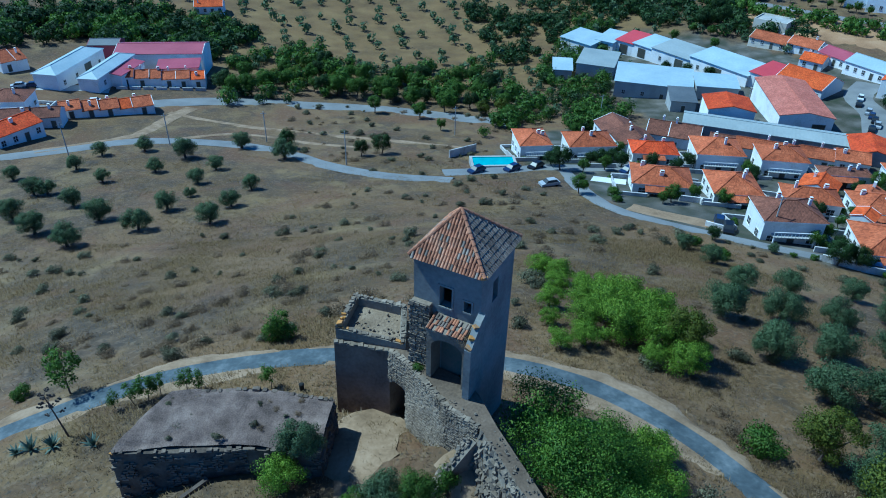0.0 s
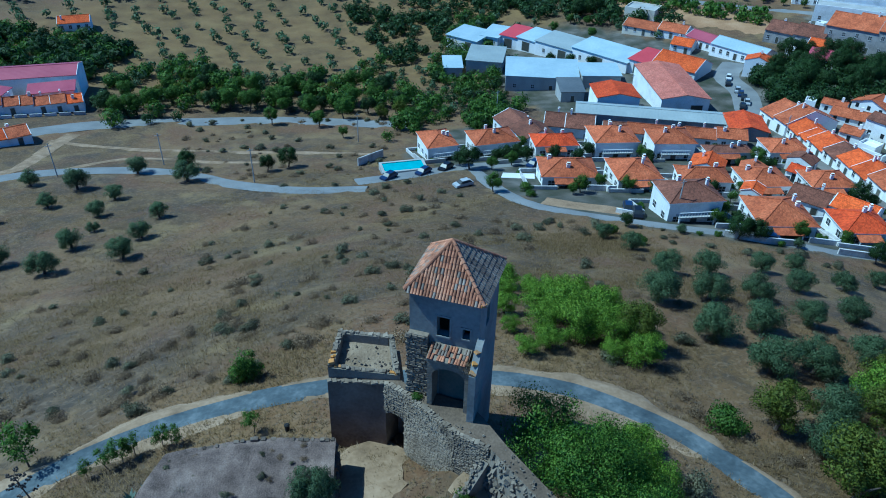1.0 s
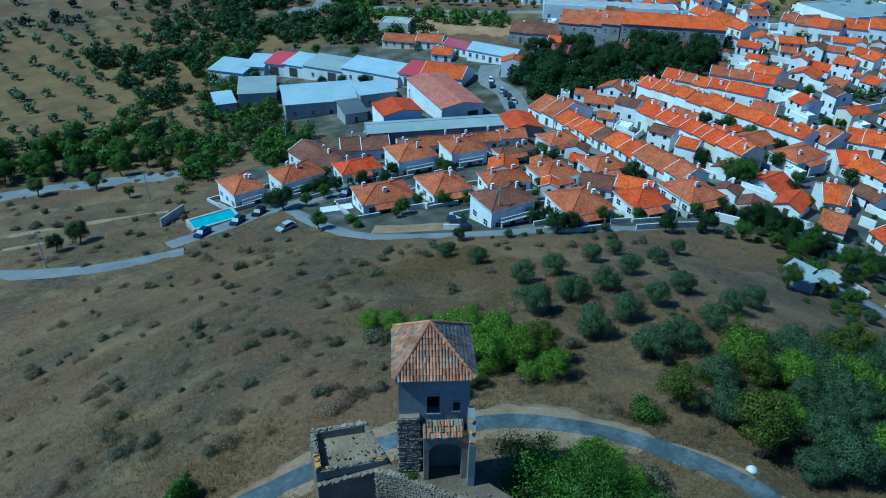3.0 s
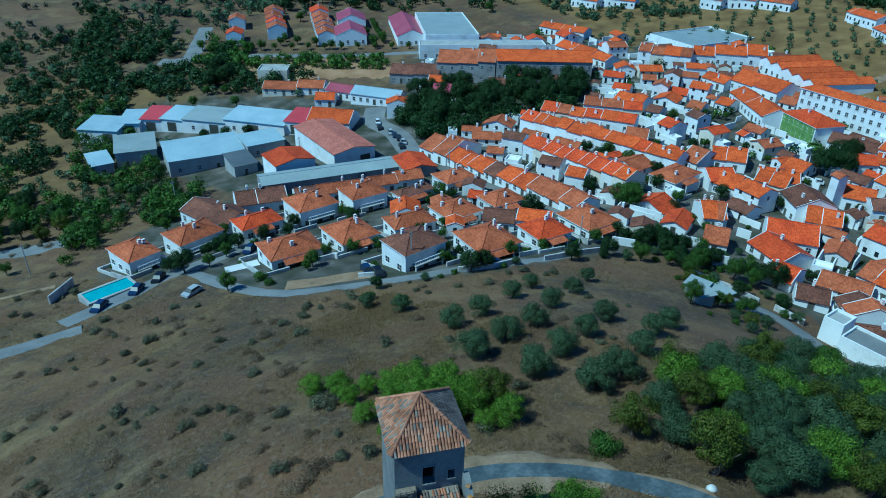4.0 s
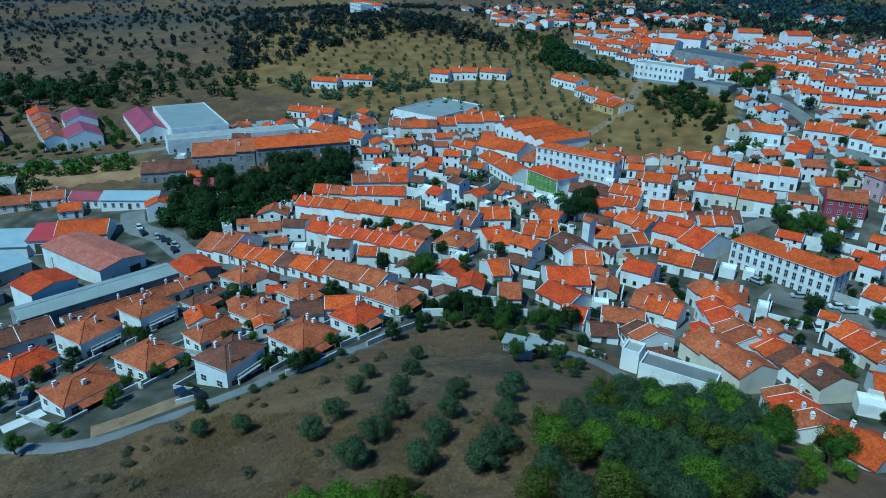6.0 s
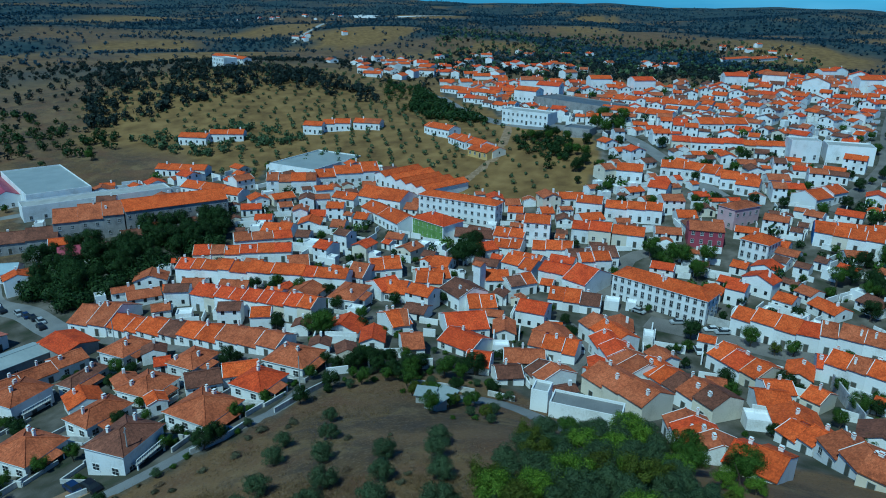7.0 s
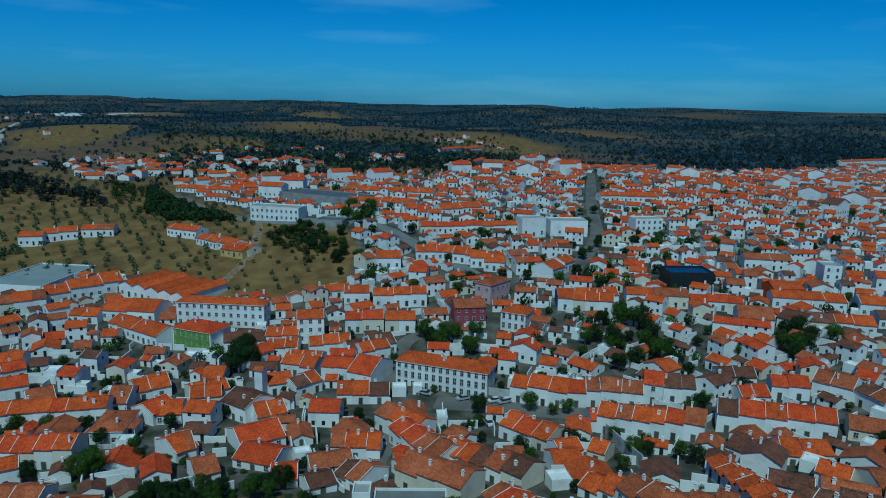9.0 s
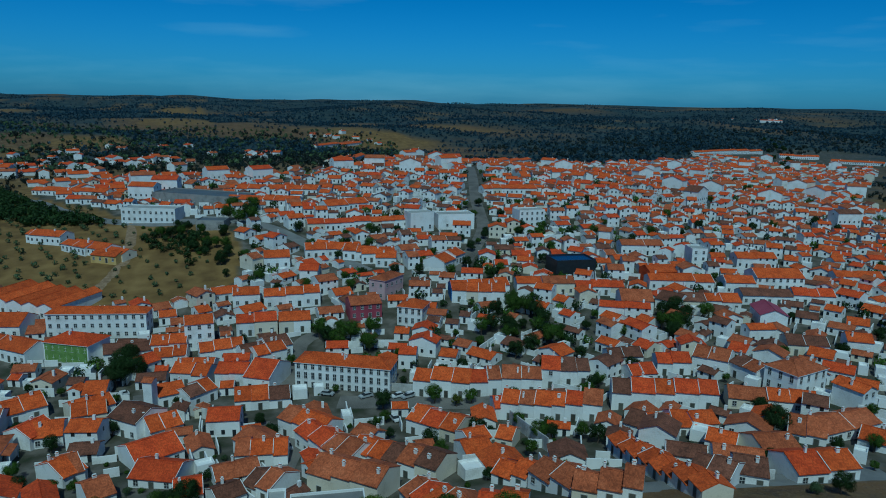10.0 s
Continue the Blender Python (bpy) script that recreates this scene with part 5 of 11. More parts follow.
house(72.2, 119.1, -13.5, 10.1, 6.5, 3.4, top=-4.5, roof="hip", tile=ROOF_MID, win=1, sides="fblr", chimneys=2, name="villa", category="house", group="villas", label="white low villa with weathered terracotta hipped tile roof")
house(58.9, 102.0, -3.1, 9.8, 7.9, 5.2, top=1.9, roof="hip", tile=ROOF_OLD, win=1, sides="fblr", chimneys=2, name="villa", category="house", group="villas", label="white low villa with brown hipped tile roof")
house(84.7, 117.1, -6.3, 9.1, 8.4, 3.4, top=-5.0, roof="hip", tile=ROOF_MID, win=1, sides="fblr", chimneys=2, name="villa", category="house", group="villas", label="white low villa with weathered terracotta hipped tile roof")
house(98.3, 115.1, -8.8, 8.9, 7.3, 3.4, top=-5.5, roof="hip", tile=ROOF_MID, win=1, sides="fblr", chimneys=2, name="villa", category="house", group="villas", label="white low villa with weathered terracotta hipped tile roof")
house(74.0, 96.5, -11.2, 9.8, 10.1, 3.2, top=-0.4, roof="hip", tile=ROOF_MID, win=1, sides="fblr", chimneys=2, name="villa", category="house", group="villas", label="white low villa with weathered terracotta hipped tile roof")
house(87.6, 92.4, -11.1, 8.4, 7.8, 3.2, top=-1.3, roof="hip", tile=ROOF_RED, win=1, sides="fblr", chimneys=2, name="villa", category="house", group="villas", label="white low villa with red hipped tile roof")
house(101.8, 91.4, -7.2, 9.3, 10.0, 3.3, top=-2.9, roof="hip", tile=ROOF_MID, win=1, sides="fblr", chimneys=2, name="villa", category="house", group="villas", label="white low villa with weathered terracotta hipped tile roof")
house(104.2, 138.1, -8.5, 9.4, 7.7, 3.6, top=-9.0, roof="hip", tile=ROOF_MID, win=1, sides="fblr", chimneys=2, name="villa", category="house", group="villas", label="white low villa with weathered terracotta hipped tile roof")
terrace(41.9, 175.5, 45.1, 156.2, 10, 3.7, 2, mix="o")
terrace(53.0, 165.8, 65.4, 160.9, 10, 4.1, 2, mix="o")
terrace(66.5, 158.5, 99.5, 145.2, 6.5, 3.2, 5, mix="om")
house(70.2, 221.6, -15.6, 23.8, 15.6, 5.0, top=-17.9, roof="mono", tile=SHEET, wall=CONCRETE, sides="f", gap=5, wins=1, chimneys=0, rise=1.2, name="warehouse", category="warehouse", group="sheds", label="pale blue sheet-roofed open warehouse")
house(56.6, 244.5, -20.5, 12.7, 13.9, 5.5, top=-20.0, roof="mono", tile=SHEET_GREY, wall=CONCRETE, sides="f", gap=5, wins=1, chimneys=0, rise=1.2, name="warehouse", category="warehouse", group="sheds", label="grey sheet-roofed warehouse shed")
house(43.8, 242.7, -7.2, 6.5, 9.3, 4, top=-21.9, roof="mono", tile=SHEET, wall=CONCRETE, sides="f", gap=5, wins=1, chimneys=0, rise=1.2, name="warehouse", category="warehouse", group="sheds", label="low pale sheet-roofed lean-to")
house(87.9, 215.0, -8.6, 12.7, 9.0, 4.5, top=-17.0, roof="mono", tile=SHEET, wall=CONCRETE, sides="f", gap=5, wins=1, chimneys=0, rise=1.2, name="warehouse", category="warehouse", group="sheds", label="pale sheet-roofed shed in the yard")
house(74.1, 203.8, -8.2, 7.3, 9.3, 3.5, top=-17.5, roof="mono", tile=SHEET_DARK, wall=CONCRETE, sides="f", gap=5, wins=1, chimneys=0, rise=1.2, name="warehouse", category="warehouse", group="sheds", label="dark open lean-to shed")
house(84.5, 169.6, -19.5, 40.0, 8.0, 4.0, top=-12.6, roof="gable", tile=SHEET_GREY, wall=GREY, sides="f", gap=5, wins=1, chimneys=0, rise=1.0, name="warehouse", category="warehouse", group="sheds", label="long grey corrugated warehouse roof")
house(106.0, 157.0, -19.5, 9.5, 11.0, 4.0, top=-11.5, roof="gable", axis="y", tile=ROOF_RED, wall=GREY, sides="", chimneys=0, rise=1.2, name="warehouse", category="warehouse", group="sheds", label="end bay of the store under orange tiles")
house(102.3, 193.4, -8.2, 14.2, 29.7, 5.5, top=-13.1, roof="gable", tile=ROOF_SALMON, wall=WHITE, sides="f", gap=5, wins=1, chimneys=0, rise=1.2, name="warehouse", category="warehouse", group="sheds", label="white warehouse with two-tone red tiled roof", axis="y", door=2)
house(81.2, 186.4, -8.7, 12.3, 10.8, 6, top=-12.6, roof="gable", tile=ROOF_RED, wall=WHITE, sides="f", gap=5, wins=1, chimneys=0, rise=1.2, name="warehouse", category="warehouse", group="sheds", label="white gabled hall with red and orange roof", axis="y", door=2)
house(56.8, 272.7, -47.9, 14.5, 12, 4.5, roof="mono", tile=SHEET, wall=WHITE, sides="f", gap=6, wins=1, door=2, chimneys=0, rise=1.3, name="garage_unit", category="warehouse", group="garage row", label="white garage unit with pale sheet roof")
house(66.6, 271.4, -37.7, 7.4, 12, 4.5, roof="mono", tile=SHEET, wall=WHITE, sides="f", gap=6, wins=1, door=2, chimneys=0, rise=1.3, name="garage_unit", category="warehouse", group="garage row", label="white garage unit with pale sheet roof")
house(74.2, 268.2, -45.7, 7.5, 12, 4.5, roof="mono", tile=SHEET_RED, wall=WHITE, sides="f", gap=6, wins=1, door=2, chimneys=0, rise=1.3, name="garage_unit", category="warehouse", group="garage row", label="white garage unit with red sheet roof")
house(80.0, 261.2, -54.3, 8.9, 12, 4.5, roof="mono", tile=SHEET, wall=WHITE, sides="f", gap=6, wins=1, door=2, chimneys=0, rise=1.3, name="garage_unit", category="warehouse", group="garage row", label="white garage unit with pale sheet roof")
house(87.2, 250.4, -54.3, 16.3, 12, 4.5, roof="mono", tile=SHEET_GREY, wall=WHITE, sides="f", gap=6, wins=1, door=2, chimneys=0, rise=1.3, name="garage_unit", category="warehouse", group="garage row", label="white garage unit with grey sheet roof")
house(98.6, 233.8, -56.4, 23.4, 12, 4.5, roof="mono", tile=SHEET, wall=WHITE, sides="f", gap=6, wins=1, door=2, chimneys=0, rise=1.3, name="garage_unit", category="warehouse", group="garage row", label="white garage unit with pale blue sheet roof")
house(108.0, 221.7, -54.8, 7.9, 12, 4.5, roof="mono", tile=SHEET_RED, wall=WHITE, sides="f", gap=6, wins=1, door=2, chimneys=0, rise=1.3, name="garage_unit", category="warehouse", group="garage row", label="white garage unit with red sheet roof")
terrace(107.1, 217.0, 116.6, 204.5, 12, 3.7, 1, mix="n", chim=0)
terrace(115.9, 263.1, 133.5, 245.2, 8, 3, 2)
terrace(122.9, 235.8, 128.6, 230.7, 8, 3, 1)
terrace(115.7, 165.9, 115.5, 153.6, 14, 3.3, 2, mix="m")
terrace(116.1, 154.3, 107.0, 98.8, 9, 3, 9, mix="nnom")
terrace(134.3, 139.8, 129.9, 100.3, 8, 5.1, 9, mix="rnr")
terrace(152.7, 157.5, 156.9, 101.5, 8, 5.1, 12, mix="nrn")
house(148.7, 97.0, -2.8, 11.9, 8.0, 4.0, top=-7.0, roof="hip", tile=ROOF_MID, win=1, sides="fblr", chimneys=2, name="villa", category="house", group="villas", label="white low villa with weathered terracotta hipped tile roof")
terrace(165.6, 159.7, 178.1, 129.9, 8, 4.1, 6)
terrace(180.7, 152.9, 192.1, 136.2, 8, 4.1, 3)
terrace(172.0, 220.6, 187.1, 202.2, 16, 8, 3, mix="m", wall=GREY)
terrace(187.4, 201.8, 216.0, 176.1, 14, 8, 1, mix="n", wall=GREY)
house(213.4, 235.6, -38.0, 57.2, 9.9, 6, top=-7.3, roof="flat", tile=CONCRETE, wall=WHITE, sides="f", gap=5, wins=1, chimneys=0, rise=1.2, name="warehouse", category="warehouse", group="sheds", label="long white flat-roofed hall")
terrace(158.0, 233.6, 170.5, 217.7, 12, 4.1, 2, mix="o", wall=GREY)
house(177.5, 8.4, -27.0, 9.0, 29.5, 9.0, top=-4.6, roof="hip", tile=ROOF, wins=3, sides="fblr", win=2, gap=2.2, chimneys=3, name="town_hall", category="building", label="long white three-storey building with orange hipped roof")
terrace(162.9, -8.7, 154.9, -23.5, 9.5, 5.4, 3, mix="n")
terrace(155.6, -23.8, 153.5, -32.9, 9.5, 5.1, 2)
terrace(153.5, -32.9, 149.2, -43.7, 9.5, 5.1, 2, mix="m")
terrace(152.5, -44.9, 150.1, -49.9, 9.5, 6.2, 1)
terrace(151.4, -50.6, 148.7, -58.9, 9.5, 5, 2, mix="o")
terrace(138.9, -0.5, 127.5, -10.2, 9.5, 4.1, 3)
terrace(122.8, 17.3, 104.8, 1.8, 9, 4.1, 5, mix="nom")
terrace(110.3, 28.1, 98.6, 15.7, 9, 5, 3, mix="m", wall=CREAM)
house(93.0, 26.2, -6.0, 5.2, 13.6, 4.0, top=1.0, roof="flat", tile=ROADGREY, sides="", chimneys=0, name="flat_building", category="building", label="white blank-walled flat-roofed building")
terrace(147.6, 31.2, 135.4, 21.7, 8, 5, 3)
terrace(137.8, -26.2, 124.0, -48.7, 9, 5, 6)
terrace(100.6, -9.0, 94.0, -14.0, 7, 2.9, 2)
terrace(93.7, -14.2, 82.0, -17.6, 8, 3.3, 2, mix="m")
terrace(79.3, -16.2, 72.0, -26.2, 8, 3.3, 3, mix="m")
terrace(73.1, 4.9, 69.0, -2.4, 8, 3.3, 2)
terrace(95.6, 12.0, 77.0, 7.7, 8, 3.3, 4)
olive_kind.grow(-87.1, 129.3, 1.12)
olive_kind.grow(-78.6, 120.9, 1.26)
olive_kind.grow(-75.8, 120.8, 1.12)
olive_kind.grow(-67.4, 113.8, 1.26)
olive_kind.grow(-58.5, 105.0, 1.4)
olive_kind.grow(-49.0, 99.0, 1.42)
olive_kind.grow(-48.6, 110.3, 1.26)
olive_kind.grow(-38.3, 102.1, 1.29)
olive_kind.grow(-57.2, 92.0, 1.4)
olive_kind.grow(-74.6, 107.0, 1.4)
olive_kind.grow(-66.7, 99.1, 1.4)
olive_kind.grow(-60.2, 135.6, 1.12)
olive_kind.grow(-48.6, 127.5, 1.12)
olive_kind.grow(-48.0, 138.1, 1.12)
olive_kind.grow(-37.4, 111.9, 1.13)
olive_kind.grow(-36.3, 122.7, 1.12)
olive_kind.grow(-77.0, 147.2, 1.12)
olive_kind.grow(-68.5, 151.3, 1.26)
olive_kind.grow(-57.7, 146.7, 1.68)
olive_kind.grow(-47.3, 156.4, 1.4)
olive_kind.grow(-34.9, 147.2, 1.68)
olive_kind.grow(-78.0, 136.9, 1.12)
olive_kind.grow(-68.5, 128.8, 0.98)
olive_kind.grow(-46.9, 118.2, 0.7)
olive_kind.grow(37.6, 88.8, 0.87)
olive_kind.grow(38.5, 80.9, 0.97)
olive_kind.grow(35.9, 66.8, 1.15)
olive_kind.grow(29.2, 56.0, 1.36)
olive_kind.grow(41.9, 66.9, 1.14)
olive_kind.grow(35.9, 56.9, 1.23)
olive_kind.grow(30.6, 47.7, 1.31)
olive_kind.grow(52.1, 70.1, 1.02)
olive_kind.grow(42.3, 57.5, 1.11)
olive_kind.grow(36.6, 48.7, 1.23)
olive_kind.grow(59.2, 72.1, 0.92)
olive_kind.grow(51.7, 62.0, 1.1)
olive_kind.grow(43.2, 50.0, 1.09)
olive_kind.grow(32.4, 40.9, 1.36)
olive_kind.grow(61.6, 65.3, 1)
olive_kind.grow(71.2, 69.3, 0.91)
olive_kind.grow(50.4, 52.2, 1.07)
olive_kind.grow(36.5, 40.7, 1.28)
olive_kind.grow(43.5, 42.2, 1.08)
olive_kind.grow(50.6, 44.7, 1.06)
olive_kind.grow(56.8, 45.9, 1.06)
olive_kind.grow(47.5, 35.1, 1.13)
olive_kind.grow(50.6, 26.0, 1.01)
olive_kind.grow(40.2, 15.7, 1.02)
bright_kind.grow(32.7, 26.9, 0.96)
olive_kind.grow(37.9, 20.8, 1.00)
olive_kind.grow(59.1, 31.0, 0.88)
olive_kind.grow(29.7, 25.7, 1.15)
yellow_kind.grow(46.4, 23.2, 1.03)
olive_kind.grow(32.9, 33.7, 1.23)
olive_kind.grow(29.1, 30.0, 1.17)
bright_kind.grow(39.4, 30.5, 1.25)
olive_kind.grow(43.8, 16.1, 1.33)
bright_kind.grow(57.2, 25.5, 1.40)
olive_kind.grow(53.0, 33.3, 1.26)
olive_kind.grow(55.5, 20.0, 1.07)
yellow_kind.grow(35.3, 31.2, 1.06)
olive_kind.grow(62.6, 27.3, 1.10)
bright_kind.grow(43.7, 26.8, 1.44)
yellow_kind.grow(44.3, 19.0, 1.23)
olive_kind.grow(73.3, 20.4, 1.36)
olive_kind.grow(42.6, 34.2, 1.12)
olive_kind.grow(53.3, 17.9, 0.93)
olive_kind.grow(51.7, 14.0, 1.20)
yellow_kind.grow(39.8, 36.5, 1.09)
bright_kind.grow(35.5, 18.9, 1.35)
olive_kind.grow(38.4, 13.2, 1.38)
olive_kind.grow(40.6, 25.4, 1.41)
bright_kind.grow(88.2, 19.4, 1.49)
olive_kind.grow(64.6, 16.6, 0.97)
yellow_kind.grow(49.1, 16.3, 0.93)
bright_kind.grow(81.5, 17.7, 1.52)
olive_kind.grow(44.3, 31.4, 1.35)
olive_kind.grow(35.1, 24.1, 1.25)
yellow_kind.grow(49.5, 31.4, 1.05)
olive_kind.grow(30.7, 20.2, 1.43)
olive_kind.grow(84.7, 14.7, 1.07)
olive_kind.grow(53.9, 23.4, 1.39)
olive_kind.grow(42.8, 22.2, 1.34)
yellow_kind.grow(35.1, 15.3, 1.00)
olive_kind.grow(85.2, 19.1, 1.44)
olive_kind.grow(42.5, 12.0, 1.19)
olive_kind.grow(59.6, 19.0, 1.27)
olive_kind.grow(84.5, 23.5, 1.03)
olive_kind.grow(72.7, 32.0, 1.01)
yellow_kind.grow(26.6, 24.9, 1.32)
olive_kind.grow(56.0, 29.0, 1.15)
olive_kind.grow(79.3, 26.1, 1.01)
olive_kind.grow(66.5, 24.5, 1.43)
olive_kind.grow(37.6, 27.9, 0.99)
bright_kind.grow(93.5, 17.4, 1.10)
bright_kind.grow(37.9, 34.7, 1.43)
olive_kind.grow(65.3, 31.8, 1.33)
bright_kind.grow(55.6, 13.5, 1.14)
olive_kind.grow(47.7, 27.5, 1.37)
olive_kind.grow(40.8, 20.0, 1.28)
bright_kind.grow(61.4, 21.4, 1.30)
olive_kind.grow(27.5, 21.2, 1.00)
yellow_kind.grow(27.4, 33.3, 1.07)
olive_kind.grow(32.8, 23.3, 1.19)
olive_kind.grow(71.9, 25.4, 1.04)
olive_kind.grow(79.0, 23.7, 1.32)
bright_kind.grow(49.5, 20.3, 0.97)
olive_kind.grow(59.0, 16.0, 1.33)
yellow_kind.grow(59.0, 33.8, 0.95)
olive_kind.grow(72.1, 14.5, 1.31)
olive_kind.grow(41.8, 28.7, 1.21)
olive_kind.grow(38.1, 23.9, 1.27)
olive_kind.grow(46.7, 13.4, 1.11)
olive_kind.grow(47.2, 30.3, 1.05)
olive_kind.grow(88.4, 15.2, 1.31)
dark_kind.grow(147.1, 182.4, 1.29)
dark_kind.grow(158.8, 193.3, 1.52)
dark_kind.grow(151.8, 202.8, 1.24)
dark_kind.grow(159.7, 203.7, 1.27)
dark_kind.grow(197.7, 185.5, 1.28)
dark_kind.grow(185.5, 173.2, 1.48)
dark_kind.grow(170.6, 184.4, 1.43)
dark_kind.grow(199.9, 169.5, 1.54)
dark_kind.grow(146.8, 192.0, 1.43)
dark_kind.grow(140.2, 199.1, 1.30)
dark_kind.grow(163.8, 183.1, 1.58)
dark_kind.grow(153.4, 210.9, 1.55)
dark_kind.grow(144.9, 202.7, 1.25)
dark_kind.grow(158.4, 185.2, 1.22)
dark_kind.grow(159.6, 179.9, 1.58)
dark_kind.grow(169.4, 190.3, 1.45)
dark_kind.grow(180.5, 175.1, 1.47)
dark_kind.grow(180.1, 180.5, 1.56)
dark_kind.grow(163.4, 197.8, 1.50)
dark_kind.grow(169.0, 201.6, 1.60)
dark_kind.grow(166.2, 206.7, 1.44)
dark_kind.grow(151.5, 195.3, 1.53)
dark_kind.grow(191.5, 178.4, 1.22)
dark_kind.grow(175.1, 191.6, 1.28)
dark_kind.grow(154.1, 178.6, 1.24)
dark_kind.grow(192.7, 164.6, 1.41)
dark_kind.grow(182.2, 187.8, 1.30)
dark_kind.grow(188.5, 167.7, 1.51)
dark_kind.grow(139.2, 183.2, 1.53)
dark_kind.grow(181.3, 169.2, 1.48)
dark_kind.grow(164.2, 192.1, 1.34)
dark_kind.grow(144.0, 187.8, 1.54)
dark_kind.grow(191.9, 187.8, 1.52)
dark_kind.grow(173.8, 170.4, 1.44)
dark_kind.grow(168.9, 179.6, 1.33)
dark_kind.grow(159.3, 210.8, 1.29)
dark_kind.grow(205.0, 179.0, 1.48)
dark_kind.grow(187.1, 192.5, 1.59)
dark_kind.grow(198.7, 175.6, 1.32)
dark_kind.grow(204.5, 173.9, 1.52)
dark_kind.grow(136.5, 193.8, 1.24)
dark_kind.grow(163.1, 172.6, 1.25)
yellow_kind.grow(-34.8, 229.7, 0.82)
green_kind.grow(-46.8, 244.0, 0.82)
green_kind.grow(-49.0, 219.5, 1.09)
dark_kind.grow(-65.8, 210.6, 1.26)
green_kind.grow(-57.6, 208.1, 1.24)
yellow_kind.grow(17.6, 231.6, 0.97)
green_kind.grow(-61.0, 215.0, 0.84)
green_kind.grow(-25.7, 212.1, 1.16)
green_kind.grow(2.4, 199.8, 1.13)
yellow_kind.grow(13.5, 197.3, 1.04)
dark_kind.grow(-36.7, 215.1, 1.13)
green_kind.grow(-7.7, 205.1, 0.87)
dark_kind.grow(10.2, 203.9, 0.98)
green_kind.grow(-15.3, 233.9, 0.91)
dark_kind.grow(13.6, 228.7, 0.94)
green_kind.grow(-54.7, 214.6, 1.17)
green_kind.grow(13.5, 218.9, 0.99)
yellow_kind.grow(-1.5, 219.6, 1.11)
yellow_kind.grow(-28.2, 216.7, 0.80)
yellow_kind.grow(-47.6, 226.7, 1.24)
green_kind.grow(-30.4, 234.2, 0.91)
dark_kind.grow(-5.3, 231.6, 1.27)
green_kind.grow(-18.5, 217.1, 1.17)
green_kind.grow(6.2, 213.0, 1.20)
green_kind.grow(18.8, 213.9, 0.85)
yellow_kind.grow(-46.6, 236.9, 0.95)
yellow_kind.grow(-31.6, 220.5, 1.14)
dark_kind.grow(-4.1, 210.8, 0.86)
green_kind.grow(-15.2, 212.9, 1.28)
dark_kind.grow(-24.5, 239.2, 0.86)
yellow_kind.grow(-1.0, 226.0, 1.24)
green_kind.grow(-42.6, 229.9, 1.01)
green_kind.grow(-62.6, 223.2, 1.16)
yellow_kind.grow(18.6, 203.6, 0.89)
green_kind.grow(11.9, 232.5, 1.14)
green_kind.grow(-12.5, 230.1, 1.29)
green_kind.grow(-23.8, 216.6, 1.08)
green_kind.grow(7.0, 231.6, 1.26)
dark_kind.grow(17.5, 227.2, 1.09)
green_kind.grow(-39.7, 218.3, 0.90)
green_kind.grow(-62.0, 208.1, 1.14)
green_kind.grow(-25.4, 230.5, 1.20)
dark_kind.grow(-67.8, 215.1, 0.82)
green_kind.grow(-31.8, 214.7, 1.22)
green_kind.grow(-6.4, 221.8, 1.10)
green_kind.grow(12.2, 212.8, 1.05)
dark_kind.grow(16.4, 222.9, 1.00)
green_kind.grow(-54.0, 219.3, 0.89)
yellow_kind.grow(19.1, 199.2, 1.05)
green_kind.grow(-14.9, 208.8, 0.88)
dark_kind.grow(-41.2, 237.0, 0.93)
yellow_kind.grow(-54.1, 228.1, 0.96)
green_kind.grow(-17.0, 220.8, 1.01)
dark_kind.grow(-40.0, 244.8, 1.22)
yellow_kind.grow(-44.0, 219.2, 0.89)
green_kind.grow(-51.1, 231.0, 1.10)
green_kind.grow(-7.9, 226.7, 1.06)
dark_kind.grow(20.3, 208.6, 0.99)
green_kind.grow(5.1, 217.2, 1.18)
dark_kind.grow(-8.8, 209.1, 0.96)
scrub_kind.grow(-34.8, 49.7, 1.25)
scrub_kind.grow(-16.3, 82.9, 0.78)
scrub_kind.grow(-23.4, 68.3, 0.77)
scrub_kind.grow(-28.4, 53.8, 1.07)
scrub_kind.grow(-37.3, 78.3, 0.77)
scrub_kind.grow(-30.6, 82.2, 0.86)
scrub_kind.grow(-22.0, 81.6, 0.60)
scrub_kind.grow(-16.3, 47.4, 0.70)
scrub_kind.grow(-16.7, 64.9, 0.70)
scrub_kind.grow(-23.9, 55.6, 1.19)
scrub_kind.grow(-10.8, 54.6, 0.51)
scrub_kind.grow(-35.2, 57.4, 0.69)
scrub_kind.grow(-39.2, 87.9, 0.68)
scrub_kind.grow(-18.5, 93.0, 1.03)
scrub_kind.grow(-22.3, 48.6, 0.67)
scrub_kind.grow(-6.6, 55.2, 1.22)
scrub_kind.grow(-23.7, 47.1, 0.90)
scrub_kind.grow(-33.7, 52.1, 1.01)
scrub_kind.grow(-17.3, 77.0, 1.25)
scrub_kind.grow(-34.4, 63.3, 0.76)
scrub_kind.grow(-25.1, 52.2, 0.92)
scrub_kind.grow(-44.9, 59.6, 0.67)
scrub_kind.grow(-10.7, 61.8, 0.60)
scrub_kind.grow(-27.8, 61.4, 0.70)
scrub_kind.grow(-61.8, 82.1, 0.87)
scrub_kind.grow(-33.7, 65.9, 0.86)
scrub_kind.grow(-29.8, 66.6, 1.06)
scrub_kind.grow(-20.5, 47.0, 1.09)
scrub_kind.grow(-44.2, 82.0, 1.11)
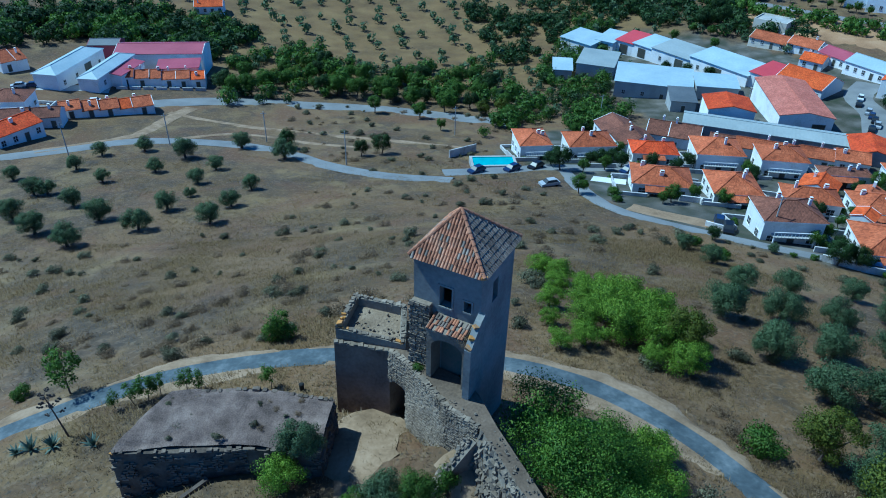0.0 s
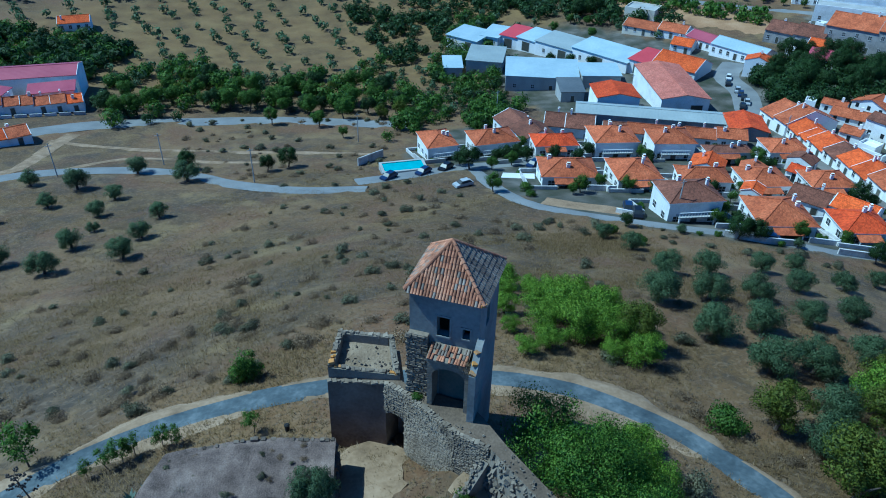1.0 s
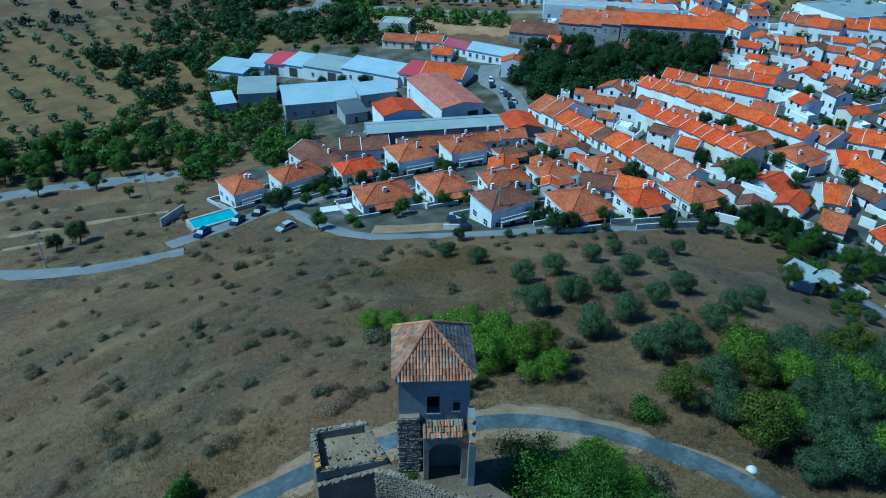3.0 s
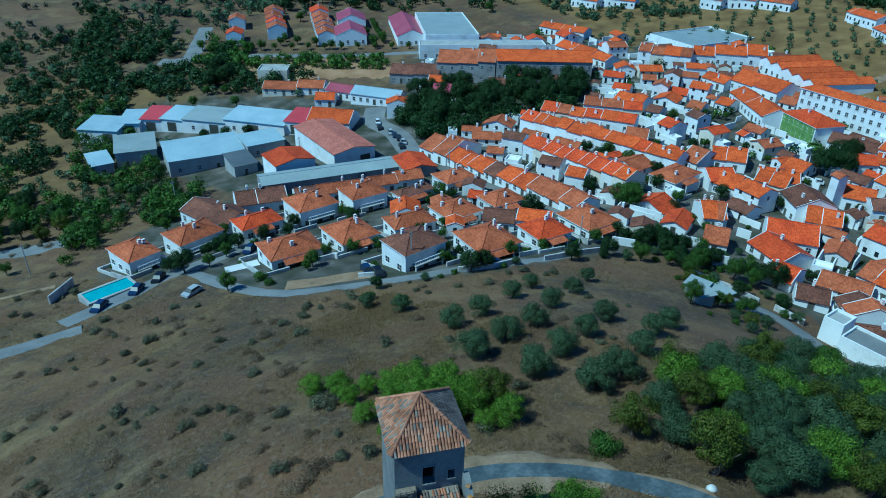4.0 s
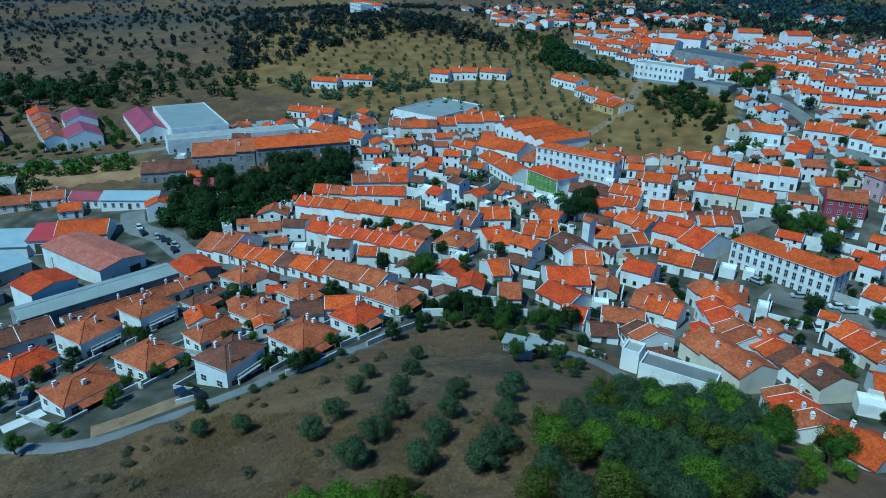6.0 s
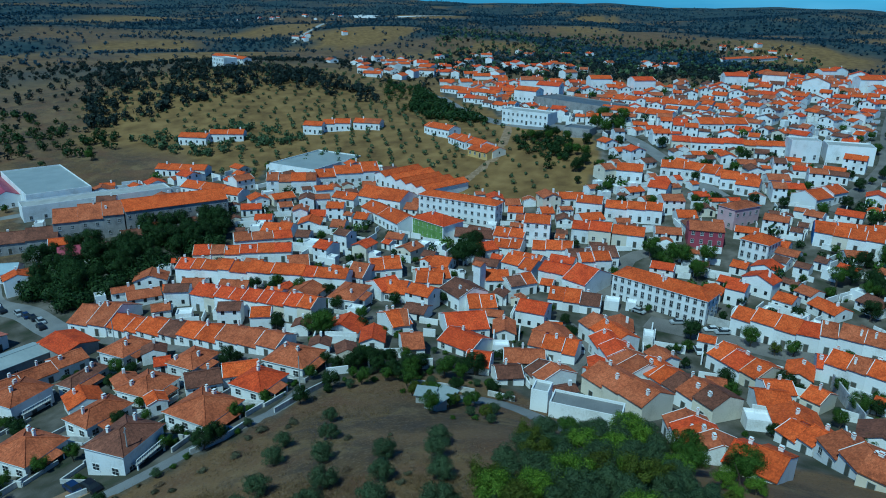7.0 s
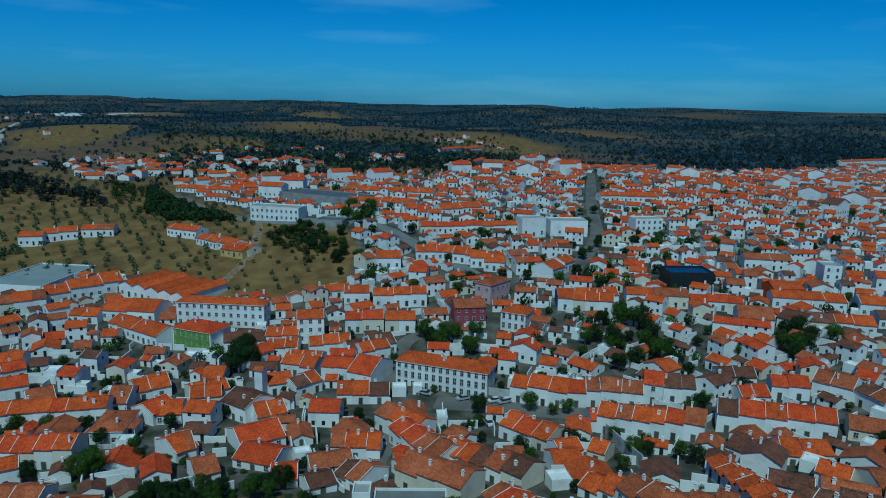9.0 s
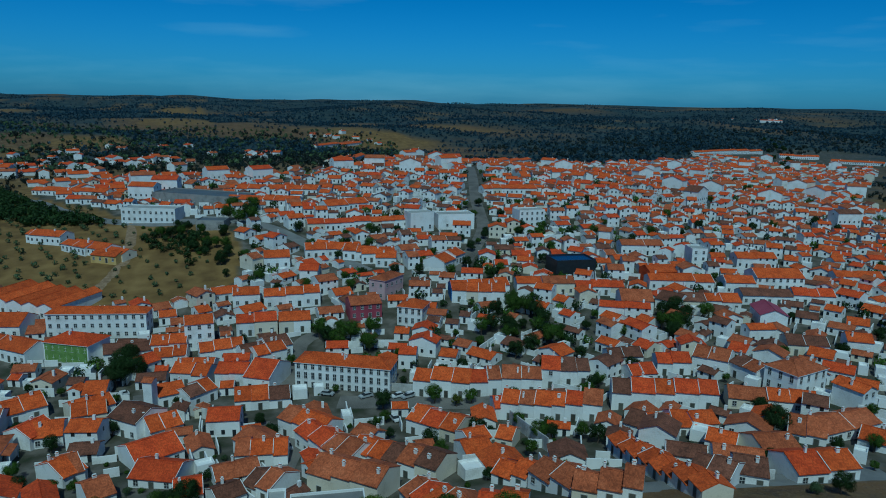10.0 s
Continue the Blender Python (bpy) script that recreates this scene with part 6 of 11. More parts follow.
scrub_kind.grow(-37.9, 74.3, 0.98)
scrub_kind.grow(-20.5, 59.6, 1.14)
scrub_kind.grow(-29.3, 47.8, 0.84)
scrub_kind.grow(-17.2, 72.7, 1.06)
scrub_kind.grow(-7.5, 64.4, 0.63)
scrub_kind.grow(-22.7, 50.9, 0.67)
scrub_kind.grow(-22.0, 57.3, 1.02)
scrub_kind.grow(-5.7, 66.6, 0.73)
scrub_kind.grow(3.3, 49.9, 1.38)
scrub_kind.grow(-2.1, 70.9, 0.65)
scrub_kind.grow(11.4, 109.8, 1.20)
scrub_kind.grow(18.7, 108.0, 0.69)
scrub_kind.grow(-7.2, 55.2, 1.27)
scrub_kind.grow(0.7, 49.0, 1.40)
scrub_kind.grow(-8.2, 50.9, 1.39)
scrub_kind.grow(-16.4, 61.7, 1.12)
scrub_kind.grow(-17.3, 77.3, 1.39)
scrub_kind.grow(14.2, 82.9, 1.31)
scrub_kind.grow(-8.4, 95.6, 1.25)
scrub_kind.grow(-20.2, 109.6, 1.43)
scrub_kind.grow(19.7, 86.1, 0.86)
scrub_kind.grow(14.7, 78.1, 0.75)
scrub_kind.grow(-4.8, 50.0, 0.61)
scrub_kind.grow(-24.3, 96.7, 0.98)
scrub_kind.grow(25.1, 104.4, 0.66)
scrub_kind.grow(1.6, 93.7, 0.90)
scrub_kind.grow(25.1, 91.0, 0.99)
scrub_kind.grow(-10.5, 100.7, 1.15)
scrub_kind.grow(2.4, 52.7, 0.77)
scrub_kind.grow(-15.9, 59.3, 1.17)
scrub_kind.grow(22.9, 100.1, 1.09)
scrub_kind.grow(6.4, 55.8, 0.72)
scrub_kind.grow(-9.9, 54.4, 0.62)
scrub_kind.grow(4.1, 104.6, 1.06)
scrub_kind.grow(22.1, 80.5, 1.35)
scrub_kind.grow(-12.9, 98.3, 0.67)
scrub_kind.grow(24.9, 97.4, 1.22)
scrub_kind.grow(-4.9, 114.3, 0.82)
scrub_kind.grow(5.8, 100.8, 0.89)
scrub_kind.grow(6.3, 64.6, 0.76)
scrub_kind.grow(-8.3, 72.6, 1.38)
scrub_kind.grow(-14.9, 77.2, 0.78)
scrub_kind.grow(16.5, 74.4, 0.64)
orchard("far_orchard", -10, 300, 120, 70, 20, 11.0, 2.2, 3)
orchard("olive_field", 345, 165, 95, 70, 25, 8.4, 1.5, 4)
orchard("olive_hill", 445, 300, 115, 100, 10, 10.0, 1.45, 5)
house(218.1, 89.3, -29.2, 10.7, 16.2, 7, top=-4.5, roof="hip", tile=ROOF_RED, wall=WHITE, facade=GREENT, wins=2, sides="l", win=2, gap=2.0, chimneys=2, name="green_palace", category="building", label="two-storey building with green tiled facade and red roof")
house(235.6, 84.8, -12.0, 7.2, 33.3, 9, top=-0.5, roof="hip", tile=ROOF, wins=3, sides="fl", win=0, gap=2.6, chimneys=0, name="long_building", category="building", label="long white three-storey building with orange roof")
terrace(213.6, 56.2, 214.1, 46.8, 9, 9, 1, mix="n")
terrace(232.0, 125.1, 213.7, 103.6, 10, 4.1, 2, mix="n")
terrace(220.2, 39.6, 219.6, 25.6, 8, 5, 2, mix="r")
terrace(218.7, 25.2, 218.0, 14.2, 8, 5, 2, mix="n")
terrace(244.6, 40.2, 244.2, 30.1, 8, 5, 1, mix="n")
terrace(240.5, 28.9, 239.4, 7.8, 8, 5, 3, mix="n")
terrace(209.0, 80.5, 211.0, 66.4, 8, 3.3, 2, mix="o")
terrace(213.7, 66.8, 213.9, 56.5, 8, 3.3, 1, mix="n")
terrace(202.5, 51.4, 203.9, 37.4, 8, 4.1, 3, mix="n")
terrace(193.2, 58.6, 190.4, 47.4, 9, 3.7, 2, mix="n")
terrace(180.6, 38.7, 176.3, 31.4, 14, 4.6, 1, mix="r")
terrace(197.0, 38.0, 202.6, 22.0, 9, 4.1, 2, mix="o")
terrace(131.7, 63.3, 136.6, 53.2, 11, 3.3, 1, mix="r")
terrace(123.9, 63.9, 119.6, 54.5, 9, 2.9, 1, mix="r")
terrace(245.4, 174.7, 253.7, 154.6, 10, 5.8, 4, mix="nm")
terrace(258.9, 156.8, 274.4, 132.1, 12, 5, 3, mix="n")
terrace(243.3, 131.6, 238.0, 110.5, 14, 4.1, 2, mix="n")
terrace(241.1, 141.9, 239.5, 131.4, 8, 3.3, 2, mix="n")
terrace(196.8, 151.7, 197.8, 140.3, 8, 3.3, 2, mix="n")
terrace(164.9, 124.8, 168.3, 118.5, 10, 3.3, 1, mix="m")
terrace(163.4, 104.3, 163.1, 98.4, 12, 3.3, 1, mix="m")
terrace(172.3, 98.9, 177.1, 90.1, 8, 3.3, 2, mix="n")
terrace(153.1, 88.9, 159.4, 84.0, 9, 3.7, 1, mix="r")
terrace(128.2, 77.1, 132.1, 72.9, 9, 3.3, 1, mix="n")
terrace(166.4, 81.6, 171.4, 72.2, 8, 3.7, 2, mix="n")
terrace(326.8, 2.3, 327.2, -30.2, 8, 4.1, 4, mix="r")
terrace(327.2, -30.2, 327.5, -50.2, 8, 4.1, 3, mix="n")
terrace(293.7, 3.8, 285.5, -8.0, 9, 4.1, 2, mix="n")
terrace(284.7, -8.4, 279.3, -21.7, 9, 4.1, 2, mix="n")
terrace(273.3, -21.0, 270.9, -29.8, 9, 4.1, 1, mix="n")
terrace(279.6, 26.4, 279.2, 15.4, 9, 5, 1, mix="n")
terrace(250.6, 47.4, 253.2, 37.2, 8, 3.3, 1, mix="n")
terrace(261.0, -49.0, 274.4, -63.1, 10, 4.1, 2, mix="n")
terrace(232.8, -50.8, 231.4, -67.7, 9, 4.1, 3, mix="n")
terrace(393.9, -116.9, 394.5, -154.3, 10, 4.1, 6, mix="n")
terrace(396.2, 39.9, 380.5, 1.2, 10, 3.3, 6, mix="n")
terrace(432.6, 34.1, 410.5, -13.5, 10, 3.3, 6, mix="n")
terrace(487.2, 159.9, 460.9, 112.7, 9, 3.3, 6, mix="n")
terrace(361.6, -12.8, 368.2, -37.2, 12, 3.3, 2, mix="n")
terrace(184.8, 46.8, 181.6, 37.9, 8, 5, 2, mix="r", win=3)
house(172.3, 63.5, -22.2, 3.1, 2.5, 9, top=-3.1, tile=ROOF_MID, axis="y", sides="f", chimneys=0, name="chapel", category="building", label="tall narrow white building with small roof")
terrace(266.7, 131.7, 263.1, 125.5, 24, 5, 1, mix="n", axis="y", chim=0, sides="f")
terrace(263.1, 125.5, 259.3, 119.4, 24, 5, 1, mix="n", axis="y", chim=0, sides="f")
terrace(259.3, 119.4, 255.4, 113.5, 24, 5, 1, mix="n", axis="y", chim=0, sides="f")
terrace(255.4, 113.5, 251.9, 107.7, 24, 5, 1, mix="n", axis="y", chim=0, sides="f")
terrace(251.9, 107.7, 248.3, 102.1, 24, 5, 1, mix="n", axis="y", chim=0, sides="f")
house(245.6, -19.6, -46.3, 13.6, 7.5, 8, top=3.6, roof="hip", tile=ROOF_MID, wall=PINK, sides="fl", name="pink_building", category="building", label="pink plastered building in the town centre")
terrace(222.3, -0.8, 222.7, -12.7, 9, 5.8, 1, mix="m", wall=SHEET_PINK)
terrace(231.0, -42.5, 229.9, -49.4, 9, 5, 1, mix="n", wall=BLUETRIM)
house(217.5, -23.5, -32.7, 9.6, 9.5, 7, top=-0.3, roof="hip", tile=ROOF, sides="fl", gap=2.2, win=2, name="house", label="white two-storey corner house with hipped roof")
house(324.8, -55.0, -84.9, 12.8, 10, 9, roof="flat", tile=CONCRETE, chimneys=0, name="white_hall", category="building", label="tall white modern hall with recessed dark window", sides="f", gap=4, wins=1, win=2)
house(327.7, -74.9, -92.9, 19.6, 12, 7, roof="flat", tile=CONCRETE, chimneys=0, name="white_hall", category="building", label="long white flat-roofed hall", sides="f", gap=9, wins=1)
house(324.5, -116.9, -89.6, 14.8, 10, 9, roof="flat", tile=CONCRETE, chimneys=0, name="apartment_block", category="building", label="white flat-roofed apartment block", sides="f")
house(415.7, 53.0, -125.0, 55.7, 22, 5, roof="flat", tile=SHEET_DARK, chimneys=0, name="market_hall", category="building", label="long dark flat-roofed market hall", wall=GREY, sides="")
house(373.6, 77.7, -109.5, 28.7, 12, 7, roof="flat", tile=CONCRETE, chimneys=0, name="factory", category="building", label="white factory with a row of windows", sides="f")
house(348.8, 47.3, -105.3, 14.1, 12, 4, roof="flat", tile=SHEET_DARK, chimneys=0, name="garage", category="building", label="grey petrol station canopy building", wall=GREY, sides="")
house(291.6, 171.5, -13.3, 38.7, 26.7, 4.5, top=-3.4, roof="flat", tile=SHEET_GREY, chimneys=0, name="warehouse", category="building", label="long pale flat sheet-roofed warehouse", sides="")
terrace(114.5, 69.9, 116.7, 65.1, 8, 2.9, 1, mix="m")
terrace(128.9, 77.7, 130.9, 73.2, 10, 3.3, 1, mix="m")
terrace(159.4, 72.6, 152.7, 65.2, 10, 5, 1, mix="o")
terrace(164.5, 82.0, 166.0, 73.6, 8, 3.7, 2, mix="n")
terrace(153.9, 89.3, 154.3, 82.0, 9, 3.3, 1, mix="n")
terrace(170.6, 98.2, 175.0, 89.4, 8, 3.3, 2, mix="n")
terrace(150.2, 61.9, 153.4, 54.2, 9, 3.3, 2, mix="n")
terrace(189.2, 59.6, 185.2, 49.1, 9, 4.1, 2, mix="n")
terrace(194.3, 33.9, 197.9, 24.3, 8, 5, 2, mix="n")
terrace(172.9, 61.6, 175.3, 54.4, 9, 3.7, 2, mix="n")
terrace(170.8, 53.4, 176.5, 46.0, 8, 3.7, 2, mix="no")
terrace(166.1, 41.5, 165.5, 26.3, 9, 3.3, 3, mix="no")
terrace(203.8, 65.5, 203.1, 55.4, 8, 3.3, 2, mix="n")
terrace(212.1, 67.0, 211.0, 55.6, 8, 4.1, 2, mix="n")
terrace(214.7, 78.3, 211.8, 67.5, 8, 3.3, 2, mix="o")
terrace(138.3, 42.4, 129.6, 37.1, 8, 3.7, 1, mix="m")
terrace(127.8, 42.2, 126.3, 30.6, 8, 3.7, 3, mix="nm")
terrace(111.8, 40.9, 106.0, 35.9, 8, 3.3, 2, mix="mo")
terrace(109.9, 54.1, 110.1, 48.4, 8, 2.9, 1, mix="r")
terrace(137.7, 27.9, 125.8, 23.0, 8, 4.6, 2, mix="r")
terrace(126.1, 23.0, 117.9, 18.0, 9, 4.1, 2, mix="m")
terrace(113.6, -8.0, 114.3, -15.1, 7, 3.3, 1, mix="n")
terrace(120.5, -11.2, 121.9, -17.5, 7, 3.3, 1, mix="n")
terrace(120.4, -17.7, 117.6, -21.1, 7, 3.3, 1, mix="n")
terrace(138.3, -24.9, 137.1, -31.8, 8, 4.1, 2, mix="r")
terrace(136.7, -32.4, 134.4, -44.6, 8, 4.1, 2, mix="o")
terrace(129.6, -54.8, 117.1, -78.9, 9, 5, 5, mix="nnor")
terrace(116.9, -81.6, 111.9, -89.7, 8, 3.3, 1, mix="m")
terrace(111.9, -89.7, 105.7, -99.9, 8, 3.3, 2, mix="n")
terrace(145.8, -91.8, 137.8, -98.5, 9, 4.6, 2, mix="m")
terrace(138.5, -99.3, 128.2, -100.3, 8, 4.1, 2, mix="mo")
terrace(146.0, -79.9, 142.4, -89.2, 8, 4.1, 2, mix="r")
terrace(157.2, -70.3, 154.8, -80.9, 8, 3.7, 2, mix="o")
terrace(143.0, -69.4, 141.8, -77.3, 8, 3.3, 2, mix="r")
terrace(107.6, -52.0, 104.5, -61.7, 9, 3.3, 2, mix="n")
terrace(104.3, -61.9, 103.6, -68.2, 8, 3.3, 1, mix="n")
terrace(112.9, -47.8, 107.8, -51.4, 9, 3.3, 1, mix="o")
terrace(76.9, -39.0, 70.1, -43.2, 8, 3.2, 2, mix="o")
terrace(73.5, -46.7, 70.0, -51.8, 8, 3.2, 1, mix="o")
terrace(70.3, -58.7, 69.4, -65.2, 9, 3.3, 1, mix="r")
terrace(70.9, -66.8, 70.0, -73.7, 9, 3.3, 1, mix="n")
terrace(104.6, -38.9, 65.6, -33.5, 6, 2.9, 8, mix="n")
terrace(83.2, -62.7, 82.6, -71.8, 8, 3.3, 2, mix="m")
terrace(93.1, -78.1, 87.6, -83.9, 10, 3.3, 2, mix="m")
terrace(89.2, -85.5, 91.2, -103.7, 9, 3.3, 2, mix="m")
terrace(147.9, -129.8, 142.3, -141.2, 9, 4.1, 2, mix="o")
terrace(143.5, -149.3, 139.2, -155.9, 8, 5, 1, mix="n")
terrace(223.2, -127.8, 215.7, -154.4, 9, 4.1, 3, mix="n")
terrace(211.4, -156.6, 207.3, -168.3, 9, 5, 1, mix="n")
terrace(211.8, -172.5, 205.9, -192.3, 12, 5.8, 1, mix="n")
terrace(210.5, -213.9, 202.5, -232.6, 9, 4.1, 2, mix="n")
terrace(201.2, -100.9, 196.7, -112.3, 12, 5, 1, mix="m")
terrace(203.2, -117.2, 195.0, -121.8, 10, 4.1, 1, mix="o")
terrace(197.6, -124.9, 194.0, -133.7, 9, 4.1, 1, mix="o")
terrace(195.2, -134.7, 190.8, -147.6, 9, 4.1, 2, mix="n")
terrace(198.1, -154.2, 192.0, -173.5, 9, 4.1, 2, mix="o")
terrace(193.3, -174.8, 186.2, -189.0, 9, 4.1, 3, mix="r")
terrace(229.3, -42.3, 222.2, -62.1, 9, 5, 4, mix="n")
terrace(232.4, -71.2, 229.9, -81.5, 8, 4.1, 1, mix="n")
terrace(224.6, -94.2, 218.6, -112.9, 8, 3.7, 3, mix="r")
terrace(271.1, -143.0, 265.3, -163.1, 9, 5, 2, mix="m")
terrace(242.2, -187.5, 236.2, -205.0, 10, 5, 2, mix="n")
terrace(351.8, 133.2, 341.4, 116.7, 8, 4.1, 1, mix="n")
terrace(332.7, 114.5, 320.8, 102.7, 8, 3.3, 2, mix="n")
terrace(278.1, -15.8, 276.9, -31.0, 9, 4.1, 2, mix="n")
terrace(288.1, 7.9, 286.7, -17.4, 9, 4.1, 3, mix="n")
terrace(227.3, -80.7, 224.5, -93.5, 9, 5, 1, mix="m", wall=CREAM)
terrace(311.9, 99.1, 304.8, 87.9, 8, 3.3, 1, mix="n", wall=OCHRE)
house(123.0, -108.8, -77.3, 13.4, 10.0, 7.0, top=2.8, roof="hip", tile=ROOF_MID, sides="fl", win=2, name="manor", category="building", label="large white two-storey corner building with arched doors")
house(108.3, -113.9, -77.9, 6.0, 8.2, 6.0, top=2.5, axis="y", tile=ROOF, sides="fr", label="white plastered gabled house with tiled roof")
house(252.7, -105.9, -93.9, 18.6, 12.8, 7, top=5.4, roof="flat", tile=SOLAR, wall=GLASS, sides="", chimneys=0, name="glass_building", category="building", label="dark glass building with a roof of blue solar panels")
house(233.1, -138.2, -94.9, 12.8, 9.8, 6, top=3.2, axis="x", tile=ROOF, sides="fr", label="white plastered gabled house with tiled roof", wall=ROOF_RED)
house(177.7, -148.6, -116.2, 9.5, 13.9, 5, top=0.2, axis="y", tile=SHEET_PINK, sides="", chimneys=0, name="maroon_hall", category="building", label="white gabled hall with a maroon sheet roof")
house(250.4, -170.4, -106.2, 7.2, 10.0, 9, top=7.9, roof="flat", tile=CONCRETE, sides="f", chimneys=0, name="white_block", category="building", label="tall white cubic building")
green_kind.grow(190.5, -50.0, 1.02)
dark_kind.grow(213.3, -54.4, 1.04)
green_kind.grow(180.9, -61.0, 1.37)
green_kind.grow(192.3, -61.9, 1.10)
green_kind.grow(210.6, -65.6, 1.37)
dark_kind.grow(199.8, -67.7, 1.14)
dark_kind.grow(185.4, -63.0, 1.13)
green_kind.grow(197.8, -43.1, 1.15)
dark_kind.grow(200.1, -47.6, 1.17)
dark_kind.grow(193.4, -53.1, 1.13)
green_kind.grow(210.7, -60.7, 1.36)
dark_kind.grow(178.7, -53.5, 1.14)
dark_kind.grow(205.9, -67.3, 1.21)
dark_kind.grow(198.7, -53.2, 1.12)
green_kind.grow(218.6, -63.4, 1.23)
dark_kind.grow(176.3, -46.9, 1.10)
green_kind.grow(209.1, -6.5, 1.30)
green_kind.grow(207.5, 1.3, 1.31)
green_kind.grow(200.9, -2.4, 1.04)
green_kind.grow(212.9, 4.1, 1.01)
green_kind.grow(212.5, 11.7, 1.24)
green_kind.grow(203.0, 6.8, 1.38)
green_kind.grow(197.7, -3.0, 1.25)
dark_kind.grow(208.9, 9.6, 1.09)
dark_kind.grow(188.3, -121.0, 1.04)
green_kind.grow(197.0, -124.7, 1.03)
dark_kind.grow(178.5, -112.6, 1.24)
dark_kind.grow(173.2, -104.3, 1.05)
green_kind.grow(176.5, -107.3, 1.27)
dark_kind.grow(183.8, -112.5, 1.02)
dark_kind.grow(193.3, -119.2, 1.29)
green_kind.grow(181.8, -106.0, 1.16)
dark_kind.grow(192.9, -114.4, 1.14)
green_kind.grow(185.5, -126.7, 1.23)
dark_kind.grow(208.3, 72.6, 1.26)
dark_kind.grow(195.5, 69.8, 1.38)
dark_kind.grow(196.0, 74.1, 1.20)
dark_kind.grow(191.8, 74.7, 1.39)
dark_kind.grow(200.7, 73.9, 1.41)
green_kind.grow(379.4, 35.9, 1.41)
dark_kind.grow(360.6, 28.9, 1.52)
green_kind.grow(349.9, 34.3, 1.48)
green_kind.grow(373.1, 38.2, 1.64)
green_kind.grow(350.8, 27.6, 1.51)
green_kind.grow(358.2, 40.1, 1.54)
green_kind.grow(372.3, 26.1, 1.60)
dark_kind.grow(312.3, 50.1, 0.93)
green_bush.grow(323.4, 46.0, 0.89)
green_bush.grow(326.3, 52.5, 0.88)
green_bush.grow(323.4, 62.2, 1.02)
green_kind.grow(314.2, 45.9, 0.99)
dark_kind.grow(335.1, 66.6, 1.04)
green_bush.grow(330.1, 67.0, 1.16)
dark_kind.grow(331.3, 42.3, 1.07)
green_bush.grow(307.1, 53.3, 1.10)
green_kind.grow(337.0, 62.1, 0.99)
green_kind.grow(334.9, 52.4, 1.06)
dark_kind.grow(311.7, 55.9, 1.02)
dark_kind.grow(343.9, 63.6, 1.11)
green_bush.grow(343.3, 67.7, 1.15)
green_bush.grow(357.0, 81.3, 1.17)
green_bush.grow(336.2, 57.1, 1.18)
green_kind.grow(310.9, 41.7, 1.05)
green_bush.grow(348.5, 74.1, 1.14)
green_kind.grow(318.0, 50.3, 0.89)
green_bush.grow(352.2, 77.8, 1.01)
dark_kind.grow(294.5, 43.5, 1.04)
dark_kind.grow(342.3, 59.5, 1.10)
green_bush.grow(329.6, 58.8, 0.97)
green_kind.grow(344.9, 54.7, 1.13)
dark_kind.grow(301.2, 40.7, 0.95)
green_kind.grow(337.0, 71.6, 1.02)
dark_kind.grow(1140.5, -1027.4, 1.34)
dark_kind.grow(796.6, -723.3, 1.46)
dark_kind.grow(806.6, -733.2, 1.45)
dark_kind.grow(869.6, -774.7, 1.67)
dark_kind.grow(757.4, -697.5, 1.56)
dark_kind.grow(1043.2, -920.1, 1.32)
dark_kind.grow(1086.5, -997.1, 1.77)
dark_kind.grow(860.2, -793.6, 1.54)
dark_kind.grow(1124.2, -1027.2, 1.67)
dark_kind.grow(815.6, -750.0, 1.50)
dark_kind.grow(1065.0, -940.7, 1.38)
dark_kind.grow(1267.7, -1108.0, 1.67)
dark_kind.grow(1216.7, -1104.5, 1.40)
dark_kind.grow(1263.9, -1124.1, 1.38)
dark_kind.grow(829.9, -770.0, 1.58)
dark_kind.grow(1177.4, -1055.4, 1.70)
green_kind.grow(154.2, 122.8, 0.86)
dark_kind.grow(158.8, 128.9, 0.73)
green_kind.grow(155.4, 126.3, 0.75)
green_kind.grow(153.0, 114.7, 0.84)
dark_kind.grow(156.0, 115.9, 0.77)
green_kind.grow(156.8, 131.5, 0.74)
dark_kind.grow(157.6, 119.9, 0.82)
green_kind.grow(158.0, 124.4, 0.74)
green_kind.grow(158.5, 134.2, 0.88)
dark_kind.grow(155.2, 118.6, 0.73)
green_kind.grow(158.9, 136.9, 0.79)
green_kind.grow(156.3, 137.0, 0.71)
green_bush.grow(118.2, 94.7, 1.15)
green_kind.grow(121.9, 92.5, 1.37)
green_bush.grow(126.5, 95.0, 1.30)
green_bush.grow(128.9, 97.2, 1.32)
dark_kind.grow(104.4, 73.0, 0.95)
dark_kind.grow(108.5, 54.4, 0.73)
olive_kind.grow(106.8, 78.2, 0.97)
dark_kind.grow(98.1, 65.3, 0.63)
green_bush.grow(105.5, 60.8, 0.87)
green_bush.grow(112.0, 75.2, 1.00)
dark_kind.grow(107.2, 70.6, 0.81)
olive_kind.grow(111.1, 63.7, 0.96)
green_kind.grow(104.4, 53.7, 0.69)
green_kind.grow(101.8, 63.7, 0.83)
olive_kind.grow(100.5, 72.9, 0.67)
dark_kind.grow(104.8, 63.6, 0.70)
olive_kind.grow(111.8, 72.3, 0.70)
green_bush.grow(97.5, 61.2, 0.83)
olive_kind.grow(108.1, 67.9, 0.64)
green_bush.grow(111.6, 78.4, 0.72)
dark_kind.grow(109.3, 51.5, 1.00)
olive_kind.grow(103.0, 80.0, 0.88)
dark_kind.grow(103.1, 76.9, 0.94)
olive_kind.grow(96.9, 58.0, 0.86)
olive_kind.grow(101.1, 68.5, 0.74)
green_kind.grow(109.5, 57.1, 0.65)
green_kind.grow(104.1, 57.2, 0.85)
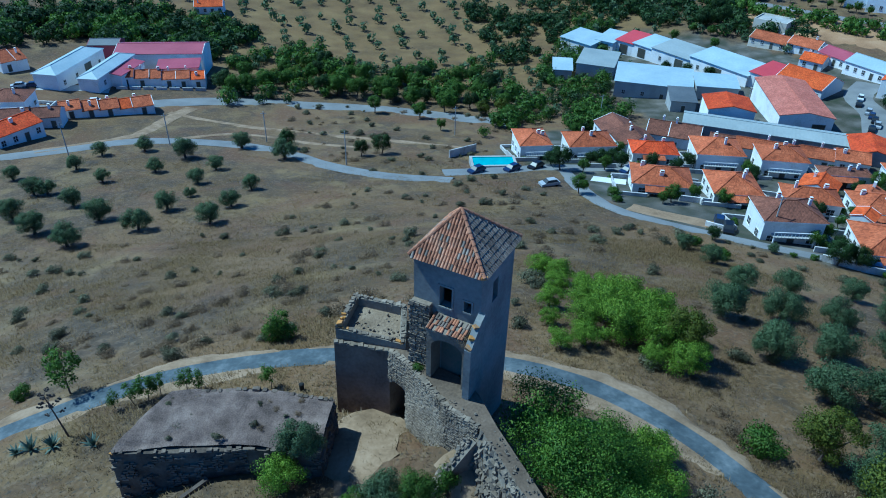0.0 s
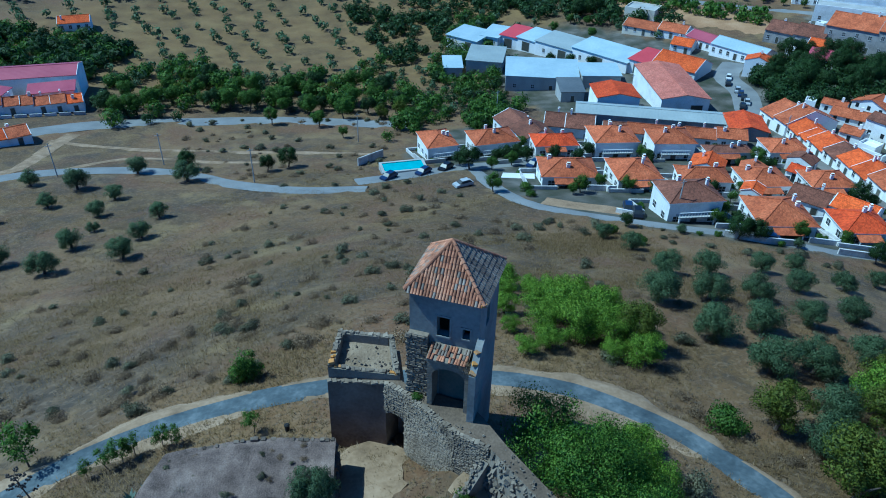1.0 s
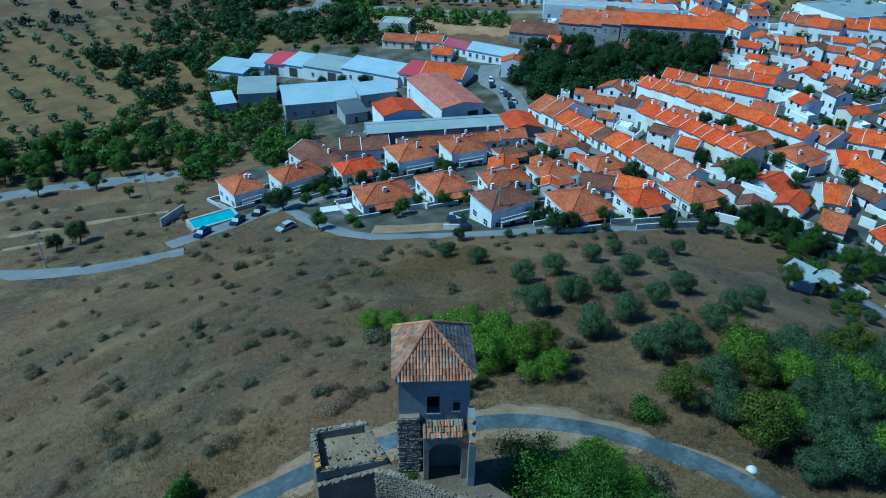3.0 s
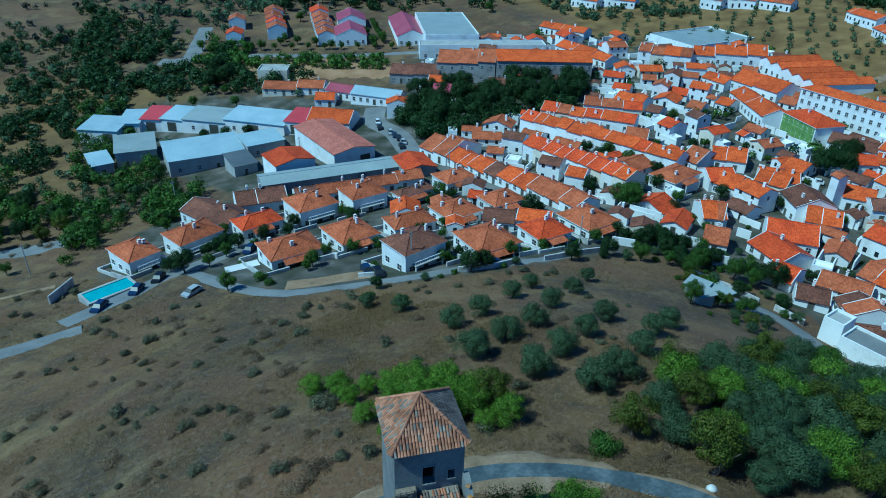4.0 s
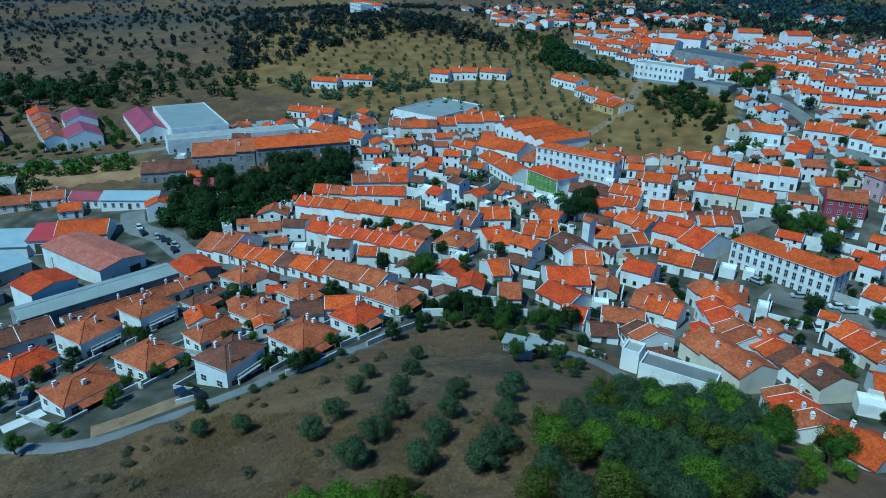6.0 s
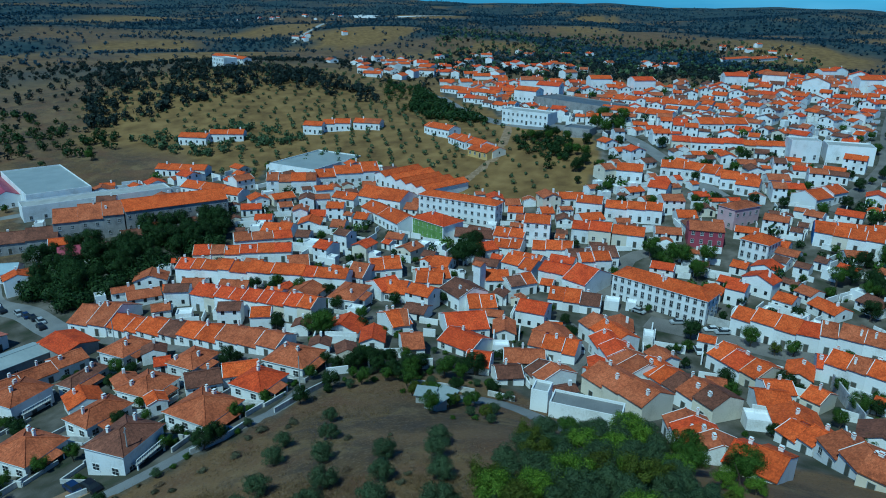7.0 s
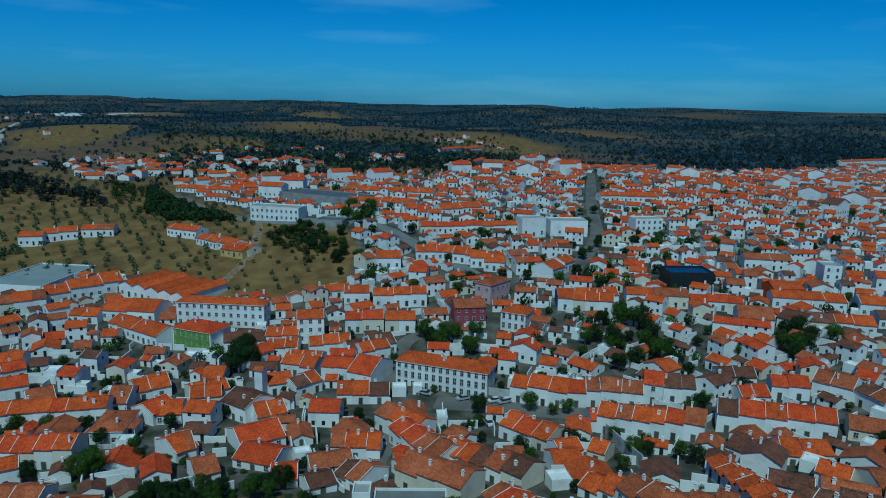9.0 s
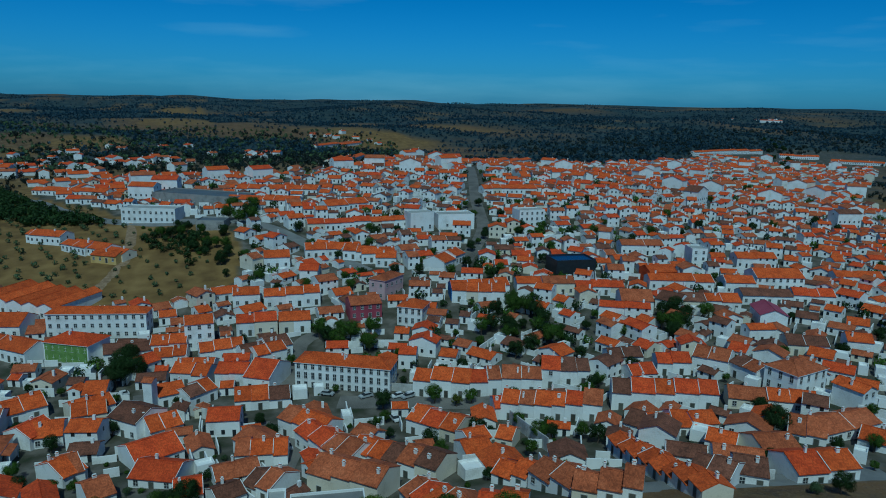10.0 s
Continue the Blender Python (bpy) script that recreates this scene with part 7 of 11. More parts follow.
green_kind.grow(109.2, 77.4, 0.71)
dark_kind.grow(108.1, 63.4, 0.66)
green_kind.grow(111.2, 68.4, 0.62)
dark_kind.grow(156.5, 1.5, 1.02)
dark_kind.grow(97.6, -78.8, 1.33)
dark_kind.grow(111.2, -40.1, 0.86)
dark_kind.grow(125.2, -10.9, 0.74)
green_kind.grow(155.6, -13.1, 1.03)
green_kind.grow(151.5, -22.8, 0.83)
yellow_kind.grow(151.2, -18.5, 0.83)
green_bush.grow(92.8, -64.6, 0.75)
green_bush.grow(125.7, 33.0, 0.51)
green_kind.grow(80.3, -45.8, 0.64)
olive_kind.grow(75.4, -45.5, 0.61)
dark_kind.grow(91.1, -50.6, 0.66)
olive_kind.grow(102.2, -73.7, 0.77)
green_kind.grow(75.0, -60.9, 0.70)
green_kind.grow(139.1, 36.2, 0.42)
green_kind.grow(134.9, 29.5, 0.43)
dark_kind.grow(74.8, -74.6, 0.44)
dark_kind.grow(132.8, 17.2, 0.46)
dark_kind.grow(81.4, -62.3, 0.67)
olive_kind.grow(133.4, 44.4, 0.51)
dark_kind.grow(85.1, -84.2, 0.55)
green_bush.grow(146.2, -0.7, 0.51)
green_bush.grow(123.0, 57.0, 0.74)
green_kind.grow(73.4, -81.3, 0.41)
green_bush.grow(120.1, 30.4, 0.45)
dark_kind.grow(107.1, -60.3, 0.60)
dark_kind.grow(88.9, -100.0, 0.46)
dark_kind.grow(102.5, -9.2, 0.55)
green_bush.grow(134.4, -3.7, 0.74)
dark_kind.grow(151.8, 41.4, 0.57)
olive_kind.grow(153.6, 27.4, 0.54)
green_bush.grow(101.0, -3.9, 0.70)
olive_kind.grow(163.8, 25.4, 0.46)
green_kind.grow(101.2, -112.7, 0.63)
olive_kind.grow(108.5, 3.6, 0.79)
green_kind.grow(145.4, 5.7, 0.52)
green_bush.grow(95.4, -43.0, 0.69)
olive_kind.grow(64.6, -57.1, 0.76)
green_bush.grow(119.1, 20.7, 0.72)
green_kind.grow(82.5, -91.9, 0.73)
olive_kind.grow(91.6, -84.4, 0.67)
olive_kind.grow(119.7, 63.5, 0.60)
green_kind.grow(102.2, -42.1, 0.70)
green_bush.grow(84.5, -23.7, 0.45)
green_kind.grow(95.9, -104.8, 0.63)
green_bush.grow(167.7, 16.8, 0.68)
dark_kind.grow(83.1, -31.1, 0.52)
green_bush.grow(89.9, -78.1, 0.61)
olive_kind.grow(90.7, -20.1, 0.64)
olive_kind.grow(99.7, -89.1, 0.65)
green_bush.grow(132.2, 36.4, 0.40)
olive_kind.grow(95.6, -33.1, 0.67)
dark_kind.grow(121.4, 49.2, 0.45)
dark_kind.grow(63.6, -62.2, 0.76)
olive_kind.grow(119.4, -25.1, 0.59)
green_bush.grow(128.5, 63.0, 0.47)
olive_kind.grow(117.5, 8.0, 0.47)
green_bush.grow(144.0, 45.7, 0.42)
green_kind.grow(128.6, -9.9, 0.65)
green_kind.grow(103.2, -17.5, 0.48)
green_bush.grow(106.9, -73.8, 0.50)
green_kind.grow(95.8, -94.5, 0.56)
green_kind.grow(124.5, 73.9, 0.55)
green_bush.grow(146.8, 12.8, 0.71)
olive_kind.grow(105.7, -77.6, 0.51)
olive_kind.grow(79.7, -41.7, 0.54)
olive_kind.grow(91.7, -94.3, 0.46)
dark_kind.grow(212.0, -34.9, 0.68)
dark_kind.grow(189.4, -79.7, 0.71)
dark_kind.grow(202.5, -171.7, 0.65)
dark_kind.grow(195.0, -178.2, 0.78)
green_kind.grow(215.6, -222.7, 0.70)
green_kind.grow(254.2, -151.8, 0.64)
green_kind.grow(228.4, -164.5, 0.67)
dark_kind.grow(144.2, -107.4, 0.72)
dark_kind.grow(229.0, -51.7, 0.83)
dark_kind.grow(142.3, -146.5, 0.86)
green_bush.grow(220.8, -38.6, 0.66)
green_kind.grow(266.1, -195.7, 0.79)
green_bush.grow(203.8, -75.3, 0.64)
green_kind.grow(191.6, -53.5, 0.60)
green_kind.grow(182.6, -66.6, 0.71)
green_bush.grow(188.3, -43.5, 0.82)
dark_kind.grow(150.6, -170.9, 0.81)
green_bush.grow(298.6, -336.8, 0.76)
green_bush.grow(168.5, -100.4, 0.58)
green_kind.grow(198.3, -87.7, 0.66)
dark_kind.grow(215.6, -157.5, 0.68)
green_bush.grow(198.3, -161.0, 0.86)
green_bush.grow(231.2, -154.0, 0.57)
green_bush.grow(164.1, -136.0, 0.82)
green_bush.grow(152.5, -93.5, 0.88)
dark_kind.grow(176.0, -157.9, 0.69)
green_kind.grow(192.5, -130.0, 0.65)
green_kind.grow(210.0, -229.3, 0.55)
dark_kind.grow(251.3, -116.5, 0.89)
green_bush.grow(159.1, -66.2, 0.56)
green_bush.grow(212.6, -98.8, 0.64)
green_bush.grow(229.4, -29.9, 0.81)
green_kind.grow(246.1, -279.8, 0.72)
dark_kind.grow(228.2, -101.9, 0.51)
dark_kind.grow(224.7, -142.3, 0.89)
green_kind.grow(144.8, -125.5, 0.78)
green_bush.grow(280.2, -291.8, 0.59)
green_bush.grow(158.9, -57.0, 0.65)
dark_kind.grow(189.0, -69.7, 0.72)
green_bush.grow(170.6, -170.6, 0.67)
green_bush.grow(189.7, -113.8, 0.72)
dark_kind.grow(180.3, -194.9, 0.73)
dark_kind.grow(308.2, -316.3, 0.69)
green_kind.grow(178.5, -88.2, 0.85)
green_bush.grow(248.3, -217.4, 0.54)
green_bush.grow(264.2, -218.5, 0.83)
green_bush.grow(245.1, -206.9, 0.60)
dark_kind.grow(198.0, -59.0, 0.73)
dark_kind.grow(163.1, -187.2, 0.54)
dark_kind.grow(233.8, -247.1, 0.54)
dark_kind.grow(167.2, -66.0, 0.84)
dark_kind.grow(154.7, -177.3, 0.66)
dark_kind.grow(216.0, -198.6, 0.88)
green_bush.grow(178.6, -105.8, 0.54)
green_kind.grow(162.5, -51.1, 0.90)
green_bush.grow(256.8, -146.2, 0.85)
dark_kind.grow(259.7, -188.1, 0.85)
dark_kind.grow(182.2, -96.4, 0.54)
green_bush.grow(237.3, -178.9, 0.82)
dark_kind.grow(216.8, -117.2, 0.82)
green_kind.grow(190.3, -29.9, 0.66)
green_bush.grow(249.7, -168.7, 0.65)
green_kind.grow(268.5, -280.5, 0.85)
green_bush.grow(178.0, -79.1, 0.85)
green_kind.grow(228.8, -260.4, 0.70)
green_bush.grow(212.5, -69.0, 0.82)
green_kind.grow(203.0, -150.2, 0.63)
green_bush.grow(241.4, -256.4, 0.62)
dark_kind.grow(151.2, -77.7, 0.55)
green_bush.grow(212.8, -23.3, 0.58)
green_kind.grow(297.1, -176.8, 1.09)
dark_kind.grow(317.7, -110.1, 0.96)
dark_kind.grow(284.0, -157.4, 1.10)
dark_kind.grow(316.2, -30.6, 0.91)
dark_kind.grow(304.2, -249.1, 0.97)
dark_kind.grow(442.9, -285.2, 0.74)
green_kind.grow(306.2, -55.4, 0.73)
dark_kind.grow(547.0, -443.3, 1.00)
green_kind.grow(361.2, -126.5, 0.92)
green_kind.grow(282.3, -50.4, 0.75)
dark_kind.grow(364.7, -393.2, 0.70)
green_kind.grow(642.5, -689.5, 0.96)
green_kind.grow(331.9, -210.6, 1.05)
green_kind.grow(287.1, -165.4, 0.95)
dark_kind.grow(289.8, -19.7, 0.87)
dark_kind.grow(340.7, -65.2, 0.78)
green_kind.grow(409.7, -394.5, 1.09)
green_kind.grow(615.0, -602.5, 0.74)
green_kind.grow(314.7, -15.1, 0.77)
green_kind.grow(304.1, -145.8, 1.03)
dark_kind.grow(406.6, -344.3, 1.00)
dark_kind.grow(305.7, -104.0, 0.98)
green_kind.grow(362.0, -93.6, 0.82)
dark_kind.grow(289.0, -121.8, 0.99)
green_kind.grow(325.4, -82.5, 0.81)
dark_kind.grow(569.1, -511.9, 0.84)
green_kind.grow(297.4, -23.6, 0.99)
green_kind.grow(324.4, -346.2, 0.97)
dark_kind.grow(312.4, -171.1, 0.81)
dark_kind.grow(343.4, -47.5, 0.88)
green_kind.grow(317.6, -159.9, 0.79)
green_kind.grow(282.3, -110.5, 0.92)
green_kind.grow(306.7, -265.8, 1.04)
green_kind.grow(425.0, -337.1, 1.10)
green_kind.grow(558.8, -499.4, 0.94)
green_kind.grow(651.7, -605.3, 0.95)
dark_kind.grow(304.1, -83.8, 0.92)
dark_kind.grow(303.6, -131.5, 0.94)
green_kind.grow(659.9, -698.0, 0.82)
green_kind.grow(491.3, -402.5, 1.04)
dark_kind.grow(382.1, -345.3, 1.03)
dark_kind.grow(295.0, -194.1, 0.91)
dark_kind.grow(367.7, -176.9, 1.09)
dark_kind.grow(309.0, -215.9, 1.00)
green_kind.grow(303.7, -11.2, 0.74)
green_kind.grow(403.6, -385.4, 0.88)
dark_kind.grow(450.8, -487.2, 1.05)
green_kind.grow(365.8, -139.3, 0.87)
dark_kind.grow(286.8, -70.6, 0.95)
green_kind.grow(312.7, -119.5, 1.09)
dark_kind.grow(365.1, -203.1, 0.90)
green_kind.grow(305.5, -114.0, 0.88)
dark_kind.grow(322.1, -312.4, 1.10)
dark_kind.grow(388.0, -373.2, 0.72)
dark_kind.grow(299.9, -69.6, 0.83)
dark_kind.grow(364.7, -102.6, 0.95)
green_kind.grow(386.8, -283.8, 0.97)
dark_kind.grow(328.6, 6.4, 1.02)
green_kind.grow(406.6, -312.3, 1.02)
dark_kind.grow(288.6, -91.8, 0.90)
house(-111.8, 209.5, 82.0, 25.0, 7.4, 5.0, top=-12.2, roof="hip", tile=SHEET, wall=WHITE, sides="f", gap=6, wins=1, door=2, chimneys=0, rise=1.3, name="warehouse", category="warehouse", group="roadside halls", label="long white hall with a pale sheet roof by the road")
house(-101.0, 210.0, 84.0, 23.0, 6.0, 4.0, top=-13.8, roof="hip", tile=SHEET, wall=WHITE, sides="f", gap=6, wins=1, chimneys=0, rise=1.1, name="warehouse", category="warehouse", group="roadside halls", label="white hall with a pale hipped sheet roof by the road")
house(-91.0, 230.5, 5.0, 28.0, 12.0, 6.0, top=-14.6, roof="gable", tile=SHEET_PINK, wall=WHITE, sides="", chimneys=0, rise=1.5, name="warehouse", category="warehouse", group="roadside halls", label="large maroon sheet-roofed hall by the road")
house(-111.0, 234.5, 5.0, 10.0, 7.0, 4.5, top=-14.2, roof="gable", tile=SHEET_DARK, wall=SHEET_PINK, sides="", chimneys=0, rise=1.0, name="warehouse", category="warehouse", group="roadside halls", label="dark maroon sheet-roofed store")
house(-82.5, 219.6, 10.0, 12.5, 6.5, 4.2, top=-16.4, roof="mono", tile=SHEET_PINK, wall=WHITE, sides="", chimneys=0, rise=0.8, name="warehouse", category="warehouse", group="roadside halls", label="low maroon sheet-roofed annex")
house(-95.6, 211.5, 80.0, 13.0, 3.6, 3.8, top=-15.0, roof="mono", tile=SHEET_PINK, wall=WHITE, sides="", chimneys=0, rise=0.6, name="warehouse", category="warehouse", group="roadside halls", label="narrow maroon sheet-roofed annex")
terrace(-97.0, 206.3, -72.5, 212.5, 6.5, 3.0, 6, mix="mnm")
for k_ in range(7):
    garden_wall(-96.5 + 3.6 * k_, 203.3 + 0.95 * k_, -93.5 + 3.6 * k_, 204.1 + 0.95 * k_, 0.9)
    green_bush.grow(-95.2 + 3.6 * k_, 204.9 + 0.95 * k_, 0.5)
terrace(-98.5, 173.2, -78.0, 183.8, 6.5, 2.8, 5, mix="mmn")
house(-112.5, 176.5, 8.0, 10.0, 8.5, 4.6, roof="hip", tile=ROOF_OLD, win=1, sides="fr", chimneys=1, name="villa", category="house", group="villas", label="white two-storey villa with a brown hipped tile roof")
terrace(-108.5, 163.0, -95.0, 166.5, 6, 3.2, 2, mix="o")
house(-102.0, 156.0, 62.0, 12.0, 8.0, 3.6, roof="gable", tile=ROOF_RED, sides="f", chimneys=1, name="house", category="house", group="terraced houses", label="low white house with a bright orange tiled roof")
for x_, y_, a_, c_ in ((-118.5, 198.0, 15, NAVY), (-112.0, 199.0, 80, BLACK), (-105.5, 199.8, 12, BLACK), (-121.5, 196.5, 20, SILVER), (-97.0, 188.4, 15, WHITEPAINT)):
    car(x_, y_, a_, c_)
street([(-92.7, 147.7), (-83.1, 154.9), (-75.7, 163.7), (-72.4, 183.0), (-70.4, 191.1)], 4.0, SAND, "pale track from the lane to the main road")
ribbon("forecourt", [(-122.0, 197.5), (-110.0, 199.5), (-98.0, 202.5)], 7.5, CONCRETE, 0.09, "pale concrete forecourt of the halls")
terrace(-100.3, 294.6, -88.8, 296.6, 8, 3.3, 1, mix="n")
terrace(-131.5, 207.3, -126.6, 213.4, 9, 3.3, 2, mix="m")
ESTATE = dict(group="estate rows")
for x1_, y1_, x2_, y2_, n_, d_ in ((143.0, 341.5, 137.0, 332.5, 1, 8), (155.0, 362.0, 149.0, 352.0, 1, 8), (176.0, 363.0, 156.0, 326.0, 5, 8.5), (194.0, 347.0, 168.5, 301.0, 5, 8.5)):
    terrace(x1_, y1_, x2_, y2_, d_, 4.8, n_, mix="mrm", wall=SHADE_TINTED, **ESTATE)
house(200.5, 318.5, 57.0, 19.0, 14.0, 4.6, top=-7.4, tile=SHEET_PINK, sides="fl", gap=3.2, chimneys=0, name="estate_house", group="estate rows", label="pale estate block with a maroon sheet roof")
house(184.5, 297.0, 57.0, 20.0, 14.5, 4.6, top=-8.6, tile=SHEET_PINK, sides="fl", gap=3.2, chimneys=0, name="estate_house", group="estate rows", label="pale estate block with a maroon sheet roof")
house(211.5, 286.5, 57.0, 44.0, 14.0, 4.6, top=-8.0, tile=SHEET_PINK, sides="fl", gap=3.2, chimneys=0, name="estate_house", group="estate rows", label="long white hall with a maroon sheet roof")
for k_ in range(9):
    green_kind.grow(150.0 + 5.6 * k_, 310.0 - 5.6 * k_, 0.62)
    dark_kind.grow(186.0 + 2.6 * k_, 332.0 + 3.9 * k_, 0.5)
    green_kind.grow(192.0 + 2.2 * k_, 281.0 + 3.9 * k_, 0.6)
    green_kind.grow(160.0 + 2.5 * k_, 317.0 + 4.3 * k_, 0.55)
house(222.1, 269.9, 55.1, 50.8, 24.9, 6, top=-5.4, roof="flat", tile=SHEET_GREY, chimneys=0, name="warehouse", category="building", label="big pale roofed warehouse hall", sides="")
house(95.6, 35.2, -6.0, 4.2, 3.4, 5.6, top=1.7, roof="flat", tile=CONCRETE, chimneys=0, name="stair_tower", category="building", label="square white tower block beside the flat building", sides="")
house(131.1, 278.9, 49.2, 10.0, 12.5, 4, top=-14.1, roof="flat", tile=CONCRETE, chimneys=0, name="unfinished_building", category="building", label="low unfinished concrete building on bare earth", wall=CREAM, sides="f")
house(142.8, 221.2, -61.2, 19.9, 9, 3.6, tile=SHEET, sides="f", chimneys=0, name="workshop", category="shed", group="workshops", label="low workshop shed with a coloured sheet roof")
house(137.4, 237.6, -66.2, 11.4, 8, 3.2, tile=SHEET_PINK, sides="f", chimneys=0, name="workshop", category="shed", group="workshops", label="low workshop shed with a coloured sheet roof")
house(164.0, 200.6, -49.2, 17.0, 9, 3.6, tile=SHEET_PINK, sides="f", chimneys=0, name="workshop", category="shed", group="workshops", label="low workshop shed with a coloured sheet roof")
green_kind.grow(125.0, 334.0, 0.9)
green_kind.grow(125.2, 325.0, 0.9)
green_kind.grow(135.4, 325.1, 0.8)
green_kind.grow(138.7, 316.1, 0.9)
green_kind.grow(145.3, 314.1, 0.9)
green_kind.grow(155.4, 313.2, 0.8)
green_kind.grow(168.0, 328.9, 0.9)
green_kind.grow(184.4, 341.7, 0.9)
green_kind.grow(162.0, 309.3, 0.8)
green_kind.grow(166.6, 300.3, 0.8)
green_kind.grow(169.1, 291.1, 0.8)
green_kind.grow(194.3, 297.4, 0.8)
green_kind.grow(203.4, 301.6, 0.8)
green_kind.grow(185.4, 279.3, 1)
green_kind.grow(193.4, 283.1, 0.9)
green_kind.grow(271.1, 287.5, 1)
green_kind.grow(101.5, 282.7, 0.7)
green_kind.grow(106.8, 277.7, 0.7)
green_kind.grow(103.0, 261.5, 0.8)
green_kind.grow(91.6, 274.7, 0.8)
green_bush.grow(75.1, 48.3, 0.46)
yellow_kind.grow(90.5, 57.2, 0.74)
green_bush.grow(94.2, 58.5, 0.47)
olive_kind.grow(80.2, 46.3, 0.61)
green_bush.grow(83.6, 54.4, 0.58)
green_kind.grow(86.4, 48.0, 0.44)
green_bush.grow(95.9, 61.2, 0.65)
olive_kind.grow(94.8, 52.9, 0.60)
olive_kind.grow(90.6, 49.0, 0.76)
green_bush.grow(90.9, 62.4, 0.61)
yellow_kind.grow(89.3, 59.7, 0.76)
green_bush.grow(83.9, 45.0, 0.47)
olive_kind.grow(84.3, 42.8, 0.76)
yellow_kind.grow(86.5, 50.5, 0.58)
yellow_kind.grow(78.7, 43.0, 0.66)
green_kind.grow(89.0, 47.3, 0.49)
green_kind.grow(78.5, 53.3, 0.77)
green_kind.grow(89.4, 53.5, 0.54)
green_kind.grow(94.2, 62.2, 0.78)
yellow_kind.grow(85.7, 57.2, 0.43)
olive_kind.grow(75.9, 41.7, 0.60)
green_kind.grow(84.2, 51.2, 0.51)
green_kind.grow(89.4, 55.5, 0.65)
green_bush.grow(77.1, 44.7, 0.59)
scrub_kind.grow(19.0, 179.6, 0.53)
scrub_kind.grow(-10.0, 198.2, 1.18)
sage_kind.grow(-21.8, 197.9, 0.50)
scrub_kind.grow(-13.8, 174.1, 0.93)
scrub_kind.grow(-31.3, 157.1, 0.68)
scrub_kind.grow(-14.4, 154.2, 0.99)
sage_kind.grow(-10.9, 178.2, 1.04)
sage_kind.grow(-0.8, 159.7, 0.92)
sage_kind.grow(-3.1, 133.8, 0.91)
scrub_kind.grow(-36.4, 165.6, 0.63)
sage_kind.grow(-13.7, 136.3, 0.86)
sage_kind.grow(-32.0, 154.2, 1.13)
sage_kind.grow(-25.1, 193.9, 1.15)
scrub_kind.grow(-20.5, 167.9, 0.56)
sage_kind.grow(-11.9, 202.6, 0.52)
sage_kind.grow(11.9, 193.6, 0.90)
scrub_kind.grow(-21.4, 148.9, 1.09)
scrub_kind.grow(11.9, 157.1, 0.69)
sage_kind.grow(12.5, 177.0, 1.14)
sage_kind.grow(-41.5, 198.2, 1.25)
scrub_kind.grow(-32.2, 181.3, 0.62)
sage_kind.grow(-20.8, 172.5, 1.40)
sage_kind.grow(-2.5, 198.4, 1.03)
scrub_kind.grow(-22.0, 153.0, 0.84)
sage_kind.grow(-33.6, 172.1, 0.56)
scrub_kind.grow(-40.6, 185.0, 1.40)
sage_kind.grow(-24.6, 173.8, 1.07)
scrub_kind.grow(-16.9, 148.4, 0.51)
scrub_kind.grow(-7.4, 140.5, 0.60)
scrub_kind.grow(-39.1, 164.4, 1.21)
sage_kind.grow(-20.0, 188.2, 1.07)
scrub_kind.grow(2.9, 160.1, 1.19)
sage_kind.grow(-10.2, 146.4, 0.99)
scrub_kind.grow(-37.3, 200.8, 0.51)
scrub_kind.grow(-21.7, 165.0, 0.94)
scrub_kind.grow(9.7, 187.1, 0.63)
scrub_kind.grow(-28.6, 183.6, 1.01)
scrub_kind.grow(-28.1, 161.3, 0.63)
scrub_kind.grow(-19.1, 146.3, 1.36)
sage_kind.grow(-35.2, 199.6, 1.25)
scrub_kind.grow(-24.9, 189.5, 0.90)
sage_kind.grow(8.5, 151.6, 1.25)
scrub_kind.grow(15.7, 178.8, 1.09)
sage_kind.grow(5.6, 151.2, 0.59)
scrub_kind.grow(-27.2, 211.1, 1.14)
scrub_kind.grow(8.0, 155.5, 0.79)
sage_kind.grow(13.7, 196.2, 1.30)
scrub_kind.grow(5.0, 192.5, 0.96)
sage_kind.grow(-29.9, 170.9, 1.09)
sage_kind.grow(-18.0, 181.8, 1.09)
sage_kind.grow(-2.9, 169.0, 1.03)
scrub_kind.grow(-17.0, 159.6, 1.13)
sage_kind.grow(9.2, 195.7, 1.25)
sage_kind.grow(-16.4, 168.5, 1.38)
sage_kind.grow(-13.3, 210.9, 1.29)
sage_kind.grow(-27.1, 201.8, 0.73)
scrub_kind.grow(-36.0, 173.4, 0.94)
sage_kind.grow(-35.3, 182.0, 0.97)
scrub_kind.grow(-34.2, 188.1, 0.83)
scrub_kind.grow(10.4, 164.9, 1.40)
scrub_kind.grow(-11.7, 144.6, 1.38)
scrub_kind.grow(-19.9, 162.8, 0.63)
scrub_kind.grow(-39.3, 175.3, 0.99)
sage_kind.grow(-1.8, 147.6, 0.88)
scrub_kind.grow(3.2, 146.9, 0.87)
scrub_kind.grow(-24.8, 150.8, 0.81)
sage_kind.grow(-6.0, 201.5, 1.04)
sage_kind.grow(8.0, 167.8, 1.00)
scrub_kind.grow(9.7, 205.7, 0.62)
scrub_kind.grow(13.2, 191.3, 1.38)
scrub_kind.grow(5.0, 208.0, 1.14)
scrub_kind.grow(3.6, 127.1, 0.97)
sage_kind.grow(17.0, 190.5, 0.69)
scrub_kind.grow(-23.0, 146.1, 0.99)
sage_kind.grow(-5.5, 203.7, 0.94)
scrub_kind.grow(-23.9, 185.2, 0.98)
sage_kind.grow(-3.6, 150.9, 0.96)
sage_kind.grow(-38.3, 192.9, 1.09)
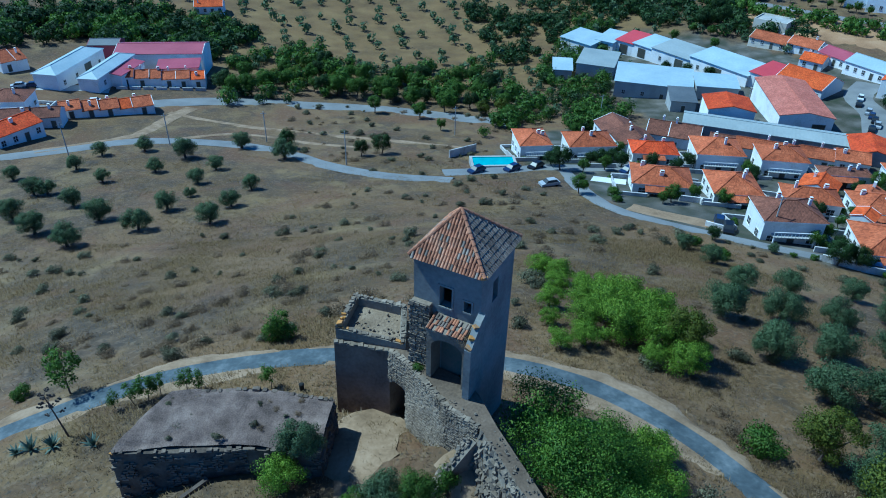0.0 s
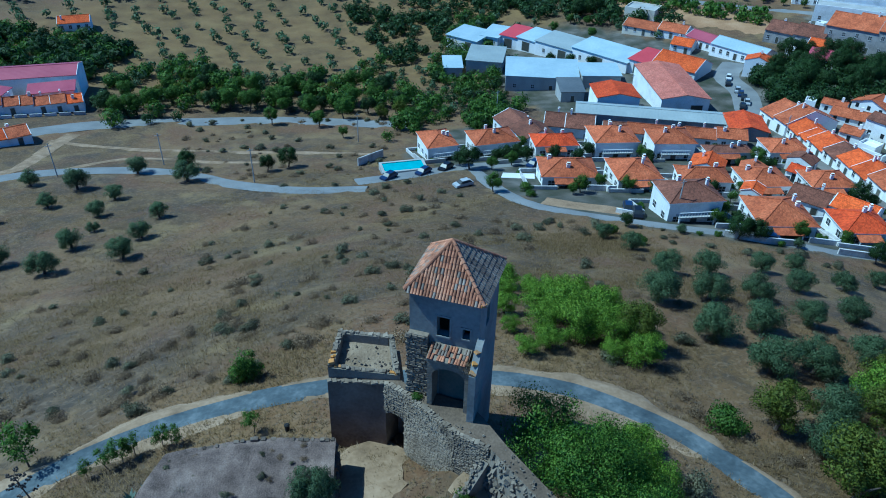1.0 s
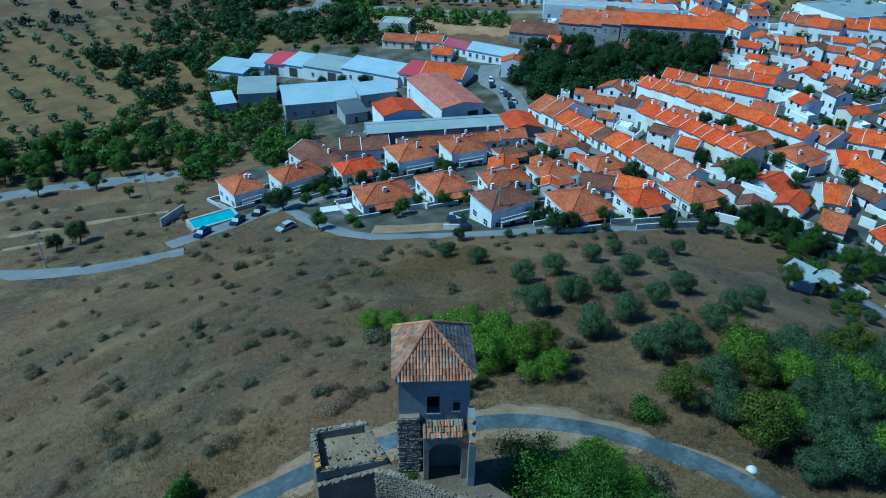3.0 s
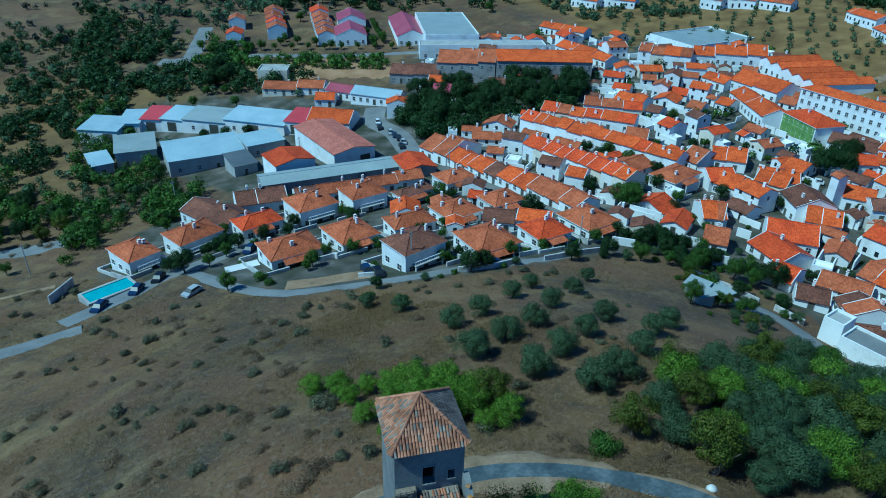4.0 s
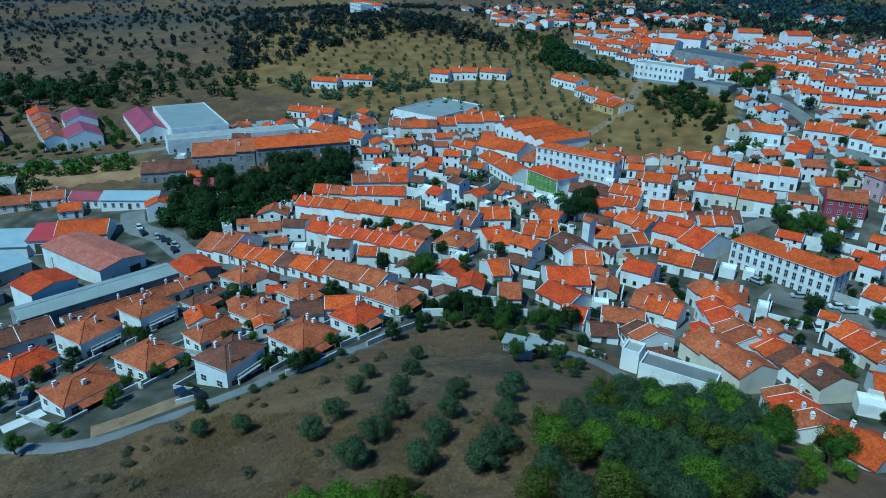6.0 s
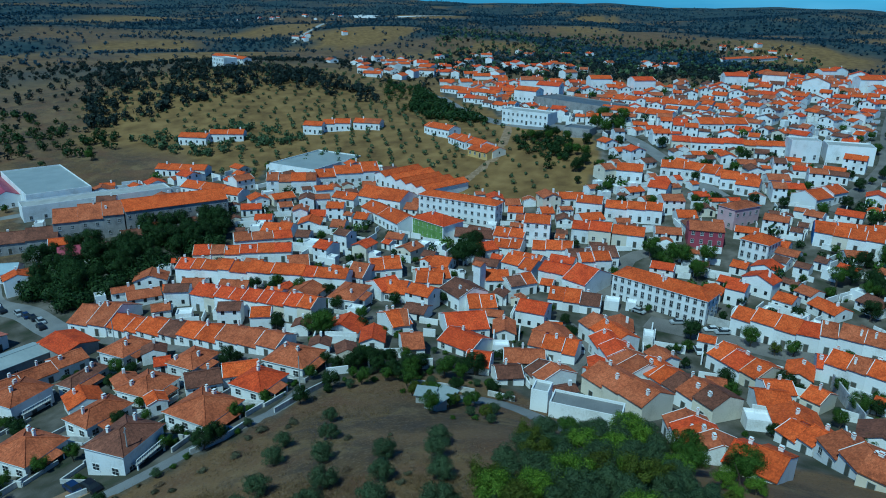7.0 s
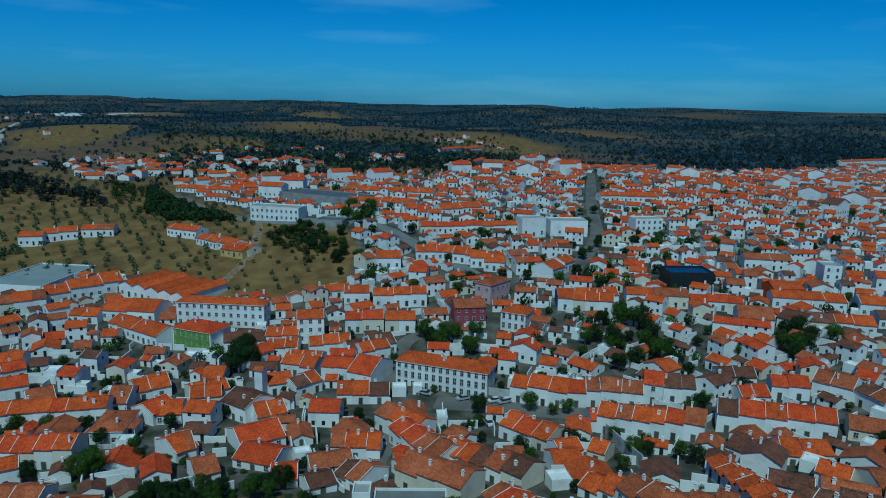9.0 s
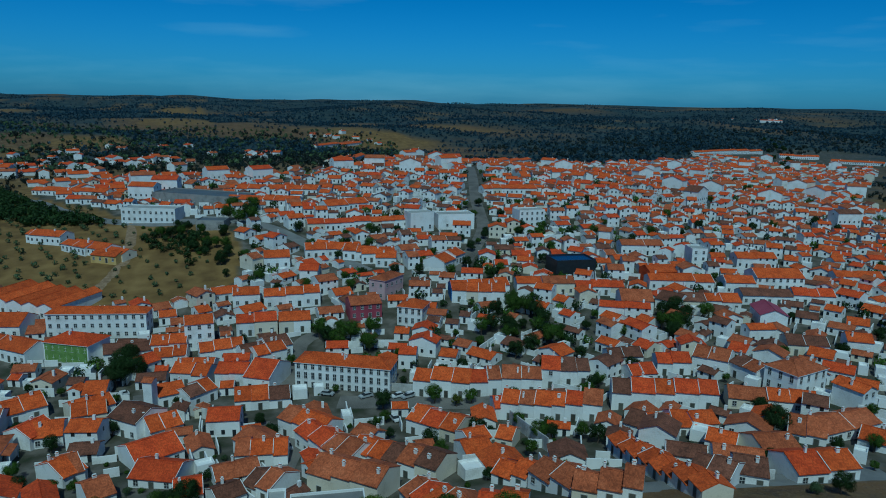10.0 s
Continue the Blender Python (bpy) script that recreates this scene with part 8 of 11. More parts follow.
sage_kind.grow(-23.1, 157.8, 0.68)
scrub_kind.grow(-32.0, 183.6, 0.60)
green_kind.grow(-18.5, 196.9, 0.9)
green_kind.grow(-7.5, 207.2, 1.1)
green_kind.grow(-5.2, 192.4, 0.9)
green_kind.grow(19.8, 202.9, 1)
green_kind.grow(20.6, 187.9, 1)
green_kind.grow(1.1, 179.4, 0.6)
dark_kind.grow(-13.1, 153.5, 0.9)
dark_kind.grow(-36.3, 156.8, 0.9)
dark_kind.grow(-17.8, 151.4, 0.7)
dark_kind.grow(116.3, 300.3, 1.4)
dark_kind.grow(114.1, 288.1, 1.5)
dark_kind.grow(107.2, 288.6, 1.3)
dark_kind.grow(213.1, 400.3, 1.6)
dark_kind.grow(214.3, 388.4, 1.7)
dark_kind.grow(228.3, 394.9, 1.7)
dark_kind.grow(201.3, 364.2, 1.6)
dark_kind.grow(215.7, 366.7, 1.5)
dark_kind.grow(192.0, 365.8, 1.4)
dark_kind.grow(256.0, 375.2, 1.3)
dark_kind.grow(295.1, 378.5, 1.4)
dark_kind.grow(264.2, 341.8, 1.3)
orchard("olive_field", 300, 82, 48, 34, 25, 9.0, 1.2, 6)
terrace(308.6, 261.1, 311.2, 245.5, 9, 4.1, 2, mix="n")
terrace(316.8, 247.3, 322.8, 229.4, 9, 4.1, 2, mix="n")
terrace(341.4, 202.1, 342.6, 191.0, 9, 5, 1, mix="n")
terrace(348.0, 192.6, 352.7, 177.7, 9, 4.1, 2, mix="n")
terrace(355.2, 177.0, 356.0, 161.1, 9, 4.1, 2, mix="nm")
terrace(257.1, 239.3, 261.2, 215.2, 9, 3.3, 4, mix="n")
terrace(564.1, 396.2, 539.5, 351.0, 9, 5.8, 1, mix="n")
terrace(235.5, 211.1, 231.6, 180.8, 9, 3.7, 3, mix="n")
terrace(349.3, 131.1, 340.6, 116.2, 9, 4.1, 1, mix="n")
terrace(329.6, 110.5, 307.4, 85.6, 9, 3.3, 3, mix="n")
terrace(713.1, -221.2, 633.8, -250.0, 9, 4.1, 4, mix="n")
terrace(637.4, -57.1, 771.4, -114.7, 9, 4.1, 3, mix="n")
terrace(601.0, 168.1, 605.6, 156.1, 9, 3.3, 1, mix="n")
terrace(1157.8, -112.3, 1294.3, -200.7, 9, 4.1, 2, mix="m")
house(509.6, 350.8, -122.1, 20.4, 12, 9, roof="flat", tile=CONCRETE, chimneys=0, name="convent", category="building", label="white hilltop convent building", sides="f")
terrace(1135.3, -106.8, 1284.7, -209.6, 10, 4.1, 2, mix="n")
terrace(668.4, -203.8, 791.5, -330.3, 10, 4.1, 5, mix="n")
terrace(898.8, -652.8, 965.9, -839.1, 10, 5.8, 5, mix="n")
terrace(903.7, -818.0, 871.4, -865.8, 10, 5, 3, mix="n")
terrace(826.1, -842.5, 767.5, -882.3, 10, 4.1, 4, mix="n")
terrace(2340.3, -2031.6, 2306.1, -2111.5, 10, 8, 1, mix="n")
terrace(512.7, -213.7, 490.1, -264.7, 10, 4.1, 5, mix="n")
for x_, y_, k_ in ((6.7, 29.0, 1.15), (7.9, 25.4, 1.15), (10.2, 27.4, 0.95), (9.6, 22.4, 1.0)):
    walnut_kind.grow(x_, y_, k_)
for x_, y_, k_ in ((12.9, 28.9, 1.05), (11.6, 25.2, 1.0), (14.3, 30.6, 0.7), (13.6, 26.4, 0.8)):
    bright_kind.grow(x_, y_, k_)
sage_kind.grow(16.1, 26.4, 1.3)
sage_kind.grow(14.4, 23.8, 1.4)
SLOPE = random.Random(44)
for _ in range(70):
    x_, y_ = SLOPE.uniform(40, 78), SLOPE.uniform(2, 33)
    if inside(x_, y_, [(41, 33), (64, 32), (77, 20), (74, 9), (62, 2), (46, 6), (36, 17)]) and all(math.hypot(x_ - a, y_ - b) > 2.4 for a, b, _r in trees):
        SLOPE.choice((olive_kind, olive_kind, green_kind, dark_kind, bright_kind, yellow_kind)).grow(x_, y_, SLOPE.uniform(0.6, 1.1))
BELT = [(84, 79), (93, 71), (99, 65), (96.5, 52), (92, 43), (97, 41), (104, 50), (110, 60), (114, 72), (106, 80)]
for _ in range(110):
    x_, y_ = SLOPE.uniform(84, 114), SLOPE.uniform(41, 80)
    if inside(x_, y_, BELT) and all(math.hypot(x_ - a, y_ - b) > 1.7 for a, b, _r in trees):
        SLOPE.choice((green_bush, green_bush, dark_kind, green_kind, olive_kind)).grow(x_, y_, SLOPE.uniform(0.35, 0.75))
# scrub along the lane under the villas
for k_ in range(17):
    x_, y_ = 44.0 + 2.9 * k_ + SLOPE.uniform(-0.7, 0.7), 95.5 - 1.15 * k_ + SLOPE.uniform(-1.2, 0.6)
    SLOPE.choice((green_bush, olive_kind, sage_kind, dark_kind)).grow(x_, y_, SLOPE.uniform(0.45, 0.8))
# the spreading thicket behind the tower
for x_, y_, k_ in ((11.6, 64.0, 0.62), (13.2, 61.0, 0.7), (12.4, 58.2, 0.5), (15.2, 58.4, 0.55), (11.0, 53.2, 0.55), (14.2, 52.6, 0.8), (17.0, 56.0, 0.75), (18.9, 54.8, 0.85), (21.1, 52.4, 0.8), (16.2, 50.6, 0.95),
                   (19.2, 50.6, 0.95), (22.0, 49.2, 0.75), (13.3, 48.4, 0.7), (16.0, 47.2, 0.9), (19.0, 46.8, 0.95), (21.4, 45.6, 0.8), (12.6, 45.0, 0.55), (20.7, 43.0, 0.75), (10.4, 44.0, 0.45), (18.2, 43.6, 0.5), (23.2, 46.6, 0.45), (10.2, 48.8, 0.4)):
    (yellow_kind if x_ > 21 and y_ < 46 else bright_kind).grow(x_, y_, k_ * 1.3)
thicket("roadside_wood", [(-164, 269), (-138, 296), (-102, 290), (-67, 282), (-78, 249), (-75, 229), (-125, 249), (-143, 228)], 240, DARKG, 1.6, 3.4, 154, "stand of mixed dark green trees", 3)
thicket("roadside_wood", [(-164, 269), (-138, 296), (-102, 290), (-67, 282), (-78, 249), (-75, 229), (-125, 249), (-143, 228)], 120, GREEN, 1.6, 3.2, 154, "stand of mixed dark green trees", 8)
thicket("roadside_trees", [(-73, 217), (-71, 244), (-56, 271), (-15, 246), (22, 261), (27, 207), (60, 205), (53, 191), (21, 197), (-13, 211), (-37, 207), (-62, 197)], 75, GREEN, 1.8, 3.4, 260, "green trees along the main road", 19)
thicket("roadside_trees", [(-73, 217), (-71, 244), (-56, 271), (-15, 246), (22, 261), (27, 207), (60, 205), (53, 191), (21, 197), (-13, 211), (-37, 207), (-62, 197)], 120, DARKG, 1.0, 2.4, 180, "dark green scrub along the main road", 19)
thicket("roadside_scrub", [(-73, 217), (-71, 244), (-56, 271), (-15, 246), (22, 261), (56, 240), (56, 194), (21, 197), (-13, 211), (-37, 207), (-62, 197)], 150, OLIVE, 0.8, 1.9, 110, "low grey-green scrub between the trees", 61)
thicket("valley_grove", [(64, 432), (103, 387), (124, 351), (101, 300), (67, 301), (40, 304), (27, 296)], 190, DARKG, 1.2, 2.8, 110, "grove of mixed dark oaks and olives", 23)
thicket("valley_grove", [(64, 432), (103, 387), (124, 351), (101, 300), (67, 301), (40, 304), (27, 296)], 130, OLIVE, 1.0, 2.2, 90, "grove of mixed dark oaks and olives", 24)
thicket("estate_grove", [(222, 410), (262, 367), (240, 335), (215, 340)], 45, DARKG, 2.6, 4.2, 160, "tall dark trees behind the estate", 29)
thicket("site_trees", [(129, 327), (136, 322), (116, 283), (104, 285)], 26, DARKG, 1.8, 3.4, 200, "dark trees beside the building site", 30)
thicket("hedge_wood", [(11, 332), (61, 302), (46, 280), (26, 247), (19, 282)], 110, DARKG, 1.4, 3.0, 132, "stand of mixed dark green trees", 20)
thicket("valley_trees", [(59, 313), (75, 304), (57, 233), (56, 194), (38, 172), (30, 188), (10, 166)], 80, GREEN, 1.5, 3.2, 260, "stand of mixed dark green trees", 45)
thicket("valley_trees", [(59, 313), (75, 304), (57, 233), (56, 194), (38, 172), (30, 188), (10, 166)], 90, DARKG, 1.0, 2.2, 198, "stand of mixed dark green trees", 34)
thicket("stream_wood", [(108, 443), (125, 352), (125, 287), (146, 281), (139, 258), (111, 276), (61, 318)], 200, DARKG, 1.6, 3.4, 110, "stand of mixed dark green trees", 95)
thicket("far_grove", [(140, 532), (260, 424), (222, 371), (145, 368), (108, 443)], 180, OLIVE, 1.6, 3.2, 57, "scattered olive and oak trees", 13)
thicket("far_grove", [(523, 216), (478, 166), (380, 92), (384, 140), (424, 182)], 85, DARKG, 1.3, 2.8, 90, "stand of mixed dark green trees", 99)
thicket("field_shrubs", [(344, 83), (332, 40), (291, 56), (324, 77)], 70, DARKG, 1.0, 2.4, 110, "stand of mixed dark green trees", 92)
thicket("field_shrubs", [(516, 185), (468, 155), (369, 89), (382, 136), (390, 154)], 160, DARKG, 1.6, 3.2, 64, "stand of mixed dark green trees", 8)
thicket("plain_olives", [(1733, 494), (1579, 29), (1363, -293), (923, -203), (563, -52), (625, 172), (569, 199)], 900, OLIVE, 2.0, 3.6, 22, "rows of olives on the plain", 74)
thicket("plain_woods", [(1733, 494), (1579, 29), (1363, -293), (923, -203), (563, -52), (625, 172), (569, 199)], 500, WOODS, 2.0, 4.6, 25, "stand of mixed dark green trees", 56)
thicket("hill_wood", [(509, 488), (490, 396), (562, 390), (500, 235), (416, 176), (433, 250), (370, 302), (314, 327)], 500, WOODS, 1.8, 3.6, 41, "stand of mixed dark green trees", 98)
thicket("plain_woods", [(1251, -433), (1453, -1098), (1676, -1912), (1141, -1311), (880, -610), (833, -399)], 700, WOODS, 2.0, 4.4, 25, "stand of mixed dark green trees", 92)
tufts(150000, -60, 45, 14, 92, 0.2, STRAW, "dry_grass", "dry straw-coloured grass tufts on the hill", 9)
tufts(60000, -80, 110, 60, 150, 0.24, STRAW, "dry_grass", "dry straw-coloured grass on the lower slope", 10)
tufts(16000, -60, 60, 14, 100, 0.3, SCRUB, "dry_weeds", "grey-brown dry weeds between the grass", 12, 0.25, 5)
dark_kind.grow(35.2, 145.8, 0.59)
dark_kind.grow(93.8, 128.6, 0.63)
green_kind.grow(54.6, 116.6, 0.63)
green_bush.grow(85.1, 131.5, 0.48)
green_bush.grow(100.4, 87.0, 0.73)
green_bush.grow(93.2, 90.1, 0.50)
dark_kind.grow(66.8, 97.2, 0.49)
green_bush.grow(106.8, 107.3, 0.67)
green_kind.grow(101.8, 113.9, 0.40)
dark_kind.grow(89.4, 109.7, 0.72)
green_bush.grow(42.0, 125.2, 0.56)
green_bush.grow(70.5, 92.5, 0.53)
green_bush.grow(45.9, 119.4, 0.45)
dark_kind.grow(76.0, 98.7, 0.64)
dark_kind.grow(49.0, 144.4, 0.63)
green_kind.grow(73.4, 109.4, 0.47)
green_bush.grow(92.3, 86.7, 0.64)
green_kind.grow(47.8, 167.0, 0.44)
green_kind.grow(97.2, 130.9, 0.42)
green_kind.grow(94.6, 132.2, 0.43)
green_bush.grow(52.8, 105.9, 0.46)
green_bush.grow(60.3, 137.6, 0.49)
green_bush.grow(78.8, 118.0, 0.71)
green_bush.grow(84.0, 114.8, 0.72)
green_bush.grow(52.2, 118.8, 0.62)
green_kind.grow(44.0, 140.3, 0.45)
green_bush.grow(95.5, 145.7, 0.70)
green_bush.grow(49.7, 122.5, 0.51)
green_bush.grow(103.7, 103.7, 0.66)
green_bush.grow(69.0, 122.0, 0.47)
green_bush.grow(76.3, 129.6, 0.49)
green_bush.grow(75.9, 89.1, 0.47)
dark_kind.grow(66.7, 160.6, 0.68)
green_kind.grow(102.9, 90.8, 0.66)
green_bush.grow(28.4, 158.1, 0.67)
dark_kind.grow(51.4, 128.4, 0.46)
green_bush.grow(36.8, 132.6, 0.60)
green_bush.grow(74.1, 99.0, 0.57)
dark_kind.grow(68.2, 143.6, 0.48)
green_bush.grow(85.4, 86.2, 0.62)
green_bush.grow(59.1, 104.6, 0.73)
green_bush.grow(101.3, 125.2, 0.67)
green_kind.grow(45.6, 161.8, 0.48)
green_bush.grow(57.5, 140.9, 0.42)
green_kind.grow(91.2, 91.4, 0.75)
green_kind.grow(37.5, 140.8, 0.62)
dark_kind.grow(103.7, 107.0, 0.49)
dark_kind.grow(57.6, 145.5, 0.65)
green_bush.grow(34.4, 152.1, 0.72)
dark_kind.grow(71.4, 114.0, 0.63)
dark_kind.grow(66.1, 109.7, 0.52)
dark_kind.grow(67.0, 133.7, 0.69)
green_bush.grow(31.7, 158.6, 0.49)
green_kind.grow(42.8, 115.8, 0.45)
green_bush.grow(40.6, 127.3, 0.47)
green_bush.grow(101.4, 120.2, 0.64)
green_kind.grow(55.6, 104.8, 0.63)
green_bush.grow(85.5, 137.2, 0.60)
green_kind.grow(50.2, 120.0, 0.57)
green_kind.grow(94.9, 84.3, 0.60)
dark_kind.grow(39.7, 152.3, 0.41)
dark_kind.grow(75.8, 101.2, 0.46)
green_bush.grow(61.7, 132.2, 0.57)
dark_kind.grow(41.9, 143.9, 0.70)
green_kind.grow(65.1, 99.9, 0.71)
green_kind.grow(61.4, 103.6, 0.51)
green_kind.grow(81.9, 120.8, 0.59)
green_bush.grow(97.2, 98.4, 0.57)
dark_kind.grow(73.2, 142.8, 0.41)
dark_kind.grow(49.1, 152.6, 0.75)
green_kind.grow(58.7, 113.3, 0.59)
dark_kind.grow(88.4, 130.0, 0.64)
green_bush.grow(55.1, 101.3, 0.52)
green_kind.grow(61.6, 126.4, 0.55)
green_bush.grow(72.4, 157.6, 0.65)
dark_kind.grow(90.3, 150.3, 0.73)
dark_kind.grow(53.2, 140.3, 0.61)
green_bush.grow(47.6, 158.2, 0.48)
green_kind.grow(44.8, 116.8, 0.66)
green_bush.grow(79.8, 120.0, 0.68)
green_bush.grow(45.8, 130.1, 0.57)
green_bush.grow(69.4, 96.8, 0.48)
green_bush.grow(82.6, 133.2, 0.41)
green_kind.grow(32.0, 137.8, 0.59)
green_bush.grow(30.6, 160.6, 0.44)
dark_kind.grow(70.1, 139.0, 0.50)
dark_kind.grow(40.9, 148.5, 0.64)
dark_kind.grow(89.4, 142.8, 0.52)
dark_kind.grow(37.2, 144.5, 0.75)
green_kind.grow(78.9, 114.8, 0.48)
scrub_kind.grow(14.8, 115.6, 1.21)
sage_kind.grow(68.5, 76.1, 0.70)
sage_kind.grow(20.5, 117.7, 0.69)
sage_kind.grow(8.9, 109.8, 1.19)
scrub_kind.grow(22.8, 99.8, 0.65)
sage_kind.grow(57.0, 79.5, 0.99)
scrub_kind.grow(12.3, 109.7, 0.70)
sage_kind.grow(39.1, 95.8, 1.26)
sage_kind.grow(17.5, 121.2, 0.87)
sage_kind.grow(47.2, 84.7, 0.77)
sage_kind.grow(52.9, 83.0, 0.78)
sage_kind.grow(5.8, 119.1, 0.64)
scrub_kind.grow(17.4, 102.8, 1.11)
sage_kind.grow(5.3, 137.4, 0.89)
sage_kind.grow(67.2, 80.9, 1.26)
sage_kind.grow(7.3, 128.6, 1.15)
sage_kind.grow(35.3, 91.2, 0.96)
scrub_kind.grow(34.7, 93.6, 1.35)
scrub_kind.grow(7.1, 114.9, 0.74)
sage_kind.grow(11.8, 131.2, 1.00)
scrub_kind.grow(7.6, 133.6, 0.82)
sage_kind.grow(70.5, 76.1, 1.12)
scrub_kind.grow(11.9, 119.6, 1.11)
sage_kind.grow(29.0, 94.6, 1.08)
sage_kind.grow(64.5, 81.9, 0.86)
scrub_kind.grow(49.5, 88.3, 0.99)
sage_kind.grow(33.0, 95.9, 0.74)
scrub_kind.grow(8.7, 125.0, 0.75)
scrub_kind.grow(35.9, 98.4, 0.94)
sage_kind.grow(31.0, 97.7, 0.65)
sage_kind.grow(47.4, 87.9, 0.70)
sage_kind.grow(12.7, 117.6, 0.91)
scrub_kind.grow(18.0, 110.7, 0.84)
green_bush.grow(-13.4, 46.5, 1.3)
green_bush.grow(23.0, 33.3, 1.37)
green_bush.grow(-33.9, 41.8, 0.8)
sapling_kind.grow(-23.9, 37.8, 0.7)
sapling_kind.grow(-22.5, 38.1, 0.9)
sapling_kind.grow(-21.6, 38.4, 1)
sapling_kind.grow(-20.8, 38.9, 0.9)
sapling_kind.grow(-18.8, 39.1, 0.9)
sapling_kind.grow(-17.8, 39.0, 0.8)
sapling_kind.grow(-12.1, 38.2, 0.9)
sapling_kind.grow(-13.2, 46.4, 1.3)
agave_stalk(-26.2, 35.0, 4.2)
sapling_kind.grow(-29.2, 41.0, 1.9)
agave(-29.4, 33.7, 0.84)
agave(-28.4, 33.9, 1.14)
agave(-26.8, 33.9, 1.07)
agave(-19.9, 33.7, 0.87)
agave(-18.5, 33.6, 1.14)
agave(-23.5, 33.4, 0.93)
beam(-32.6, 38.3, 25)
beam(-13.6, 26.2, 50)
bright_kind.grow(-8.6, 26.4, 0.75)
olive_kind.grow(-7.6, 27.8, 0.8, z=27.2)
olive_kind.grow(-2.6, 25.2, 0.85)
green_kind.grow(-0.6, 24.6, 0.5)
green_kind.grow(-4.3, 24.3, 0.4)
green_bush.grow(0.9, 26.0, 0.75, z=27.0)
scrub_kind.grow(1.7, 30.4, 0.55, z=33.7)
green_bush.grow(-0.9, 32.0, 0.32, z=29.9)
car(8.7, 136.3, 40, NAVY)
car(16.6, 138.3, 42, NAVY)
car(22.1, 140.8, 45, BLACK)
car(44.3, 141.5, 40, SILVER)
car(42.1, 138.9, 40, NAVY)
car(49.6, 101.4, 70, BLACK)
car(49.2, 104.5, 70, NAVY)
car(22.7, 125.2, 20, SILVER)
car(124.9, 197.8, 60, BLACK)
car(124.2, 191.0, 60, SILVER)
car(123.2, 187.4, 60, NAVY)
car(122.2, 183.9, 60, BLACK)
car(120.9, 180.1, 60, SILVER)
car(128.0, 203.1, 60, WHITEPAINT)
car(117.8, 177.1, 60, BLACK)
car(171.1, 15.2, 60, SILVER)
car(166.2, 4.6, -72, SILVER)
car(163.4, -4.3, -72, WHITEPAINT)
car(162.7, -7.5, -72, WHITEPAINT)
car(148.0, 0.3, 10, WHITEPAINT)
car(140.7, 25.2, 30, SILVER)
car(184.5, 72.6, -70, WHITEPAINT)
car(72.4, -41.0, -75, BLACK)
car(111.3, -110.9, -60, BLACK)
car(109.5, -111.8, -60, SILVER)
car(159.5, -70.0, 30, WHITEPAINT)
car(113.8, -111.5, -60, NAVY)
car(264.5, -87.9, 0, SILVER)
car(262.3, -92.5, 0, WHITEPAINT)
car(170.0, 0.9, -70, WHITEPAINT)
car(162.1, -7.0, -72, SILVER)
car(161.0, -12.9, -72, WHITEPAINT)
car(135.9, 7.0, 0, WHITEPAINT)
car(137.0, 29.7, 10, SILVER)
car(140.4, 26.1, 40, WHITEPAINT)
car(273.6, -94.3, 0, WHITEPAINT)
car(66.2, 87.6, -20, NAVY)
pole(-83.8, 145.8)
pole(-64.8, 156.9)
pole(-42.6, 162.3)
pole(-20.2, 142.6)
pole(4.8, 174.1)
pole(90.6, 195.2)
pole(46.9, 190.6)
pole(55.7, 98.9)
pole(87.9, 83.4)
pole(111.0, 147.3)
pool(12.8, 143.4, 4)
tank(24.4, 23.9)
litter_bin(-9.6, 37.6)
garden_wall(33.1, 142.3, 40.5, 142.9, 1.1)
garden_wall(76.4, 83.1, 85.4, 81.5, 1.2)
garden_wall(85.4, 81.5, 94.4, 79.0, 1.2)
garden_wall(96.7, 62.7, 97.1, 55.6, 1.3)
garden_wall(97.1, 55.6, 96.5, 48.8, 1.3)
garden_wall(97.4, 46.2, 96.6, 40.5, 1.3)
garden_wall(46.5, 103.7, 48.8, 101.6, 1.0)
garden_wall(59.7, 90.0, 64.7, 86.6, 1.2)
garden_wall(64.7, 86.6, 70.5, 85.9, 1.2)
garden_wall(170.0, 57.7, 164.4, 50.8, 3.0)
garden_wall(164.4, 50.8, 159.1, 44.3, 3.0)
garden_wall(135.0, -27.8, 120.2, -28.0, 3.5)
garden_wall(120.2, -28.0, 112.2, -27.8, 3.5)
garden_wall(169.4, -2.3, 165.7, -9.7, 2.4)
garden_wall(3.0, 150.0, 9.6, 157.3, 2.0)
garden_wall(73.3, -40.7, 73.2, -56.0, 2.2)
garden_wall(104.4, -46.5, 74.9, -41.1, 1.8)
house(86.4, 56.3, -85.5, 3.4, 2.6, 2.2, roof="mono", rise=0.4, tile=SHEET_GREY, wall=CONCRETE, sides="", chimneys=0, name="garden_shed", category="shed", group="garden sheds", label="small shack with a pale sheet roof")
house(88.0, 52.6, -109.2, 3.4, 2.5, 2.2, roof="mono", rise=0.4, tile=SHEET_GREY, wall=CONCRETE, sides="", chimneys=0, name="garden_shed", category="shed", group="garden sheds", label="small shack with a pale sheet roof")
house(82.0, 53.2, -117.6, 3.2, 2.6, 2.2, roof="mono", rise=0.4, tile=SHEET_GREY, wall=CONCRETE, sides="", chimneys=0, name="garden_shed", category="shed", group="garden sheds", label="small shack with a pale sheet roof")
sage_kind.grow(-47.8, 77.8, 0.46)
sage_kind.grow(-26.7, 81.5, 0.52)
sage_kind.grow(-46.8, 61.8, 0.90)
scrub_kind.grow(-31.4, 60.3, 0.93)
sage_kind.grow(-51.6, 86.0, 0.89)
sage_kind.grow(-12.5, 48.2, 0.73)
